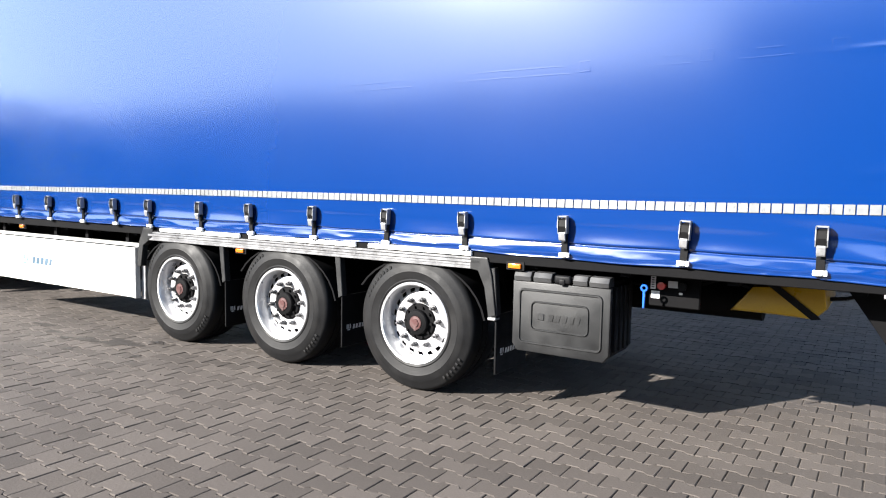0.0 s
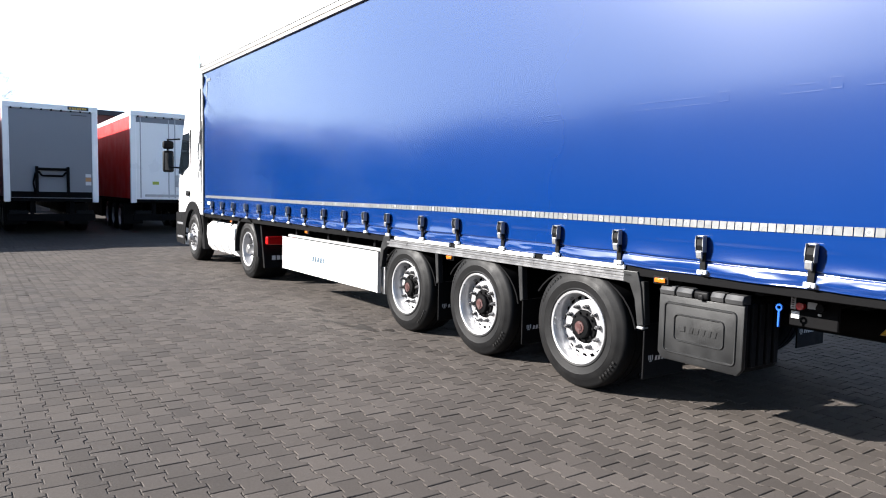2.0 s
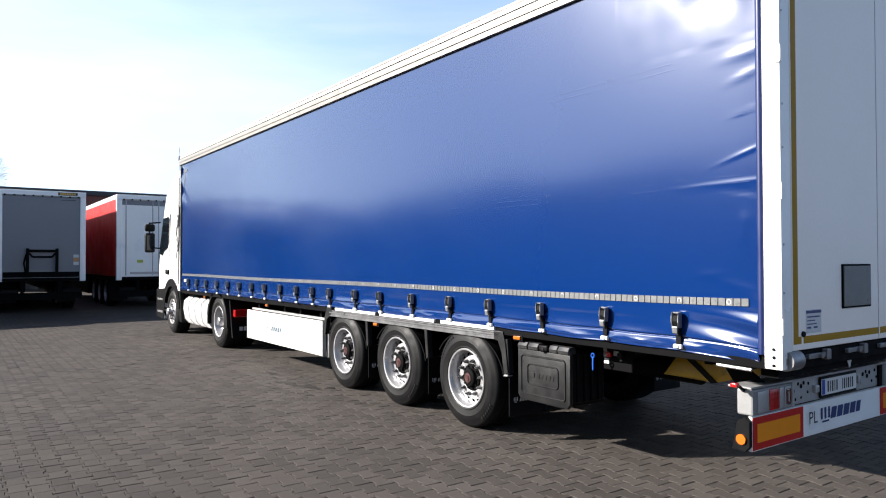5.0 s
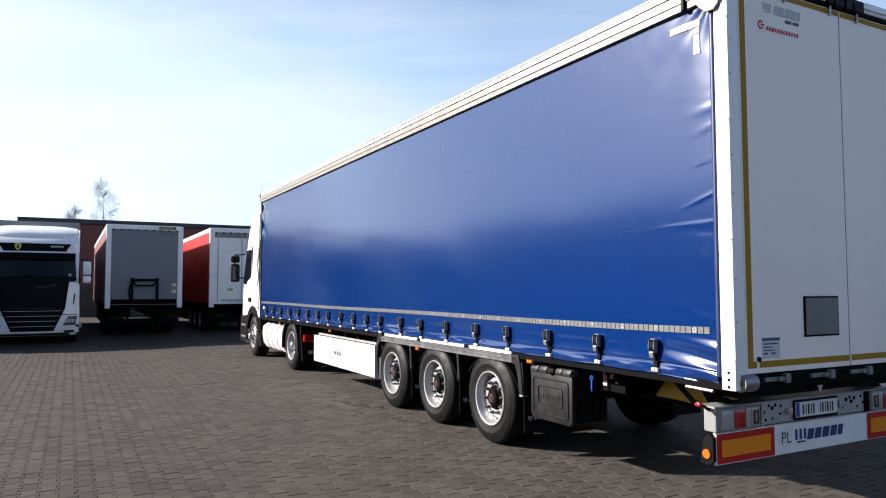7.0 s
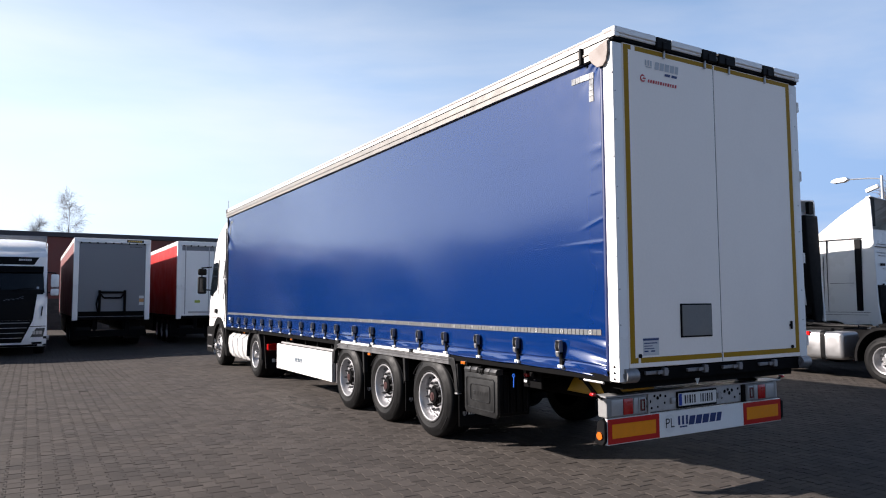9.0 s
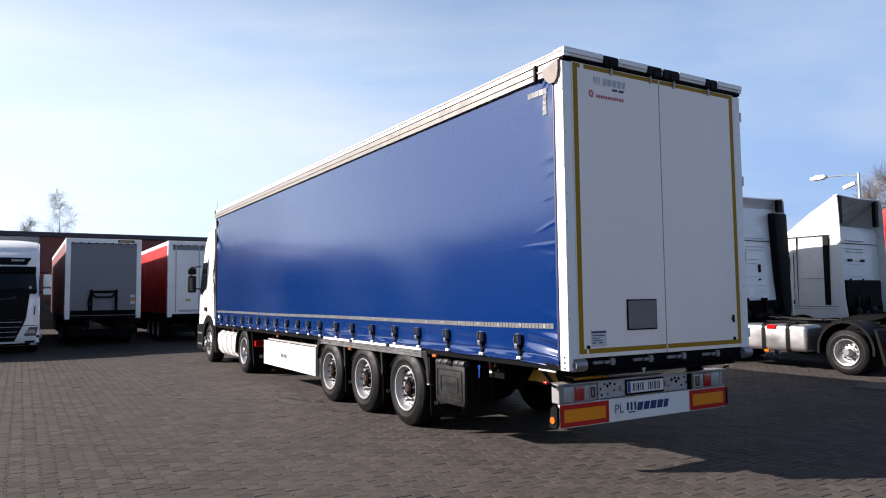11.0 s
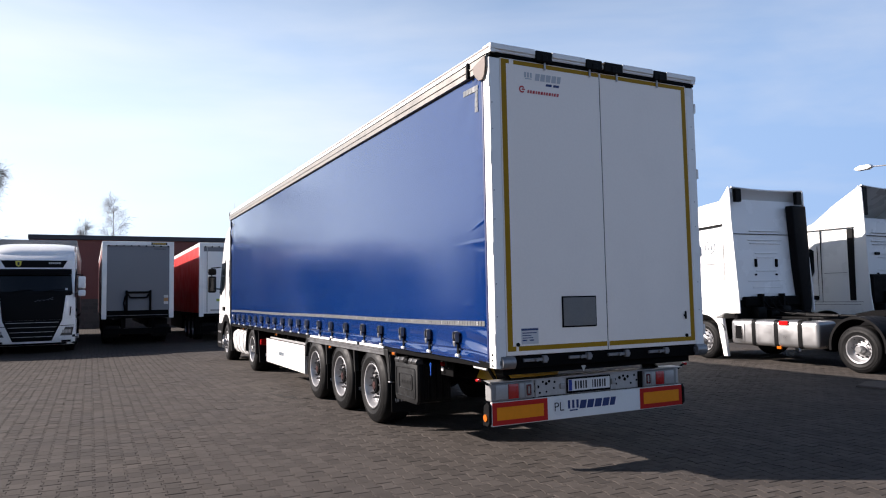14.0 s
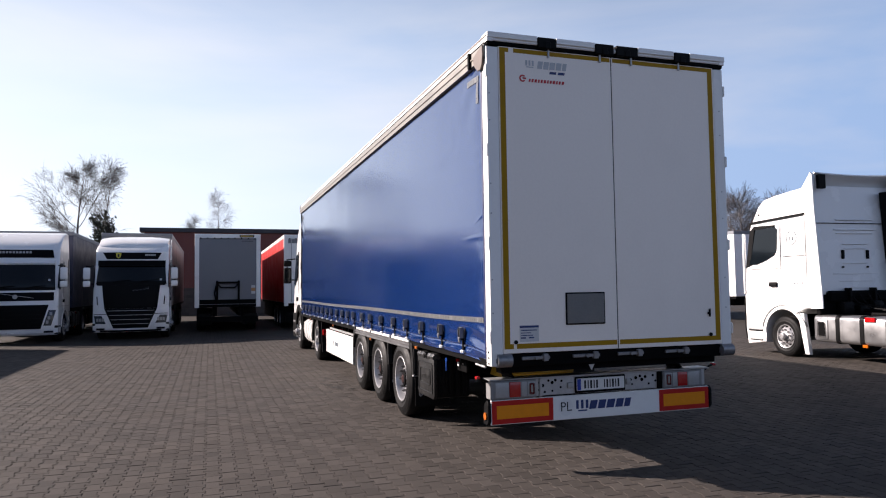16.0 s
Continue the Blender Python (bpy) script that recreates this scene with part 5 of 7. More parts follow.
        gx = ((1.18, 1.20, 1.05, 2.78), (2.00, 2.02, 1.0, 2.9)) if style != "step" else ((1.29, 1.31, 1.25, 3.12), (2.06, 2.08, 1.2, 3.2))
        for x0, x1, z0, z1 in gx:
            s.box(x0, x0 + 0.008, min(yo(1.9) - q * 0.02, yo(1.9) + q * 0.002), max(yo(1.9) - q * 0.02, yo(1.9) + q * 0.002), z0, z1)
        s.box(0.15, 2.28, min(yo(1.2) - q * 0.02, yo(1.2) + q * 0.002), max(yo(1.2) - q * 0.02, yo(1.2) + q * 0.002), 1.235, 1.243)
        part("door_gap", s, GREY_PLASTIC if style != "step" else GALV, cab)
        hz = 1.36 if style != "step" else 1.60
        s = Shape().box(0.94, 1.18, min(yo(1.5), yo(1.5) + q * 0.03), max(yo(1.5), yo(1.5) + q * 0.03), hz, hz + 0.11, 0.03, 3)
        part("door_handle", s, BLACK_PLASTIC, cab, "black door handle")
        # mirrors
        if style == "step":
            s = Shape().box(0.05, 0.12, min(q * (H - 0.05), q * (H + 0.03)), max(q * (H - 0.05), q * (H + 0.03)), 1.42, 2.92, 0.03, 3)
            part("corner_pillar", s, paint, cab, "white corner vane", 40)
            s = Shape().prism([(0.13, 2.06), (0.27, 2.11), (0.44, 2.16), (0.30, 2.20), (0.46, 2.99), (1.10, 3.01), (1.14, 3.05), (0.46, 3.07), (0.30, 2.96)], 'y', q * (H - 0.10), q * (H - 0.012))
            part("pillar_trim", s, BLACK_PLASTIC, cab, "black trim round the side window")
        if style != "step":
            s = Shape().tube([(0.28, q * (H - 0.02), 2.62), (0.10, q * (H + 0.20), 2.60)], 0.018, 6).tube([(0.26, q * (H - 0.02), 1.98), (0.10, q * (H + 0.20), 2.00)], 0.018, 6)
            mi = part("mirror_arm", s.rod((0.10, q * (H + 0.20), 1.98), (0.10, q * (H + 0.20), 2.62), 0.018, 6), BLACK_PLASTIC, cab)
            s = Shape().box(0.0, 0.14, min(q * (H + 0.07), q * (H + 0.30)), max(q * (H + 0.07), q * (H + 0.30)), 2.40 if style == "scan" else 2.14, 2.58 if style == "scan" else 2.56, 0.045, 3).box(0.0, 0.14, min(q * (H + 0.07), q * (H + 0.30)), max(q * (H + 0.07), q * (H + 0.30)), 1.88, 2.36 if style == "scan" else 2.10, 0.045, 3)
            part("mirror_housing", s, paint if style != "scan" else BLACK_PLASTIC, mi, "", 40)
            s = Shape().box(0.140, 0.146, min(q * (H + 0.10), q * (H + 0.27)), max(q * (H + 0.10), q * (H + 0.27)), 1.93 if style == "scan" else 2.18, 2.31 if style == "scan" else 2.52, 0.002)
            part("mirror_glass", s, CHROME if style != "scan" else GLASS, mi)
        # head lamp
        if style == "smooth":
            box = (0.60, 1.12, 0.84, 1.06, 0.98, 1.19)
        else:
            box = (0.58, 0.86, 0.80, 1.15, 0.95, 1.20) if style == "lip" else (0.47, 0.83, 0.74, 1.20, 0.84, 1.20)
        s = front_patch(fp, H, bow, box[0], box[1], q * box[2], q * box[3], 0.012, q * box[4], q * box[5], 0.04, 6)
        hl = part("headlight", s, HEADLIGHT if style in ("lip", "smooth") else GREY_PLASTIC, cab, "dark headlight with clear lamps", 60)
        for k in range(3):
            f = 0.25 + 0.25 * k
            yy = box[2] + 0.10 + 0.09 * k if style != "smooth" else 0.95 + 0.05 * k
            zz = (box[0] + box[1]) / 2 + (0.0 if style != "smooth" else -0.14 + 0.14 * k)
            s = front_patch(fp, H, bow, zz - 0.055, zz + 0.055, q * (yy - 0.038), q * (yy + 0.038), 0.022, None, None, 0.02, 3)
            part("lamp", s, CLEAR_LENS, hl, "", 40)
        s = front_patch(fp, H, bow, 0.36, 0.43, q * 0.85, q * 1.12, 0.010, None, None, 0.03, 4)
        part("fog_lamp", s, GREY_PLASTIC, cab)
        # steps and front arch lip
        s = Shape().box(0.16, 0.66, min(q * (H - 0.10), q * (H + 0.004)), max(q * (H - 0.10), q * (H + 0.004)), 0.52, 0.60, 0.01).box(0.20, 0.66, min(q * (H - 0.10), q * (H + 0.004)), max(q * (H - 0.10), q * (H + 0.004)), 0.30, 0.36, 0.01)
        part("step", s, GREY_PLASTIC, cab)
        s = Shape()
        lip = arch(fw, 0.50, 0.76 if style == "scan" else 0.62, 8 if style == "scan" else 20, 178, 16) + arch(fw, 0.50, 0.585, 178, 8 if style == "scan" else 20, 16)
        s.prism(lip, 'y', q * (H - 0.06), q * (H + 0.018))
        part("arch_lip", s, BLACK_PLASTIC if style in ("scan",) else paint, cab, "", 40)
        tail = [(fw + 0.50, base), (fw + 0.72, base), (fw + 0.86, 0.30), (fw + 0.70, 0.30)] if style != "step" else [(fw + 0.42, 1.0), (fw + 0.60, 1.0), (fw + 0.72, 0.10), (fw + 0.60, 0.10)]
        s = Shape().prism(tail, 'y', q * (H - 0.10), q * (H - 0.0), 0.01)
        part("arch_tail", s, paint if style != "scan" else BLACK_PLASTIC, cab)
    if style == "lip":
        part("bonnet", front_patch(fp, H, bow, 1.11, 1.93, -0.86, 0.86, 0.016, -0.95, 0.95), DARK_GRILLE, cab, "black bonnet panel", 60)
        for q in (-1, 1):
            part("bumper_seam", front_patch(fp, H, bow, 0.905, 0.925, min(q * 0.72, q * 1.21), max(q * 0.72, q * 1.21), 0.010), BLACK_PLASTIC, cab)
        part("cowl", front_patch(fp, H, bow, 1.925, 2.02, -1.12, 1.12, 0.018), BLACK_PLASTIC, cab, "black strip under the windscreen", 60)
        part("grille", front_patch(fp, H, bow, 0.42, 1.108, -0.56, 0.56, 0.014, -0.86, 0.86), DARK_GRILLE, cab, "black grille", 60)
        for k in range(4):
            w = 0.58 + 0.06 * k
            part("grille_bar", front_patch(fp, H, bow, 0.56 + 0.155 * k, 0.574 + 0.155 * k, -w, w, 0.030), GALV, cab, "", 60)
        part("name_panel", front_patch(fp, H, bow, 2.87, 3.11, -0.84, 0.84, 0.012, -0.98, 0.98), DARK_GRILLE, cab, "black roof panel with yellow badge", 60)
        s = Shape().prism([(0.46, 2.89), (0.53, 2.95), (0.55, 3.08), (0.46, 3.10), (0.37, 3.08), (0.39, 2.95)], 'x', 0.396, 0.426)
        bd = part("badge", s, mat("yellow_badge", (0.62, 0.55, 0.06), 0.4), cab, "yellow shield badge")
        s = Shape().box(0.390, 0.397, 0.43, 0.49, 2.94, 3.05, 0.003)
        part("badge_emblem", s, PRINT_BLACK, bd)
        s = Shape()
        bars(s, (0.405, -0.42, 2.99), (0, -1, 0), (0, 0, 1), (0.045,) * 6, 0.06, 0.016)
        pieces("printed_mark", s, PRINT_GREY, cab)
        s = Shape()
        for a in range(9):
            for b in range(4):
                if (a + b) % 2 == 0:
                    s.quad(*[(0.0, -0.05 - 0.06 * a - u, 1.72 + 0.03 * b + 0.008 * a + v) for u, v in ((0, 0), (0.05, 0), (0.05, 0.026), (0, 0.026))])
        for v in s.bm.verts:
            v.co.x = 0.05 + 0.09 * max(0.0, (v.co.z - 1.72) / 0.23) - 0.024
        part("check_print", s, mat("grey_check_print", (0.06, 0.06, 0.065), 0.4), cab, "faint grey checked print")
        for q in (-1, 1):
            part("corner_vane", front_patch(fp, H, bow, 1.15, 1.62, q * 1.04, q * 1.14, 0.035, q * 1.08, q * 1.18, 0.03, 4), paint, cab, "white corner vane", 60)
        part("visor", front_patch(fp, H, bow, 2.63, 2.82, -1.11, 1.11, 0.10, None, None, 0.10), DARK_GRILLE, cab, "dark sun visor", 60)
    elif style == "smooth":
        part("grille", front_patch(fp, H, bow, 0.50, 1.30, -0.76, 0.76, 0.014, -0.98, 0.98), DARK_GRILLE, cab, "black grille", 60)
        part("upper_grille", front_patch(fp, H, bow, 1.44, 1.72, -1.12, 1.12, 0.010), DARK_GRILLE, cab, "black band under the windscreen", 60)
        for k in range(5):
            part("grille_bar", front_patch(fp, H, bow, 0.58 + 0.13 * k, 0.592 + 0.13 * k, -0.74, 0.74, 0.026), BLACK_PLASTIC, cab, "", 60)
        part("name_panel", front_patch(fp, H, bow, 2.90, 3.18, -1.05, 1.05, 0.010, -0.98, 0.98), DARK_GRILLE, cab, "black roof panel with pale lettering bars", 60)
        s = Shape()
        bars(s, (0.488, 0.80, 3.05), (0, -1, 0), (0, 0, 1), (0.07,) * 12, 0.07, 0.03)
        pieces("printed_mark", s, PRINT_GREY, cab)
        s = Shape().rod((0.030, 0.0, 1.58), (0.020, 0.0, 1.58), 0.075, 20)
        s.box(0.018, 0.03, -0.55, 0.55, 1.57, 1.585, m=Matrix.Rotation(radians(9), 4, 'X') @ Matrix.Translation((0, 0.25, 0.02)))
        part("emblem", s, GALV, cab, "silver emblem bar")
        part("visor", front_patch(fp, H, bow, 2.70, 2.80, -1.10, 1.10, 0.07, None, None, 0.08), paint, cab, "", 60)
        s = front_patch(fp, H, bow, 0.285, 0.36, -1.15, 1.15, 0.02)
        part("bumper_lip", s, paint, cab, "", 60)
    else:
        part("grille", front_patch(fp, H, bow, 0.50, 1.65, -0.85, 0.85, 0.014, -0.98, 0.98), DARK_GRILLE, cab, "black grille", 60)
    s = Shape().box(0.03, 0.05, -0.27, 0.27, 0.36, 0.46, 0.004)
    np_ = part("number_plate", s, PLATE, cab, "number plate with dark bars")
    s = Shape()
    bars(s, (0.028, 0.24, 0.375), (0, -1, 0), (0, 0, 1), (0.045,) * 7, 0.07, 0.018)
    pieces("plate_bars", s, PRINT_BLACK, np_)
    # back of the cab
    for z, w in ((1.55, 0.30), (1.70, 0.46), (1.86, 0.62), (2.10, 0.34), (2.42, 0.30), (2.52, 0.34), (2.76, 0.50), (2.84, 0.56), (3.06, 0.50)):
        s = Shape().box(2.27, 2.322, -w - 0.12, w - 0.12, z, z + 0.020, 0.006)
        part("back_rib", s, paint, cab)
    s = Shape().box(2.24, 2.318, -1.12, 1.12, 2.985, 3.0, 0.004)
    part("back_seam", s, GREY_PLASTIC, cab)
    for y in (-0.46, 0.22):
        s = Shape().box(2.29, 2.335, y - 0.035, y + 0.035, 2.20, 2.40, 0.015, 2) if style != "fin" else Shape().box(2.29, 2.335, y - 0.10, y + 0.10, 2.50, 2.57, 0.012, 2)
        part("vent", s, BLACK_PLASTIC, cab, "dark slot on the cab back")
        s = Shape().rod((2.29, y - 0.02, 2.02), (2.34, y - 0.02, 2.02), 0.022, 10)
        part("back_bolt", s, BLACK_PLASTIC, cab)
        s = Shape().box(2.33, 2.50, y - 0.03, y + 0.03, 0.98, 1.56, 0.01)
        part("bay_bracket", s, BLACK_PLASTIC, cab)
    bay = 1.42 if style != "fin" else 1.92
    s = Shape().box(2.24, 2.36, -1.17, 1.17, 0.92, 1.42, 0.02).box(2.30, 2.44, -0.98, 0.98, 1.25, bay + 0.08, 0.05, 2)
    part("air_lines_bay", s, BLACK, cab)
    for k, (y, z) in enumerate(((-0.62, 1.10), (-0.20, 1.02), (0.18, 1.12), (0.55, 1.0))):
        s = Shape().box(2.34, 2.60, y - 0.14, y + 0.14, z - 0.12, z + 0.16, 0.04, 2)
        part("bay_gear", s, BLACK_PLASTIC, cab, "", 40)
    for k in range(4):
        y = -0.45 + 0.25 * k
        s = Shape().tube([(2.42, y, 1.45), (2.62, y + 0.02, 1.25 - 0.05 * k), (2.95, y + 0.10, 1.12), (3.4, y * 0.5, 1.08)], 0.018, 7)
        part("air_line", s, BLACK_PLASTIC, cab, "black air hose", 40)
    if style == "step":
        s = Shape().prism([(0.62, 3.70), (1.12, 3.70), (1.17, 2.6), (1.18, 1.30), (1.12, 1.02), (0.86, 1.02), (0.72, 2.2)], 'x', 2.28, 2.50, 0.05, 3)
        part("intake", s, BLACK_PLASTIC, cab, "tall black air intake duct", 40)
    if style == "lip":
        s = Shape()
        rows = []
        for i in range(13):
            y = -1.16 + 2.32 * i / 12
            a = abs(y / 1.16)
            e = 0.10 * a ** 4
            poly = [(0.66 + e, 3.22), (0.70 + e, 3.36 - e * 0.3), (0.92 + e, 3.52 - e * 0.5), (1.35, 3.66 - e * 0.5), (1.85, 3.76 - e * 0.6), (2.22, 3.80 - e * 0.6), (2.24, 3.74 - e * 0.6), (2.0, 3.40), (1.0, 3.22)]
            rows.append([s.bm.verts.new((x, y, z)) for x, z in poly])
        for a, b in zip(rows, rows[1:]):
            for i in range(9):
                s.bm.faces.new((a[i], a[(i + 1) % 9], b[(i + 1) % 9], b[i]))
        s.bm.faces.new(rows[0])
        s.bm.faces.new(rows[-1][::-1])
        bmesh.ops.recalc_face_normals(s.bm, faces=s.bm.faces[:])
        part("roof_spoiler", s, paint, cab, "white roof wind deflector", 40)
        for q in (-1, 1):
            s = Shape().prism([(2.18, 1.2), (2.50, 1.2), (2.44, 3.55), (2.36, 3.72), (2.18, 3.6)], 'y', q * 1.235, q * 1.20, 0.008)
            part("side_fin", s, paint, cab, "side wind deflector")
            part("vane_slot", front_patch(fp, H, bow, 1.24, 1.54, q * 1.065, q * 1.10, 0.042, q * 1.09, q * 1.125, 0.02, 3), BLACK_PLASTIC, cab, "dark slot in the corner vane", 60)
            part("bumper_slot", front_patch(fp, H, bow, 0.375, 0.415, q * 0.84, q * 1.10, 0.016, None, None, 0.02, 4), DARK_GRILLE, cab, "", 60)
        part("bumper_skirt", front_patch(fp, H, bow, 0.29, 0.355, -1.0, 1.0, 0.014), DARK_GRILLE, cab, "black lower bumper edge", 60)
    # roof deflector and side fins
    if style in ("step", "fin"):
        xa, za = (1.93, 3.80) if style == "step" else (0.98, 3.36)
        tip = 2.30 if style == "step" else 2.36
        for q in (-1, 1):
            rear = 2.66 if style == "step" else 2.58
            side = [(2.20, 1.40), (2.36, 0.96), (rear, 0.99), (rear - 0.06, 1.5), (2.46, 3.70), (2.44, top - 0.10), (2.34, top - 0.02), (2.20, 3.6)]
            if style == "step":
                side = [(2.16, 1.11), (2.50, 1.12), (2.49, 1.50), (2.36, 3.35), (2.34, top - 0.06), (2.29, top), (2.14, 3.93), (2.12, 3.4)]
            s = Shape().prism(side, 'y', q * 1.245, q * 1.208, 0.008)
            part("side_fin", s, paint, cab, "side wind deflector")
            s = Shape().prism([(xa, za - 0.06), (tip, top - 0.03), (tip + 0.06, top - 0.10), (2.26, za - 0.25)], 'y', q * 1.195, q * 1.165, 0.006)
            part("spoiler_cheek", s, paint, cab, "spoiler side cheek")
            s = Shape().box(2.30, 2.40, min(q * 0.92, q * 1.10), max(q * 0.92, q * 1.10), za - 0.05 if style == "step" else 3.50, top - 0.06, 0.01)
            part("spoiler_strut", s, BLACK_PLASTIC, cab, "black spoiler strut")
        s = Shape()
        rows = []
        for i in range(9):
            y = -1.18 + 2.36 * i / 8
            c = 0.05 * (1 - (y / 1.18) ** 2)
            poly = [(xa, za - 0.03), ((xa + tip) / 2, (za + top) / 2 + 0.02), (tip + 0.04, top - c * 0.8), (tip + 0.07, top - 0.03 - c * 0.8), (tip, top - 0.06 - c * 0.8), ((xa + tip) / 2 + 0.03, (za + top) / 2 - 0.03), (xa + 0.05, za - 0.07)]
            rows.append([s.bm.verts.new((x, y, z)) for x, z in poly])
        for a, b in zip(rows, rows[1:]):
            for i in range(7):
                s.bm.faces.new((a[i], a[(i + 1) % 7], b[(i + 1) % 7], b[i]))
        s.bm.faces.new(rows[0])
        s.bm.faces.new(rows[-1][::-1])
        bmesh.ops.recalc_face_normals(s.bm, faces=s.bm.faces[:])
        part("roof_spoiler", s, paint, cab, "roof wind deflector", 40)
    # chassis, tanks, wheels
    size = 0.92 if style == "step" else 1.0
    rx = fw + wheelbase
    for y in (-0.43, 0.35):
        s = Shape().box(1.0, rx + 0.95, y, y + 0.08, 0.72, 1.0, 0.005)
        part("frame_rail", s, BLACK, t)
    s = Shape().box(rx - 0.75, rx + 0.25, -0.44, 0.44, 1.0, 1.06, 0.01).prism([(rx - 0.55, 1.06), (rx + 0.10, 1.06), (rx + 0.45, 1.16), (rx + 0.30, 1.20), (rx - 0.20, 1.20), (rx - 0.60, 1.12)], 'y', -0.46, 0.46, 0.02)
    part("fifth_wheel", s, BLACK, t, "black coupling plate")
    s = Shape().rod((2.6, -0.2, 1.06), (4.2, -0.2, 1.06), 0.03, 8).rod((2.7, 0.15, 1.10), (4.4, 0.1, 1.05), 0.02, 8).box(2.6, 4.0, -0.42, 0.42, 0.99, 1.03)
    part("catwalk", s, BLACK_PLASTIC, t)
    x0, x1 = fw + (0.96 if style == "scan" else 0.82), rx - (0.86 if style == "step" else 0.66)
    for q in (-1, 1):
        if tanks == "metal":
            n = 4
            s = Shape().box(x0, x1, min(q * 0.62, q * 1.22), max(q * 0.62, q * 1.22), 0.40, 0.98, 0.09, 4)
            tk = part("fuel_tank", s, ALU, t, "ribbed aluminium fuel tank", 40)
            for k in range(3):
                xx = x0 + (x1 - x0) * (0.29 + 0.26 * k)
                s = Shape().box(xx - 0.045, xx + 0.045, min(q * 0.60, q * 1.235), max(q * 0.60, q * 1.235), 0.385, 0.995, 0.09, 4)
                part("tank_band", s, BLACK_PLASTIC, tk, "black tank strap", 40)
            s = Shape().box(x0 + 0.10, x0 + 0.42, min(q * 1.20, q * 1.24), max(q * 1.20, q * 1.24), 0.47, 0.90, 0.03, 2)
            st = part("tank_step", s, ALU, tk, "", 40)
            s = Shape().box(x0 + 0.15, x0 + 0.37, min(q * 1.22, q * 1.246), max(q * 1.22, q * 1.246), 0.52, 0.85, 0.03, 2)
            part("step_hole", s, BLACK, tk)
            xr = x0 + (x1 - x0) * 0.64
            s = Shape().box(xr - 0.12, xr + 0.12, min(q * 1.20, q * 1.245), max(q * 1.20, q * 1.245), 0.88, 0.97, 0.008)
            part("tank_sign", s, RED_LENS, tk, "red label")
            s = Shape().rod((xr + 0.45, q * 1.0, 0.96), (xr + 0.45, q * 1.0, 1.04), 0.06, 14)
            part("filler_cap", s, BLACK_PLASTIC, tk, "", 40)
            s = Shape().box(xr - 0.20, xr - 0.08, min(q * 1.19, q * 1.235), max(q * 1.19, q * 1.235), 0.36, 0.42, 0.006)
            part("side_lamp", s, AMBER, tk, "amber side lamp")
        elif tanks == "white":
            for k in range(4):
                a = x0 + (x1 - x0) * k / 4
                b = x0 + (x1 - x0) * (k + 1) / 4 - 0.10
                s = Shape().prism([(0.95, 0.90), (1.12, 0.88), (1.22, 0.80), (1.235, 0.62), (1.20, 0.40), (1.12, 0.30), (0.95, 0.30)] if q > 0 else [(-0.95, 0.90), (-0.95, 0.30), (-1.12, 0.30), (-1.20, 0.40), (-1.235, 0.62), (-1.22, 0.80), (-1.12, 0.88)], 'x', a, b, 0.02, 2)
                part("side_panel", s, paint, t, "white ribbed side panel", 40)
            s = Shape().box(x0, x1, min(q * 0.6, q * 1.12), max(q * 0.6, q * 1.12), 0.35, 0.86, 0.05, 2)
            part("fuel_tank", s, BLACK, t)
        put_wheel(t, KIT_STEER, (fw, q * 1.215, 0.50 * size), q > 0, size)
        put_wheel(t, KIT_DRIVE, (rx, q * 1.225, 0.50 * size), q > 0, size)
        s = Shape()
        lip = arch(rx, 0.50, 0.60, -8, 188, 20) + arch(rx, 0.50, 0.55, 188, -8, 20)
        s.prism(lip, 'y', q * 0.62, q * 1.275)
        part("rear_mudguard", s, GREY_PLASTIC if style == "scan" else BLACK_PLASTIC, t, "dark mudguard over the drive wheel", 40)
        s = Shape().prism([(rx + 0.56, 0.95), (rx + 0.62, 0.92), (rx + 0.78, 0.25), (rx + 0.72, 0.25)], 'y', q * 0.64, q * 1.22)
        part("mud_flap", s, BLACK_PLASTIC, t)
        s = Shape().box(rx + 0.84, rx + 0.94, min(q * 0.66, q * 1.235), max(q * 0.66, q * 1.235), 0.64, 0.77, 0.012)
        part("tail_lamp", s, RED_LENS, t, "red tail lamp")
    s = Shape().rod((fw, -1.0, 0.5), (fw, 1.0, 0.5), 0.06, 10).rod((rx, -0.8, 0.5), (rx, 0.8, 0.5), 0.10, 12)
    part("axle", s, BLACK, t)
    s = Shape().box(0.5, 2.4, -0.5, 0.5, 0.45, 1.0, 0.05)
    part("engine", s, BLACK, t)
    return cab


# the white tractor that pulls the blue trailer
main = thing("tractor", "white tractor coupled to the blue semi-trailer", "truck", pose(-16.00, W / 2, 0))
main_cab = tractor(main, TRUCK_WHITE, "scan", top=3.78, wheelbase=3.44, tanks="white", fw=1.40)
s = Shape()
bars(s, (5.63, -1.10, 0.38), (0, 1, 0), (0, 0, 1), (0.06,) * 6, 0.07, 0.02)
pieces("printed_mark", s, PRINT_WHITE, main, "pale lettering bars on the rear flap")
s = Shape()
for k in range(7):
    a = k / 6
    s.tube([(1.80 + 0.06 * math.sin(a * 9), -1.236, 2.72 - 0.85 * a), (1.87 + 0.07 * math.sin(a * 9 + 1.2), -1.236, 2.64 - 0.85 * a), (1.83 + 0.06 * math.sin(a * 9 + 2.2), -1.236, 2.56 - 0.85 * a)], 0.016, 5)
part("side_decal", s, mat("charcoal_print", (0.10, 0.10, 0.11), 0.5), main_cab, "dark grey curling decal")
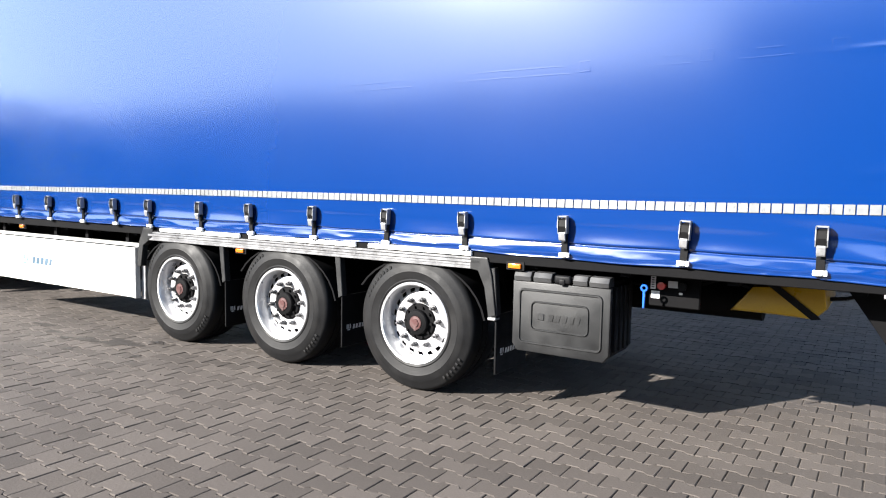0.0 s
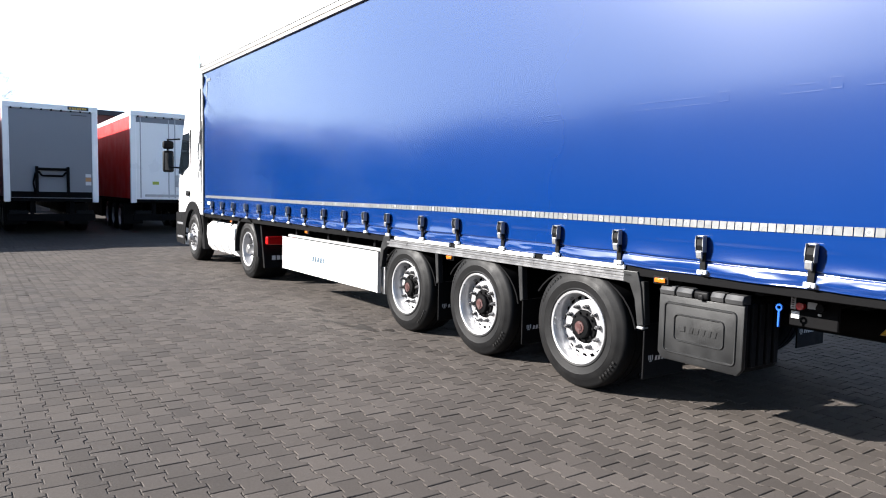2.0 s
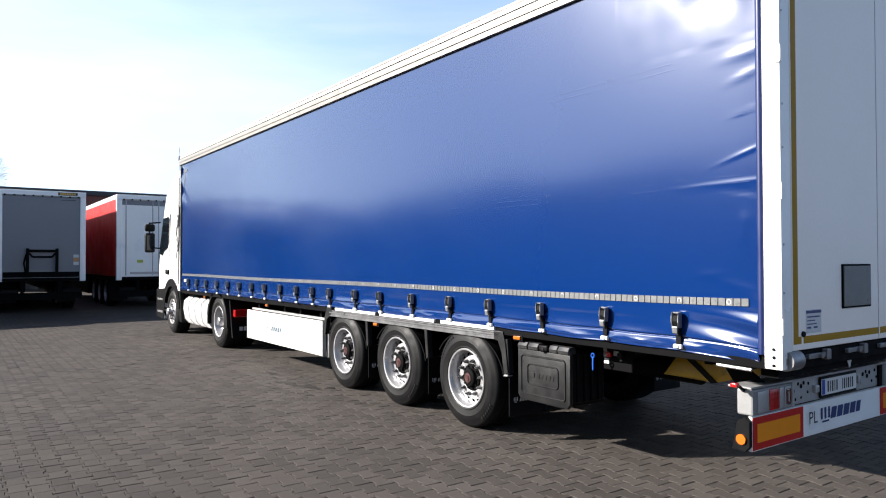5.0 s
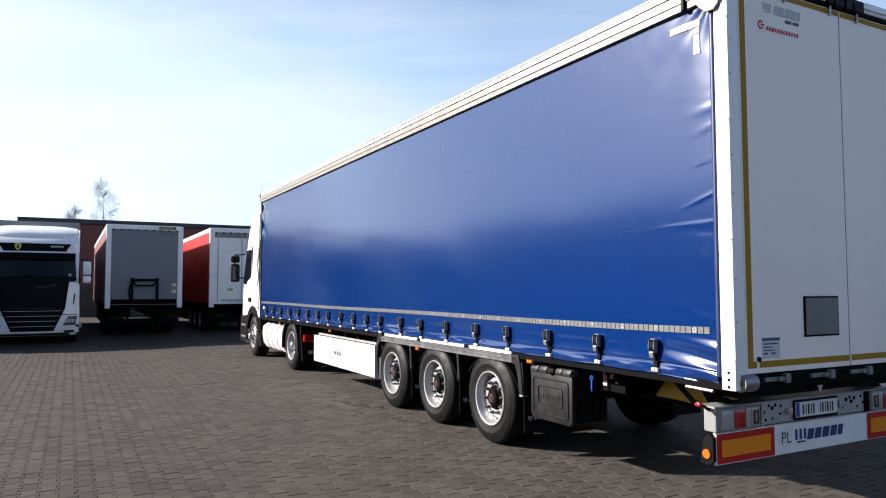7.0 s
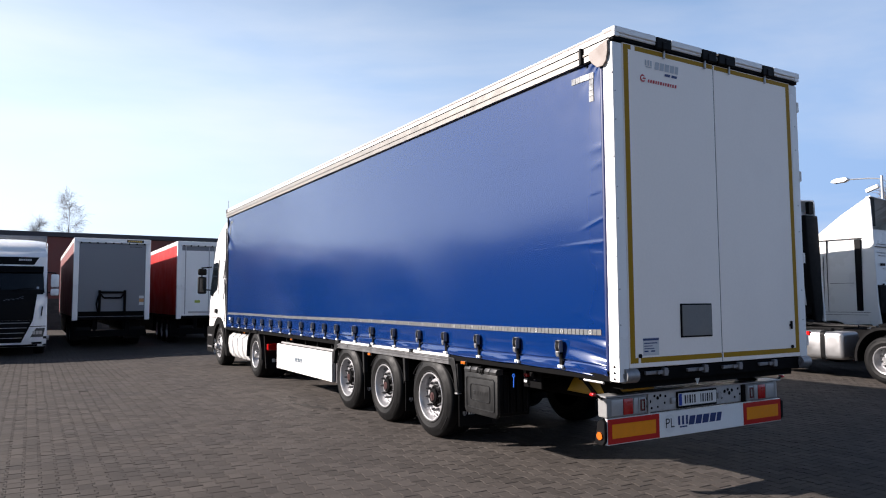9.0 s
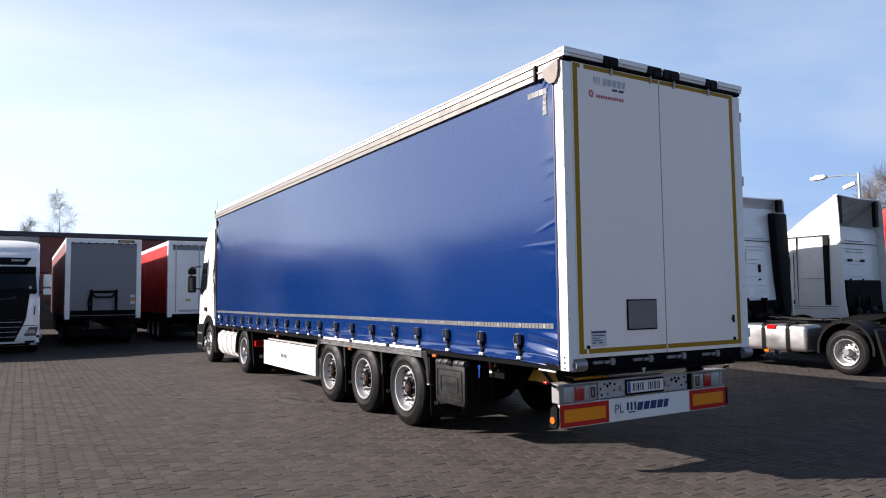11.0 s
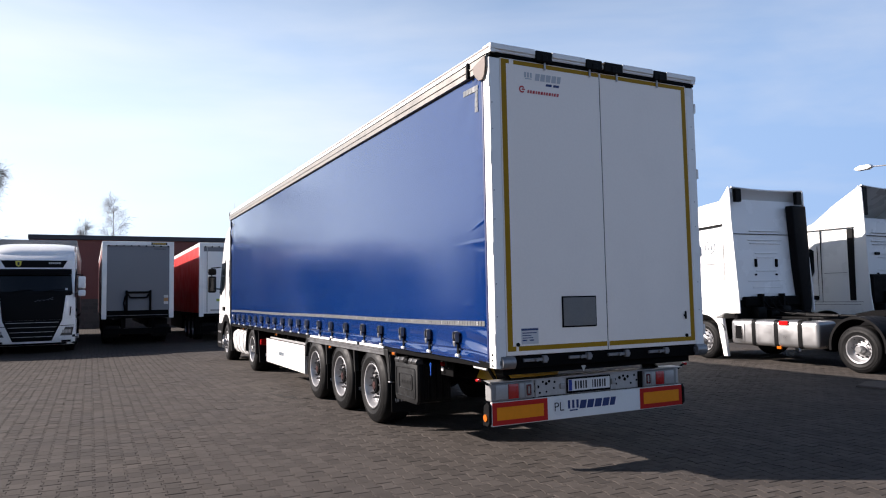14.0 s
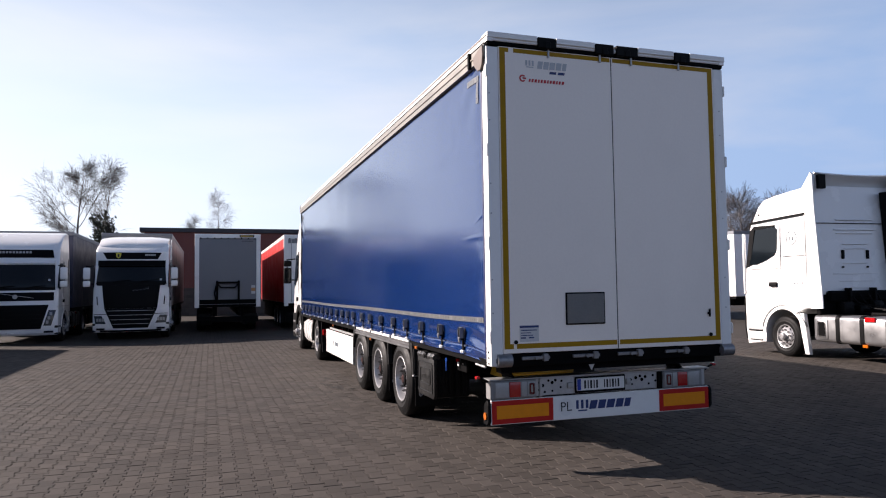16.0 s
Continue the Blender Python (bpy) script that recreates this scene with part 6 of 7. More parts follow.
for q in (-1, 1):
    s = Shape().prism([(0.10, 0.30), (0.02, 0.40), (0.04, 0.98), (0.86, 1.02), (0.80, 0.62), (0.74, 0.30)], 'y', q * 1.20, q * 1.258, 0.008)
    part("step_panel", s, BLACK_PLASTIC, main_cab, "black step panel ahead of the front wheel")
    for z in (0.42, 0.72):
        part("step_tread", Shape().box(0.16, 0.66, min(q * 1.21, q * 1.266), max(q * 1.21, q * 1.266), z, z + 0.05, 0.006), BUCKLE_GREY, main_cab)
# black strips stand in for the shade in the gap between cab and trailer
for y in (-1.262, 1.222):
    part("cab_gap_strip", Shape().box(2.20, 2.31, y, y + 0.04, 1.12, 3.66, 0.01), BLACK_PLASTIC, main_cab, "black strip standing in for the shaded gap behind the cab")
    part("fairing_seam", Shape().box(2.02, 2.032, y + 0.004, y + 0.03, 1.15, 3.55), GREY_PLASTIC, main_cab)
s = Shape().rod((0.75, -0.9, 3.1), (0.72, -0.9, 4.45), 0.006, 6)
part("aerial", s, GALV, main_cab)


# ---- parked trailers seen from behind ----
def parked_trailer(name, label, x, y, rear, side, frame_col, kind, length=13.6, z0=1.13, top=4.0, rot=0.0):
    """A parked box trailer whose rear stands at x, with its body running towards -x, centred on y."""
    t = thing(name, label, "trailer", pose(x, y, 0, 0, 0, rot), "parked trailers")
    h = 1.275
    for q in (-1, 1):
        s = Shape().box(-length, -0.10, min(q * (h - 0.03), q * h), max(q * (h - 0.03), q * h), z0 + 0.02, top - 0.14, 0.006)
        part("side_wall", s, side, t)
        s = Shape().box(-length, -0.05, min(q * (h - 0.05), q * (h + 0.012)), max(q * (h - 0.05), q * (h + 0.012)), top - 0.16, top, 0.01)
        part("roof_rail", s, frame_col, t)
        s = Shape().box(-0.16, 0.0, min(q * (h - 0.16), q * (h + 0.012)), max(q * (h - 0.16), q * (h + 0.012)), z0 - 0.12, top - 0.15, 0.02, 2)
        part("rear_post", s, frame_col, t, "rear corner post")
    s = Shape().box(-length, -0.02, -h + 0.02, h - 0.02, top - 0.04, top - 0.01)
    part("roof", s, PLASTIC_WHITE, t)
    s = Shape().box(-0.14, 0.01, -h - 0.012, h + 0.012, top - 0.17, top, 0.02, 2)
    part("rear_header", s, frame_col, t)
    s = Shape()
    for k in range(9):
        s.box(-0.01, 0.022, -1.08 + k * 0.265, -1.03 + k * 0.265, top - 0.20, top - 0.15, 0.004)
    pieces("header_rivet", s, BLACK_PLASTIC, t)
    s = Shape().box(-0.08, -0.03, -h + 0.15, h - 0.15, z0, top - 0.18, 0.006)
    door = part("rear_panel", s, rear, t)
    s = Shape().box(-length, -0.05, -h + 0.03, h - 0.03, z0 - 0.10, z0 + 0.02, 0.006)
    part("floor_frame", s, BLACK, t)
    s = Shape().box(-length + 0.5, -0.6, -0.55, -0.42, 0.65, z0).box(-length + 0.5, -0.6, 0.42, 0.55, 0.65, z0)
    part("chassis", s, BLACK, t)
    s = Shape().box(-0.25, -0.12, -1.2, 1.2, 0.42, 0.64, 0.01).box(-0.20, -0.14, -0.6, -0.5, 0.6, z0).box(-0.20, -0.14, 0.5, 0.6, 0.6, z0)
    part("rear_bumper", s, BLACK, t, "dark under-run bumper")
    # added black boxes fill the underside in place of the deep shade there
    for q in (-1, 1):
        s = Shape().box(-11.6, -6.2, min(q * 0.95, q * 1.24), max(q * 0.95, q * 1.24), 0.34, z0 - 0.10, 0.02)
        part("underbody_shade_filler", s, BLACK, t)
    for ax in (-2.4, -3.7, -5.0):
        for q in (-1, 1):
            put_wheel(t, KIT_TRAILER, (ax, q * 1.22, 0.49), q > 0)
    for q in (-0.9, 0.9):
        s = Shape().box(-1.75, -1.73, q - 0.3, q + 0.3, 0.25, 0.95)
        part("mud_flap", s, BLACK_PLASTIC, t)
        # black, not red: shade under the body is put into the lamp colour
        s = Shape().box(-0.14, -0.10, q - 0.25, q + 0.25, 0.64, 0.76, 0.01)
        part("tail_lamp", s, BLACK_PLASTIC, t, "tail lamp coloured black for the deep shade it sits in")
    if kind == "fork":
        s = Shape()
        s.box(0.0, 0.10, -0.42, 0.42, 1.98, 2.06, 0.01).box(0.0, 0.14, -0.46, -0.38, 1.24, 2.10, 0.01).box(0.0, 0.14, 0.38, 0.46, 1.24, 2.10, 0.01)
        s.tube([(0.06, -0.38, 1.95), (0.08, -0.28, 1.82), (0.08, 0.28, 1.82), (0.06, 0.38, 1.95)], 0.03, 8)
        s.tube([(0.06, -0.46, 1.9), (0.06, -0.52, 1.6), (0.06, -0.46, 1.25)], 0.025, 8)
        part("carrier_frame", s, BLACK, door, "black forklift carrier frame")
        s = Shape().box(-0.03, -0.024, 0.92, 1.08, 1.80, 1.90).box(-0.03, -0.024, 0.92, 1.08, 1.55, 1.66)
        pieces("sticker", s, PRINT_WHITE, door)
        s = Shape().box(-0.03, -0.022, 0.92, 1.08, 1.67, 1.79)
        pieces("sticker", s, mat("orange_blue_sticker", (0.45, 0.22, 0.08), 0.5), door)
        s = Shape().box(0.0, 0.013, 0.45, 1.03, top - 0.13, top - 0.03)
        sg = part("name_plate", s, PRINT_BLACK, t, "black plate with yellow bars")
        s = Shape()
        bars(s, (0.0145, 0.50, top - 0.11), (0, 1, 0), (0, 0, 1), (0.05,) * 7, 0.06, 0.02)
        pieces("plate_bars", s, mat("gold_print", (0.55, 0.35, 0.05), 0.4), sg)
        s = Shape()
        bars(s, (-0.027, 0.55, top - 0.30), (0, 1, 0), (0, 0, 1), (0.04,) * 8, 0.03, 0.015)
        pieces("printed_mark", s, PRINT_BLACK, door)
        s = Shape().box(-0.08, -0.028, -h + 0.18, h - 0.18, z0 + 0.02, z0 + 0.20)
        part("kick_strip", s, BLACK, door)
    else:
        s = Shape().box(-0.04, -0.026, -h + 0.16, h - 0.16, top - 0.36, top - 0.19)
        part("grey_band", s, GREY_PANEL, door, "grey band under the header")
        s = Shape()
        for q in (-0.98, -0.10, 0.10, 0.98):
            s.rod((-0.02, q, z0 + 0.05), (-0.02, q, top - 0.2), 0.018, 8)
        pieces("lock_rod", s, GALV, door)
        s = Shape().box(-0.03, -0.022, -0.62, -0.42, 1.62, 1.72)
        pieces("sticker", s, mat("green_yellow_sticker", (0.35, 0.42, 0.05), 0.5), door)
        s = Shape().box(-0.03, 0.0, -0.85, 0.9, 1.22, 1.30, 0.006).box(-0.03, 0.01, 0.1, 0.85, 1.55, 1.95, 0.03, 2)
        part("lock_gear", s, GALV, door)
    return t


parked_trailer("parked_trailer", "grey-backed parked trailer with black forklift carrier", -23.98, -1.70, GREY_PANEL, MAROON, WHITE, "fork")
parked_trailer("parked_trailer", "red-sided parked trailer with white rear doors", -23.9, 1.82, WHITE, RED_PAINT, WHITE, "doors")


def box_body(name, label, x, y, side, z0=1.13, top=4.0, length=13.6):
    """The semi-trailer behind a truck that faces the yard: front wall at x, body towards -x."""
    t = thing(name, label, "semi-trailer", pose(x, y, 0), "parked semi-trailers")
    h = 1.275
    s = Shape().box(-length, 0, -h, h, z0, top - 0.14, 0.01)
    part("body", s, side, t)
    s = Shape().box(-length, 0.02, -h - 0.012, h + 0.012, top - 0.15, top, 0.02)
    part("roof_edge", s, GREY_PANEL, t, "grey roof edge")
    s = Shape().box(-length, 0.0, -h, h, z0 - 0.12, z0, 0.01).box(-length + 0.4, -1.0, -0.5, 0.5, 0.7, z0)
    part("chassis", s, BLACK, t)
    # same added black fillers for the shade under this body
    for q in (-1, 1):
        s = Shape().box(-7.6, -4.0, min(q * 0.95, q * 1.24), max(q * 0.95, q * 1.24), 0.34, z0 - 0.12, 0.02)
        part("underbody_shade_filler", s, BLACK, t)
    for ax in (-8.6, -9.9, -11.2):
        for q in (-1, 1):
            put_wheel(t, KIT_TRAILER, (ax, q * 1.22, 0.49), q > 0)
    return t


t = thing("truck", "white truck with black bonnet panel parked facing the yard", "truck", pose(-21.15, -5.05, 0, 0, 0, 180), "trucks facing the yard")
tractor(t, TRUCK_WHITE, "lip", top=3.80, wheelbase=3.8)
box_body("semi_trailer", "grey semi-trailer behind a parked white truck", -24.0, -5.12, GREY_PANEL)
t = thing("truck", "white truck with black grille and dark windscreen, parked", "truck", pose(-20.60, -8.52, 0, 0, 0, 180), "trucks facing the yard")
tractor(t, TRUCK_WHITE, "smooth", top=3.85, wheelbase=3.8)
box_body("semi_trailer", "dark navy curtain semi-trailer behind a parked truck", -23.6, -8.58, NAVY_BOX)
box_body("semi_trailer", "dark navy curtain semi-trailer parked at the row's end", -8.0, -14.3, NAVY_BOX)

# ---- tractors on the other side ----
t = thing("tractor", "white tractor unit with roof deflector and aluminium tank", "truck", pose(-8.31, 11.47, 0, 0, 0, -3.0), "tractor units in a row")
mc = tractor(t, TRUCK_WHITE, "step", top=4.12, wheelbase=4.0, fw=1.35)
s = Shape()
for k in range(16):
    a0, a1 = 2 * math.pi * k / 16, 2 * math.pi * (k + 1) / 16
    s.quad(*[(1.62 + r * math.cos(a), -1.232, 2.72 + r * math.sin(a)) for r, a in ((0.17, a0), (0.17, a1), (0.14, a1), (0.14, a0))])
bars(s, (1.55, -1.236, 2.66), (1, 0, 0), (0, 0, 1), (0.05, 0.05), 0.10, 0.03)
part("side_decal", s, PRINT_GREY, mc, "round grey decal")
s = Shape().prism([(0.30, 3.125), (0.34, 3.185), (2.04, 3.245), (2.04, 3.195)], "y", -1.228, -1.17)
part("side_trim", s, BLACK_PLASTIC, mc, "black trim line under the roof")
for x0, x1, z0, z1 in ((1.34, 2.02, 2.30, 2.306), (1.36, 2.00, 1.575, 1.581), (0.16, 2.40, 1.47, 1.477)):
    part("panel_seam", Shape().box(x0, x1, -1.247, -1.20, z0, z1), GALV, mc)
s = Shape()
bars(s, (1.62, -1.25, 1.66), (1, 0, 0), (0, 0, 1), (0.10, 0.06, 0.06, 0.06), 0.05, 0.02)
pieces("printed_mark", s, PRINT_GREY, mc)
s = Shape().prism([(0.10, 0.34), (0.06, 0.62), (0.06, 1.30), (0.085, 1.30), (0.085, 0.62), (0.13, 0.34)], 'y', -1.262, -1.20)
part("bumper_gap", s, BLACK_PLASTIC, mc, "dark gap beside the bumper corner")
s = Shape().box(0.16, 0.64, -1.256, -1.20, 0.565, 0.59, 0.006).box(0.18, 0.62, -1.256, -1.20, 0.33, 0.35, 0.006)
pieces("step_edge", s, GALV, mc, "grey step edge")
s = Shape()
lip = arch(1.35, 0.46, 0.72, 20, 165, 18) + arch(1.35, 0.46, 0.712, 165, 20, 18)
s.prism(lip, 'y', -1.268, -1.20)
part("arch_line", s, GALV, mc, "wheel arch edge line", 40)
part("panel_seam", Shape().box(0.30, 1.25, -1.243, -1.19, 2.03, 2.035), GALV, mc)
part("marker_lamp", Shape().rod((0.60, -1.185, 3.34), (0.60, -1.215, 3.34), 0.022, 10), BLACK_PLASTIC, mc, "small dark roof marker", 40)
SILVER = mat("silver_grey_lacquer", (0.62, 0.62, 0.60), 0.3, var=0.03, scale=1.5, coat=0.4)
t = thing("tractor", "silver-white tractor unit with high roof deflector", "truck", pose(-7.82, 15.12, 0, 0, 0, 3.0), "tractor units in a row")
mn = tractor(t, SILVER, "fin", top=4.28, wheelbase=3.75, fw=1.38)
for x0, x1, z0, z1 in ((0.5, 2.30, 3.20, 3.21), (0.2, 2.34, 1.30, 1.31), (1.28, 1.288, 1.31, 3.2), (1.35, 1.95, 2.05, 2.058)):
    part("panel_seam", Shape().box(x0, x1, -1.248, -1.19, z0, z1), GREY_PLASTIC, mn)
s = Shape().box(2.00, 2.16, -1.250, -1.19, 1.34, 3.17, 0.01)
part("side_slot", s, BLACK_PLASTIC, mn, "black vertical side slot")
t = thing("tractor", "red tractor unit parked beside the white ones", "truck", pose(-8.2, 18.6, 0, 0, 0, 4.0), "tractor units in a row")
tractor(t, RED_TRUCK, "fin", top=4.25, wheelbase=3.75, fw=1.38)

# ---- pole with distribution cabinet ----
t = thing("utility_pole", "twin-flange concrete pole with white conduits", "utility pole", pose(-0.96, 8.86, 0, 0, 0, 12))
s = Shape()
for a, b in ((-0.16, -0.07), (0.07, 0.16)):
    s.prism([(a, 0.0), (b, 0.0), (b * 0.75, 10.5), (a * 0.75, 10.5)], 'y', -0.11, 0.11, 0.01)
for k in range(14):
    z = 0.4 + k * 0.72
    s.box(-0.08, 0.08, -0.09, 0.09, z, z + 0.26, 0.01)
part("shaft", s, CONCRETE, t)
for x, y in ((-0.20, -0.09), (-0.02, -0.15)):
    s = Shape().rod((x, y, 2.0), (x * 0.75, y * 0.9, 10.4), 0.025, 10)
    part("conduit", s, CONDUIT, t, "white cable conduit", 40)
for z in (3.1, 4.25, 5.4, 6.6, 7.8):
    s = Shape().box(-0.21, 0.18, -0.155, -0.125, z, z + 0.03, 0.004).box(-0.21, 0.18, 0.11, 0.125, z, z + 0.03, 0.004)
    part("clamp", s, GALV, t)
t = thing("cabinet", "light grey electric cabinet mounted on the pole", "electric box", pose(-0.96, 8.86, 0, 0, 0, 12))
s = Shape().box(-0.24, 0.36, -0.42, -0.14, 0.85, 2.06, 0.012, 2)
part("body", s, CABINET, t)
for z0, z1 in ((0.87, 1.43), (1.46, 2.04)):
    s = Shape().box(-0.225, 0.345, -0.436, -0.42, z0, z1, 0.006)
    dd = part("door", s, CABINET, t, "cabinet door")
    s = Shape()
    for k in range(5):
        s.box(-0.06 + 0.075 * k, -0.045 + 0.075 * k, -0.442, -0.435, z0 + 0.06, z1 - 0.06)
    part("rib", s, CABINET, dd)
    s = Shape().box(-0.19, -0.145, -0.452, -0.434, z0 + 0.22, z0 + 0.36, 0.006)
    part("handle", s, BLACK_PLASTIC, dd)
s = Shape().box(-0.02, 0.06, -0.446, -0.436, 1.90, 1.99, 0.003)
part("warning_sign", s, mat("yellow_sign", (0.6, 0.55, 0.3), 0.5), t)
s = Shape().prism([(-1.1, -0.55), (0.2, -0.75), (2.6, -0.6), (2.6, 0.9), (-0.6, 0.8), (-1.2, 0.1)], 'z', -0.02, 0.035, 0.02)
isl = solid("soil_bed", s, SOIL, "dark bare soil bed round the pole", "soil bed", kind="structure")
isl.matrix_world = pose(-0.96, 8.86, 0, 0, 0, 12)

# ---- street lamp with camera, far behind ----
t = thing("street_lamp", "tall grey street lamp with white lamp head", "street lamp", pose(-13.2, 30.1, 0.38))
s = Shape().rod((0, 0, -0.4), (0, 0, 7.05), 0.09, 12, 0.06)
part("pole", s, GALV, t, "", 40)
s = Shape().tube([(0, 0, 6.9), (-0.5, -0.15, 6.98), (-1.3, -0.4, 7.02)], 0.03, 8)
part("arm", s, GALV, t, "", 40)
s = Shape()
s.prism([(-2.1, 6.97), (-1.95, 6.90), (-1.45, 6.90), (-1.25, 7.0), (-1.35, 7.12), (-1.8, 7.14), (-2.05, 7.06)], 'y', -0.62, -0.32, 0.05, 2)
part("lamp_head", s, PLASTIC_WHITE, t, "white lamp head", 40)
s = Shape().box(-0.75, -0.15, -0.10, 0.10, 6.45, 6.62, 0.02, 2, Matrix.Translation((-0.3, 0, 6.53)) @ Matrix.Rotation(radians(-18), 4, 'Y') @ Matrix.Translation((0.3, 0, -6.53)))
part("security_camera", s, PLASTIC_WHITE, t, "white security camera", 40)

# ---- unseen plain wall added to darken the curtain's reflections; closes the yard behind the camera ----
s = Shape().prism([(-46.0, 0.0), (46.0, 0.0), (46.0, 8.0), (-6.0, 8.0), (-6.0, 6.0), (-46.0, 6.0)], "y", -24.6, -24.0)
solid("wall_south", s, WALL_SHADED, "plain dark wall closing the yard, added out of view to darken the curtain's reflections", "building wall", kind="structure")

# ---- building behind the trailers ----
s = Shape().box(-47.0, -46.3, -6.7, 34.0, 1.9, 6.0)
bw = solid("wall_back", s, WALL_RED, "red-brown clad hall wall behind the parked trailers", "building wall", kind="structure")
s = Shape()
for k in range(135):
    y = -6.6 + k * 0.3
    s.box(-46.3, -46.26, y, y + 0.10, 1.95, 5.8)
part("cladding_rib", s, WALL_RED, bw)
s = Shape().box(-47.3, -46.1, -7.0, 34.2, 5.82, 6.12, 0.02)
part("roof_edge", s, ROOF_DARK, bw, "dark roof edge")
s = Shape().box(-60.0, -47.0, -6.7, 34.0, 0, 5.9)
part("hall_body", s, WALL_RED, bw)
rng = random.Random(4)
s = Shape()
for r in range(8):
    z = r * 0.24
    y = -6.7 + (r % 2) * 0.25
    while y < 33.5:
        w = 0.46
        d = rng.uniform(0, 0.03)
        s.box(-46.3, -46.22 + d, y, y + w, z + 0.01, z + 0.225)
        y += 0.5
part("masonry", s, WALL_DARK, bw, "dark stacked masonry base")
s = Shape().box(-46.6, -46.25, -6.7, 34.0, 0.0, 1.9)
part("wall_base", s, WALL_DARK, bw)


# ---- bare trees ----
def bare_tree(name, label, x, y, height, width, seed, bark, rise=1.0, droop=0.0, base_r=0.15, start=0.30, dense=3, fork=False):
    """A leafless tree: a leader with ascending limbs, each carrying branches and fine twigs."""
    rg = random.Random(seed)
    t = thing(name, label, "tree", pose(x, y, 0), "bare trees")
    wood, fine = ([], []), ([], [])

    def limb(a, b, ra, rb, to, k):
        vs, fs = to
        d = (b - a).normalized()
        u = d.orthogonal().normalized()
        w = d.cross(u)
        i0 = len(vs)
        for p, r in ((a, ra), (b, rb)):
            for j in range(k):
                an = 2 * math.pi * j / k
                vs.append(tuple(p + (u * math.cos(an) + w * math.sin(an)) * r))
        for j in range(k):
            fs.append((i0 + j, i0 + (j + 1) % k, i0 + k + (j + 1) % k, i0 + k + j))

    def shoot(p, d, length, r, lev):
        segs = (8, 5, 4)[lev - 1]
        for i in range(segs):
            bend = 0.03 if lev < 3 else -droop
            d = (d + Vector((rg.uniform(-1, 1), rg.uniform(-1, 1), rg.uniform(-0.7, 0.7))) * 0.15 + Vector((0, 0, bend))).normalized()
            q = p + d * length / segs
            r2 = r * (0.86 if lev < 3 else 0.8)
            limb(p, q, max(r, 0.006), max(r2, 0.005), wood if lev < 2 else fine, 5 if lev < 2 else 3)
            p, r = q, r2
            if lev < 3 and i > 0:
                for _ in range(2 if lev == 1 else dense):
                    u = d.orthogonal().normalized()
                    an = rg.uniform(0, 2 * math.pi)
                    side = u * math.cos(an) + d.cross(u) * math.sin(an)
                    nd = (d + side * rg.uniform(0.45, 0.9)).normalized()
                    if lev == 1:
                        shoot(p, nd, max(0.6, length * rg.uniform(0.25, 0.42)), r * 0.55, 2)
                    else:
                        shoot(p, nd, rg.uniform(0.35, 0.85), r * 0.6, 3)

    def leader(p, d, length, r, low):
        n = 13
        for i in range(n):
            d = (d + Vector((rg.uniform(-1, 1), rg.uniform(-1, 1), 0)) * 0.06 + Vector((0, 0, 0.05))).normalized()
            q = p + d * length / n
            r2 = r * (0.90 if i < n * 0.6 else 0.80)
            limb(p, q, r, max(r2, 0.008), wood, 8)
            p, r = q, r2
            f = (i + 1) / n
            if f > low:
                g = (f - low) / (1 - low)
                reach = width * (0.45 + 0.55 * min(1.0, g * 2.2)) * (1.0 - 0.72 * g ** 2.5)
                for _ in range(2):
                    an = rg.uniform(0, 2 * math.pi)
                    k = rise * rg.uniform(0.8, 1.3)
                    shoot(p, Vector((math.cos(an), math.sin(an), k)).normalized(), reach * rg.uniform(0.7, 1.15) * math.hypot(1, k) * (0.9 if g < 0.8 else 0.5), max(0.012, r * 0.5), 1)

    if fork:
        limb(Vector((0, 0, -0.05)), Vector((0, 0, height * start)), base_r, base_r * 0.85, wood, 9)
        for k in range(4):
            an = k * 1.57 + rg.uniform(-0.4, 0.4)
            leader(Vector((0, 0, height * start)), Vector((math.cos(an), math.sin(an), 1.3)).normalized(), height * (1 - start) * rg.uniform(0.95, 1.1), base_r * 0.6, 0.15)
    else:
        leader(Vector((0, 0, -0.05)), Vector((0, 0, 1)), height, base_r, start)
    for nm, (vs, fs) in (("trunk", wood), ("crown", fine)):
        me = bpy.data.meshes.new(nm)
        me.from_pydata(vs, [], fs)
        me.materials.append(bark)
        share(nm, me, t, Matrix.Identity(4))
    return t


bare_tree("birch_tree", "bare birch with many ascending limbs behind the trucks", -58.0, -12.9, 11.4, 4.2, 3, BARK_BIRCH, 0.9, 0.05, 0.18, 0.26, 4)
bare_tree("birch_tree", "slimmer bare birch with drooping twigs behind the trucks", -60.0, -11.4, 12.0, 2.0, 8, BARK_BIRCH, 0.9, 0.26, 0.14, 0.3, 2)
bare_tree("birch_tree", "slender bare birch with drooping twigs behind the hall", -66.0, -2.2, 10.6, 1.55, 5, BARK_BIRCH, 0.8, 0.22, 0.12, 0.40, 1)
bare_tree("birch_tree", "small bare birch top behind the hall", -66.0, -4.6, 8.2, 0.8, 6, BARK_BIRCH, 1.2, 0.10, 0.08, 0.4, 1)
bare_tree("bare_tree", "bare dark deciduous tree behind the tractors", -14.2, 36.4, 7.8, 1.3, 12, BARK, 0.7, 0.0, 0.20, 0.34, 1, True)
bare_tree("bare_tree", "bare spreading tree behind the parked tractor", -26.8, 27.6, 6.6, 1.1, 15, BARK, 0.7, 0.0, 0.17, 0.36, 1, True)
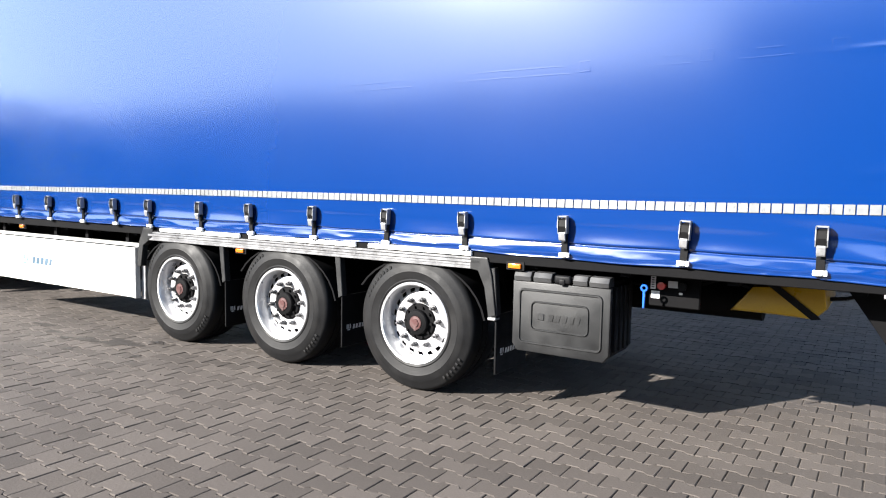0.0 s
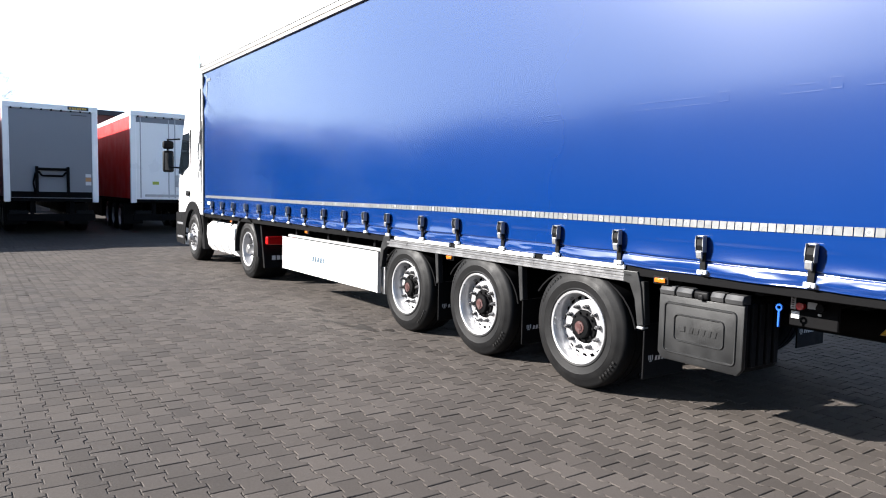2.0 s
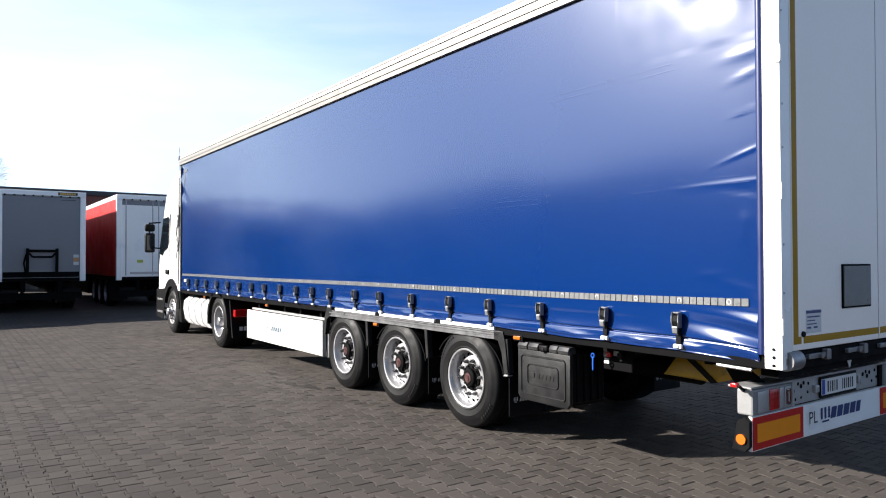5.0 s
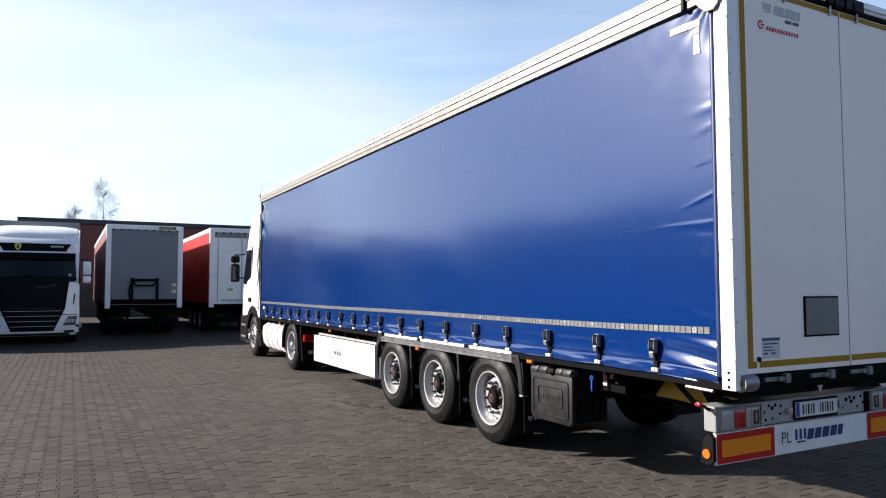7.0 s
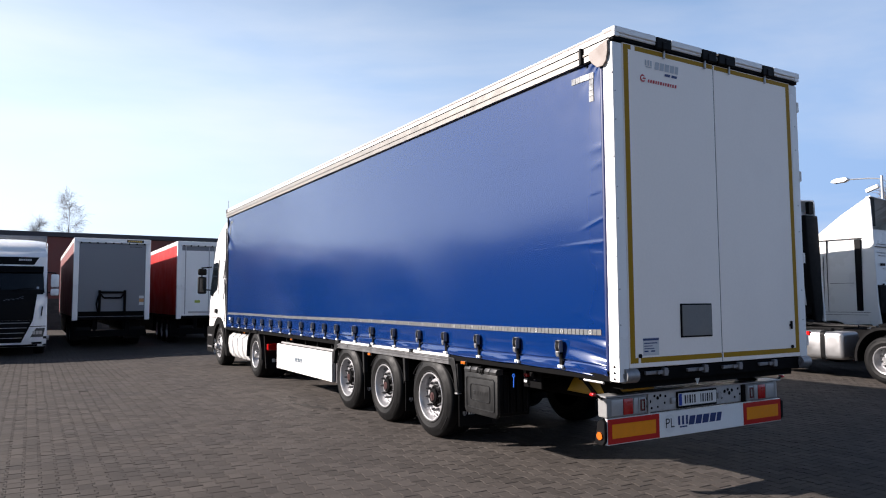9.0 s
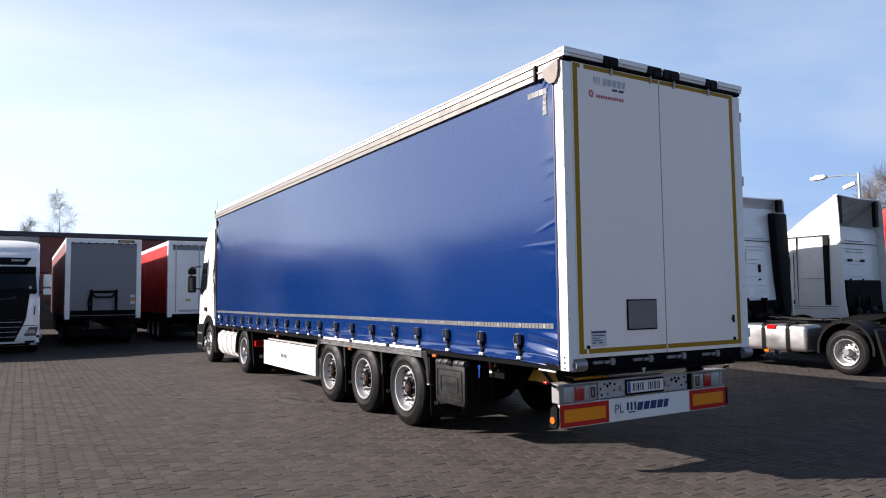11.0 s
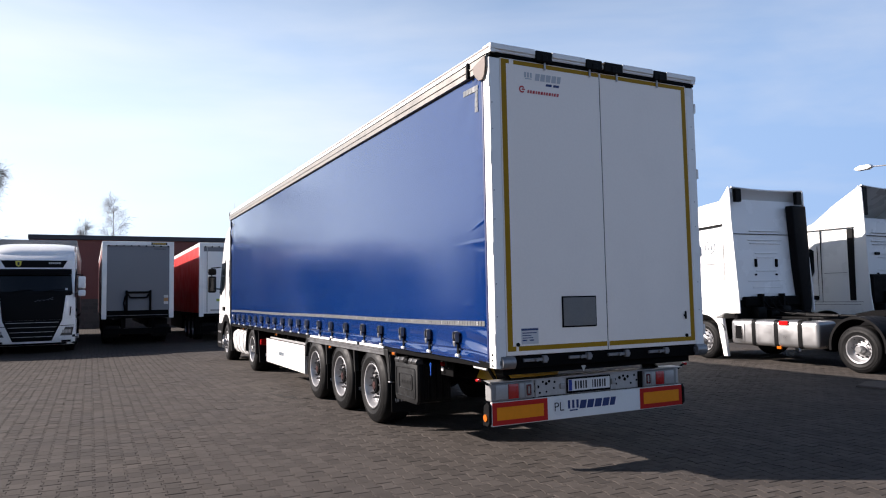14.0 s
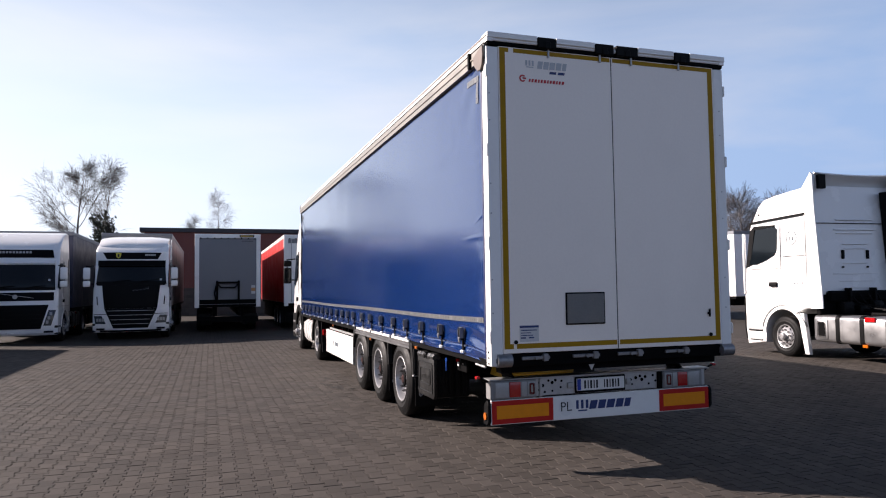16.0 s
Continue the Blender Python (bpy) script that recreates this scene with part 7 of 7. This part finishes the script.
bare_tree("bare_tree", "tall bare tree with long side branches", -4.0, 23.2, 13.0, 4.2, 21, BARK, 0.25, 0.0, 0.22, 0.25, 1)
# evergreen shrub between the birches
rng = random.Random(9)
s = Shape()
vs, fs = [], []
for k in range(900):
    a, r, z = rng.uniform(0, 6.28), rng.random() ** 0.5, rng.random()
    lump = 0.8 + 0.5 * noise.noise((math.cos(a) * 2, math.sin(a) * 2, z * 3))
    p = Vector((math.cos(a) * r * 1.05 * lump, math.sin(a) * r * 1.05 * lump, 5.0 + z * 3.0 * lump))
    for _ in range(3):
        d = Vector((rng.uniform(-1, 1), rng.uniform(-1, 1), rng.uniform(-1, 1))) * 0.20
        e = Vector((rng.uniform(-1, 1), rng.uniform(-1, 1), rng.uniform(-1, 1))) * 0.10
        i = len(vs)
        vs += [tuple(p - d), tuple(p + e), tuple(p + d)]
        fs.append((i, i + 1, i + 2))
me = bpy.data.meshes.new("crown")
me.from_pydata(vs, [], fs)
me.materials.append(EVERGREEN)
t = thing("pine_tree", "dark evergreen crown among the birches", "tree", pose(-57.0, -10.6, 0))
share("crown", me, t, Matrix.Identity(4))
part("trunk", Shape().rod((0, 0, 0), (0, 0, 6.5), 0.14, 8, 0.06), BARK, t)

box_body("semi_trailer", "white semi-trailer parked beyond the tractors", -19.0, 20.6, TRUCK_WHITE)

# ---- ground ----
s = Shape()
s.quad((-400, -400, -0.0055), (400, -400, -0.0055), (400, 400, -0.0055), (-400, 400, -0.0055))
ground = solid("ground", s, GROUND, "grey-brown concrete block paving of a truck yard", "pavement", kind="structure")
for x, y, a, b, sd in ((-6.25, -0.32, 0.22, 0.10, 1), (-6.62, -0.42, 0.12, 0.06, 2), (-6.85, -0.50, 0.07, 0.04, 5), (-6.0, -0.12, 0.08, 0.04, 3), (-7.2, -0.42, 0.10, 0.04, 7), (-6.4, -0.72, 0.05, 0.03, 8), (-7.6, -0.30, 0.16, 0.05, 11), (-5.7, -0.55, 0.05, 0.03, 13)):
    rg = random.Random(sd)
    s = Shape()
    ctr = s.bm.verts.new((x, y, 0.0035))
    ring = []
    for k in range(28):
        an = 2 * math.pi * k / 28
        r = 1 + 0.30 * math.sin(an * 3 + sd) + 0.18 * rg.uniform(-1, 1)
        ring.append(s.bm.verts.new((x + a * r * math.cos(an), y + b * r * math.sin(an), 0.0035)))
    for i in range(28):
        s.bm.faces.new((ctr, ring[i], ring[(i + 1) % 28]))
    part("stain", s, OIL, ground, "dark oil stain")


# ---- block paving: bone-shaped stones in columns along x ----
def stone_outline():
    l, w, n = 0.0972, 0.0800, 0.0556
    pts = [(-l, -w), (-l + 0.040, -w), (-l + 0.062, -n), (l - 0.062, -n), (l - 0.040, -w), (l, -w)]
    return pts + [(x, -y) for x, y in reversed(pts)]


OUT = stone_outline()
CH = 0.004


def stone_rings():
    inner = [(x * (1 - CH / 0.0975), y * (1 - CH / 0.07)) for x, y in OUT]
    low = [(x, y, -0.010) for x, y in OUT]
    rim = [(x, y, -0.0025) for x, y in OUT]
    topr = [(x, y, 0.0) for x, y in inner]
    return low, rim, topr


LOW, RIM_, TOPR = stone_rings()
K = len(OUT)
SV = LOW + RIM_ + TOPR
SF = [(a * K + i, a * K + (i + 1) % K, (a + 1) * K + (i + 1) % K, (a + 1) * K + i) for a in range(2) for i in range(K)]
SF += [(2 * K, 2 * K + 1, 2 * K + 10, 2 * K + 11), (2 * K + 1, 2 * K + 2, 2 * K + 9, 2 * K + 10), (2 * K + 2, 2 * K + 3, 2 * K + 8, 2 * K + 9), (2 * K + 3, 2 * K + 4, 2 * K + 7, 2 * K + 8), (2 * K + 4, 2 * K + 5, 2 * K + 6, 2 * K + 7)]
stone_meshes = []
for v in range(5):
    rg = random.Random(40 + v)
    me = bpy.data.meshes.new("paving_stone")
    tx, ty = rg.uniform(-0.012, 0.012), rg.uniform(-0.014, 0.014)
    me.from_pydata([(x, y, z + (x * tx + y * ty if z > -0.009 else 0)) for x, y, z in SV], [], SF)
    me.materials.append(STONE)
    stone_meshes.append(me)
rg = random.Random(77)
base_v = np.array(SV)
base_f = np.array([f for f in SF])
places = []
near = []
for c in range(-64, 97):
    y = c * 0.140
    far = y > 6.5
    off = 0.1 if c % 2 else 0.0
    for r in range(-100, 46):
        x = r * 0.2 + off
        if x < -19.5 or (far and x < -12):
            continue
        p = (x + rg.uniform(-0.0012, 0.0012), y + rg.uniform(-0.001, 0.001), rg.uniform(-0.0016, 0.0016), rg.uniform(-0.008, 0.008), rg.uniform(-0.012, 0.012), rg.uniform(-0.014, 0.014))
        if -3.05 < x < -0.45 and -2.25 < y < -0.60 and len(near) < 300:
            near.append(p)
        else:
            places.append(p)
for n, p in enumerate(near):
    share("paving_stone", stone_meshes[n % 5], ground, Matrix.Translation((p[0], p[1], p[2])) @ Matrix.Rotation(p[3], 4, 'Z'))
P = np.array(places)
nv = len(SV)
ca, sa = np.cos(P[:, 3])[:, None], np.sin(P[:, 3])[:, None]
bx, by, bz = base_v[:, 0][None], base_v[:, 1][None], base_v[:, 2][None]
vx = P[:, 0][:, None] + bx * ca - by * sa
vy = P[:, 1][:, None] + bx * sa + by * ca
vz = P[:, 2][:, None] + bz + np.where(bz > -0.009, bx * P[:, 4][:, None] + by * P[:, 5][:, None], 0)
V = np.stack([vx, vy, vz], axis=2).reshape(-1, 3)
F = (base_f[None] + (np.arange(len(P)) * nv)[:, None, None]).reshape(-1, 4)
me = bpy.data.meshes.new("paving_field")
me.vertices.add(len(V))
me.vertices.foreach_set("co", V.ravel())
me.loops.add(F.size)
me.loops.foreach_set("vertex_index", F.ravel().astype(np.int32))
me.polygons.add(len(F))
me.polygons.foreach_set("loop_start", np.arange(0, F.size, 4, dtype=np.int32))
me.polygons.foreach_set("use_smooth", np.zeros(len(F), dtype=bool))
me.update(calc_edges=True)
me.validate()
me.materials.append(STONE_FIELD)
field = new("paving_field", me)
field.parent = ground
tagged(field, "interlocking grey-brown paving stones with dark joints", kind="stuff")
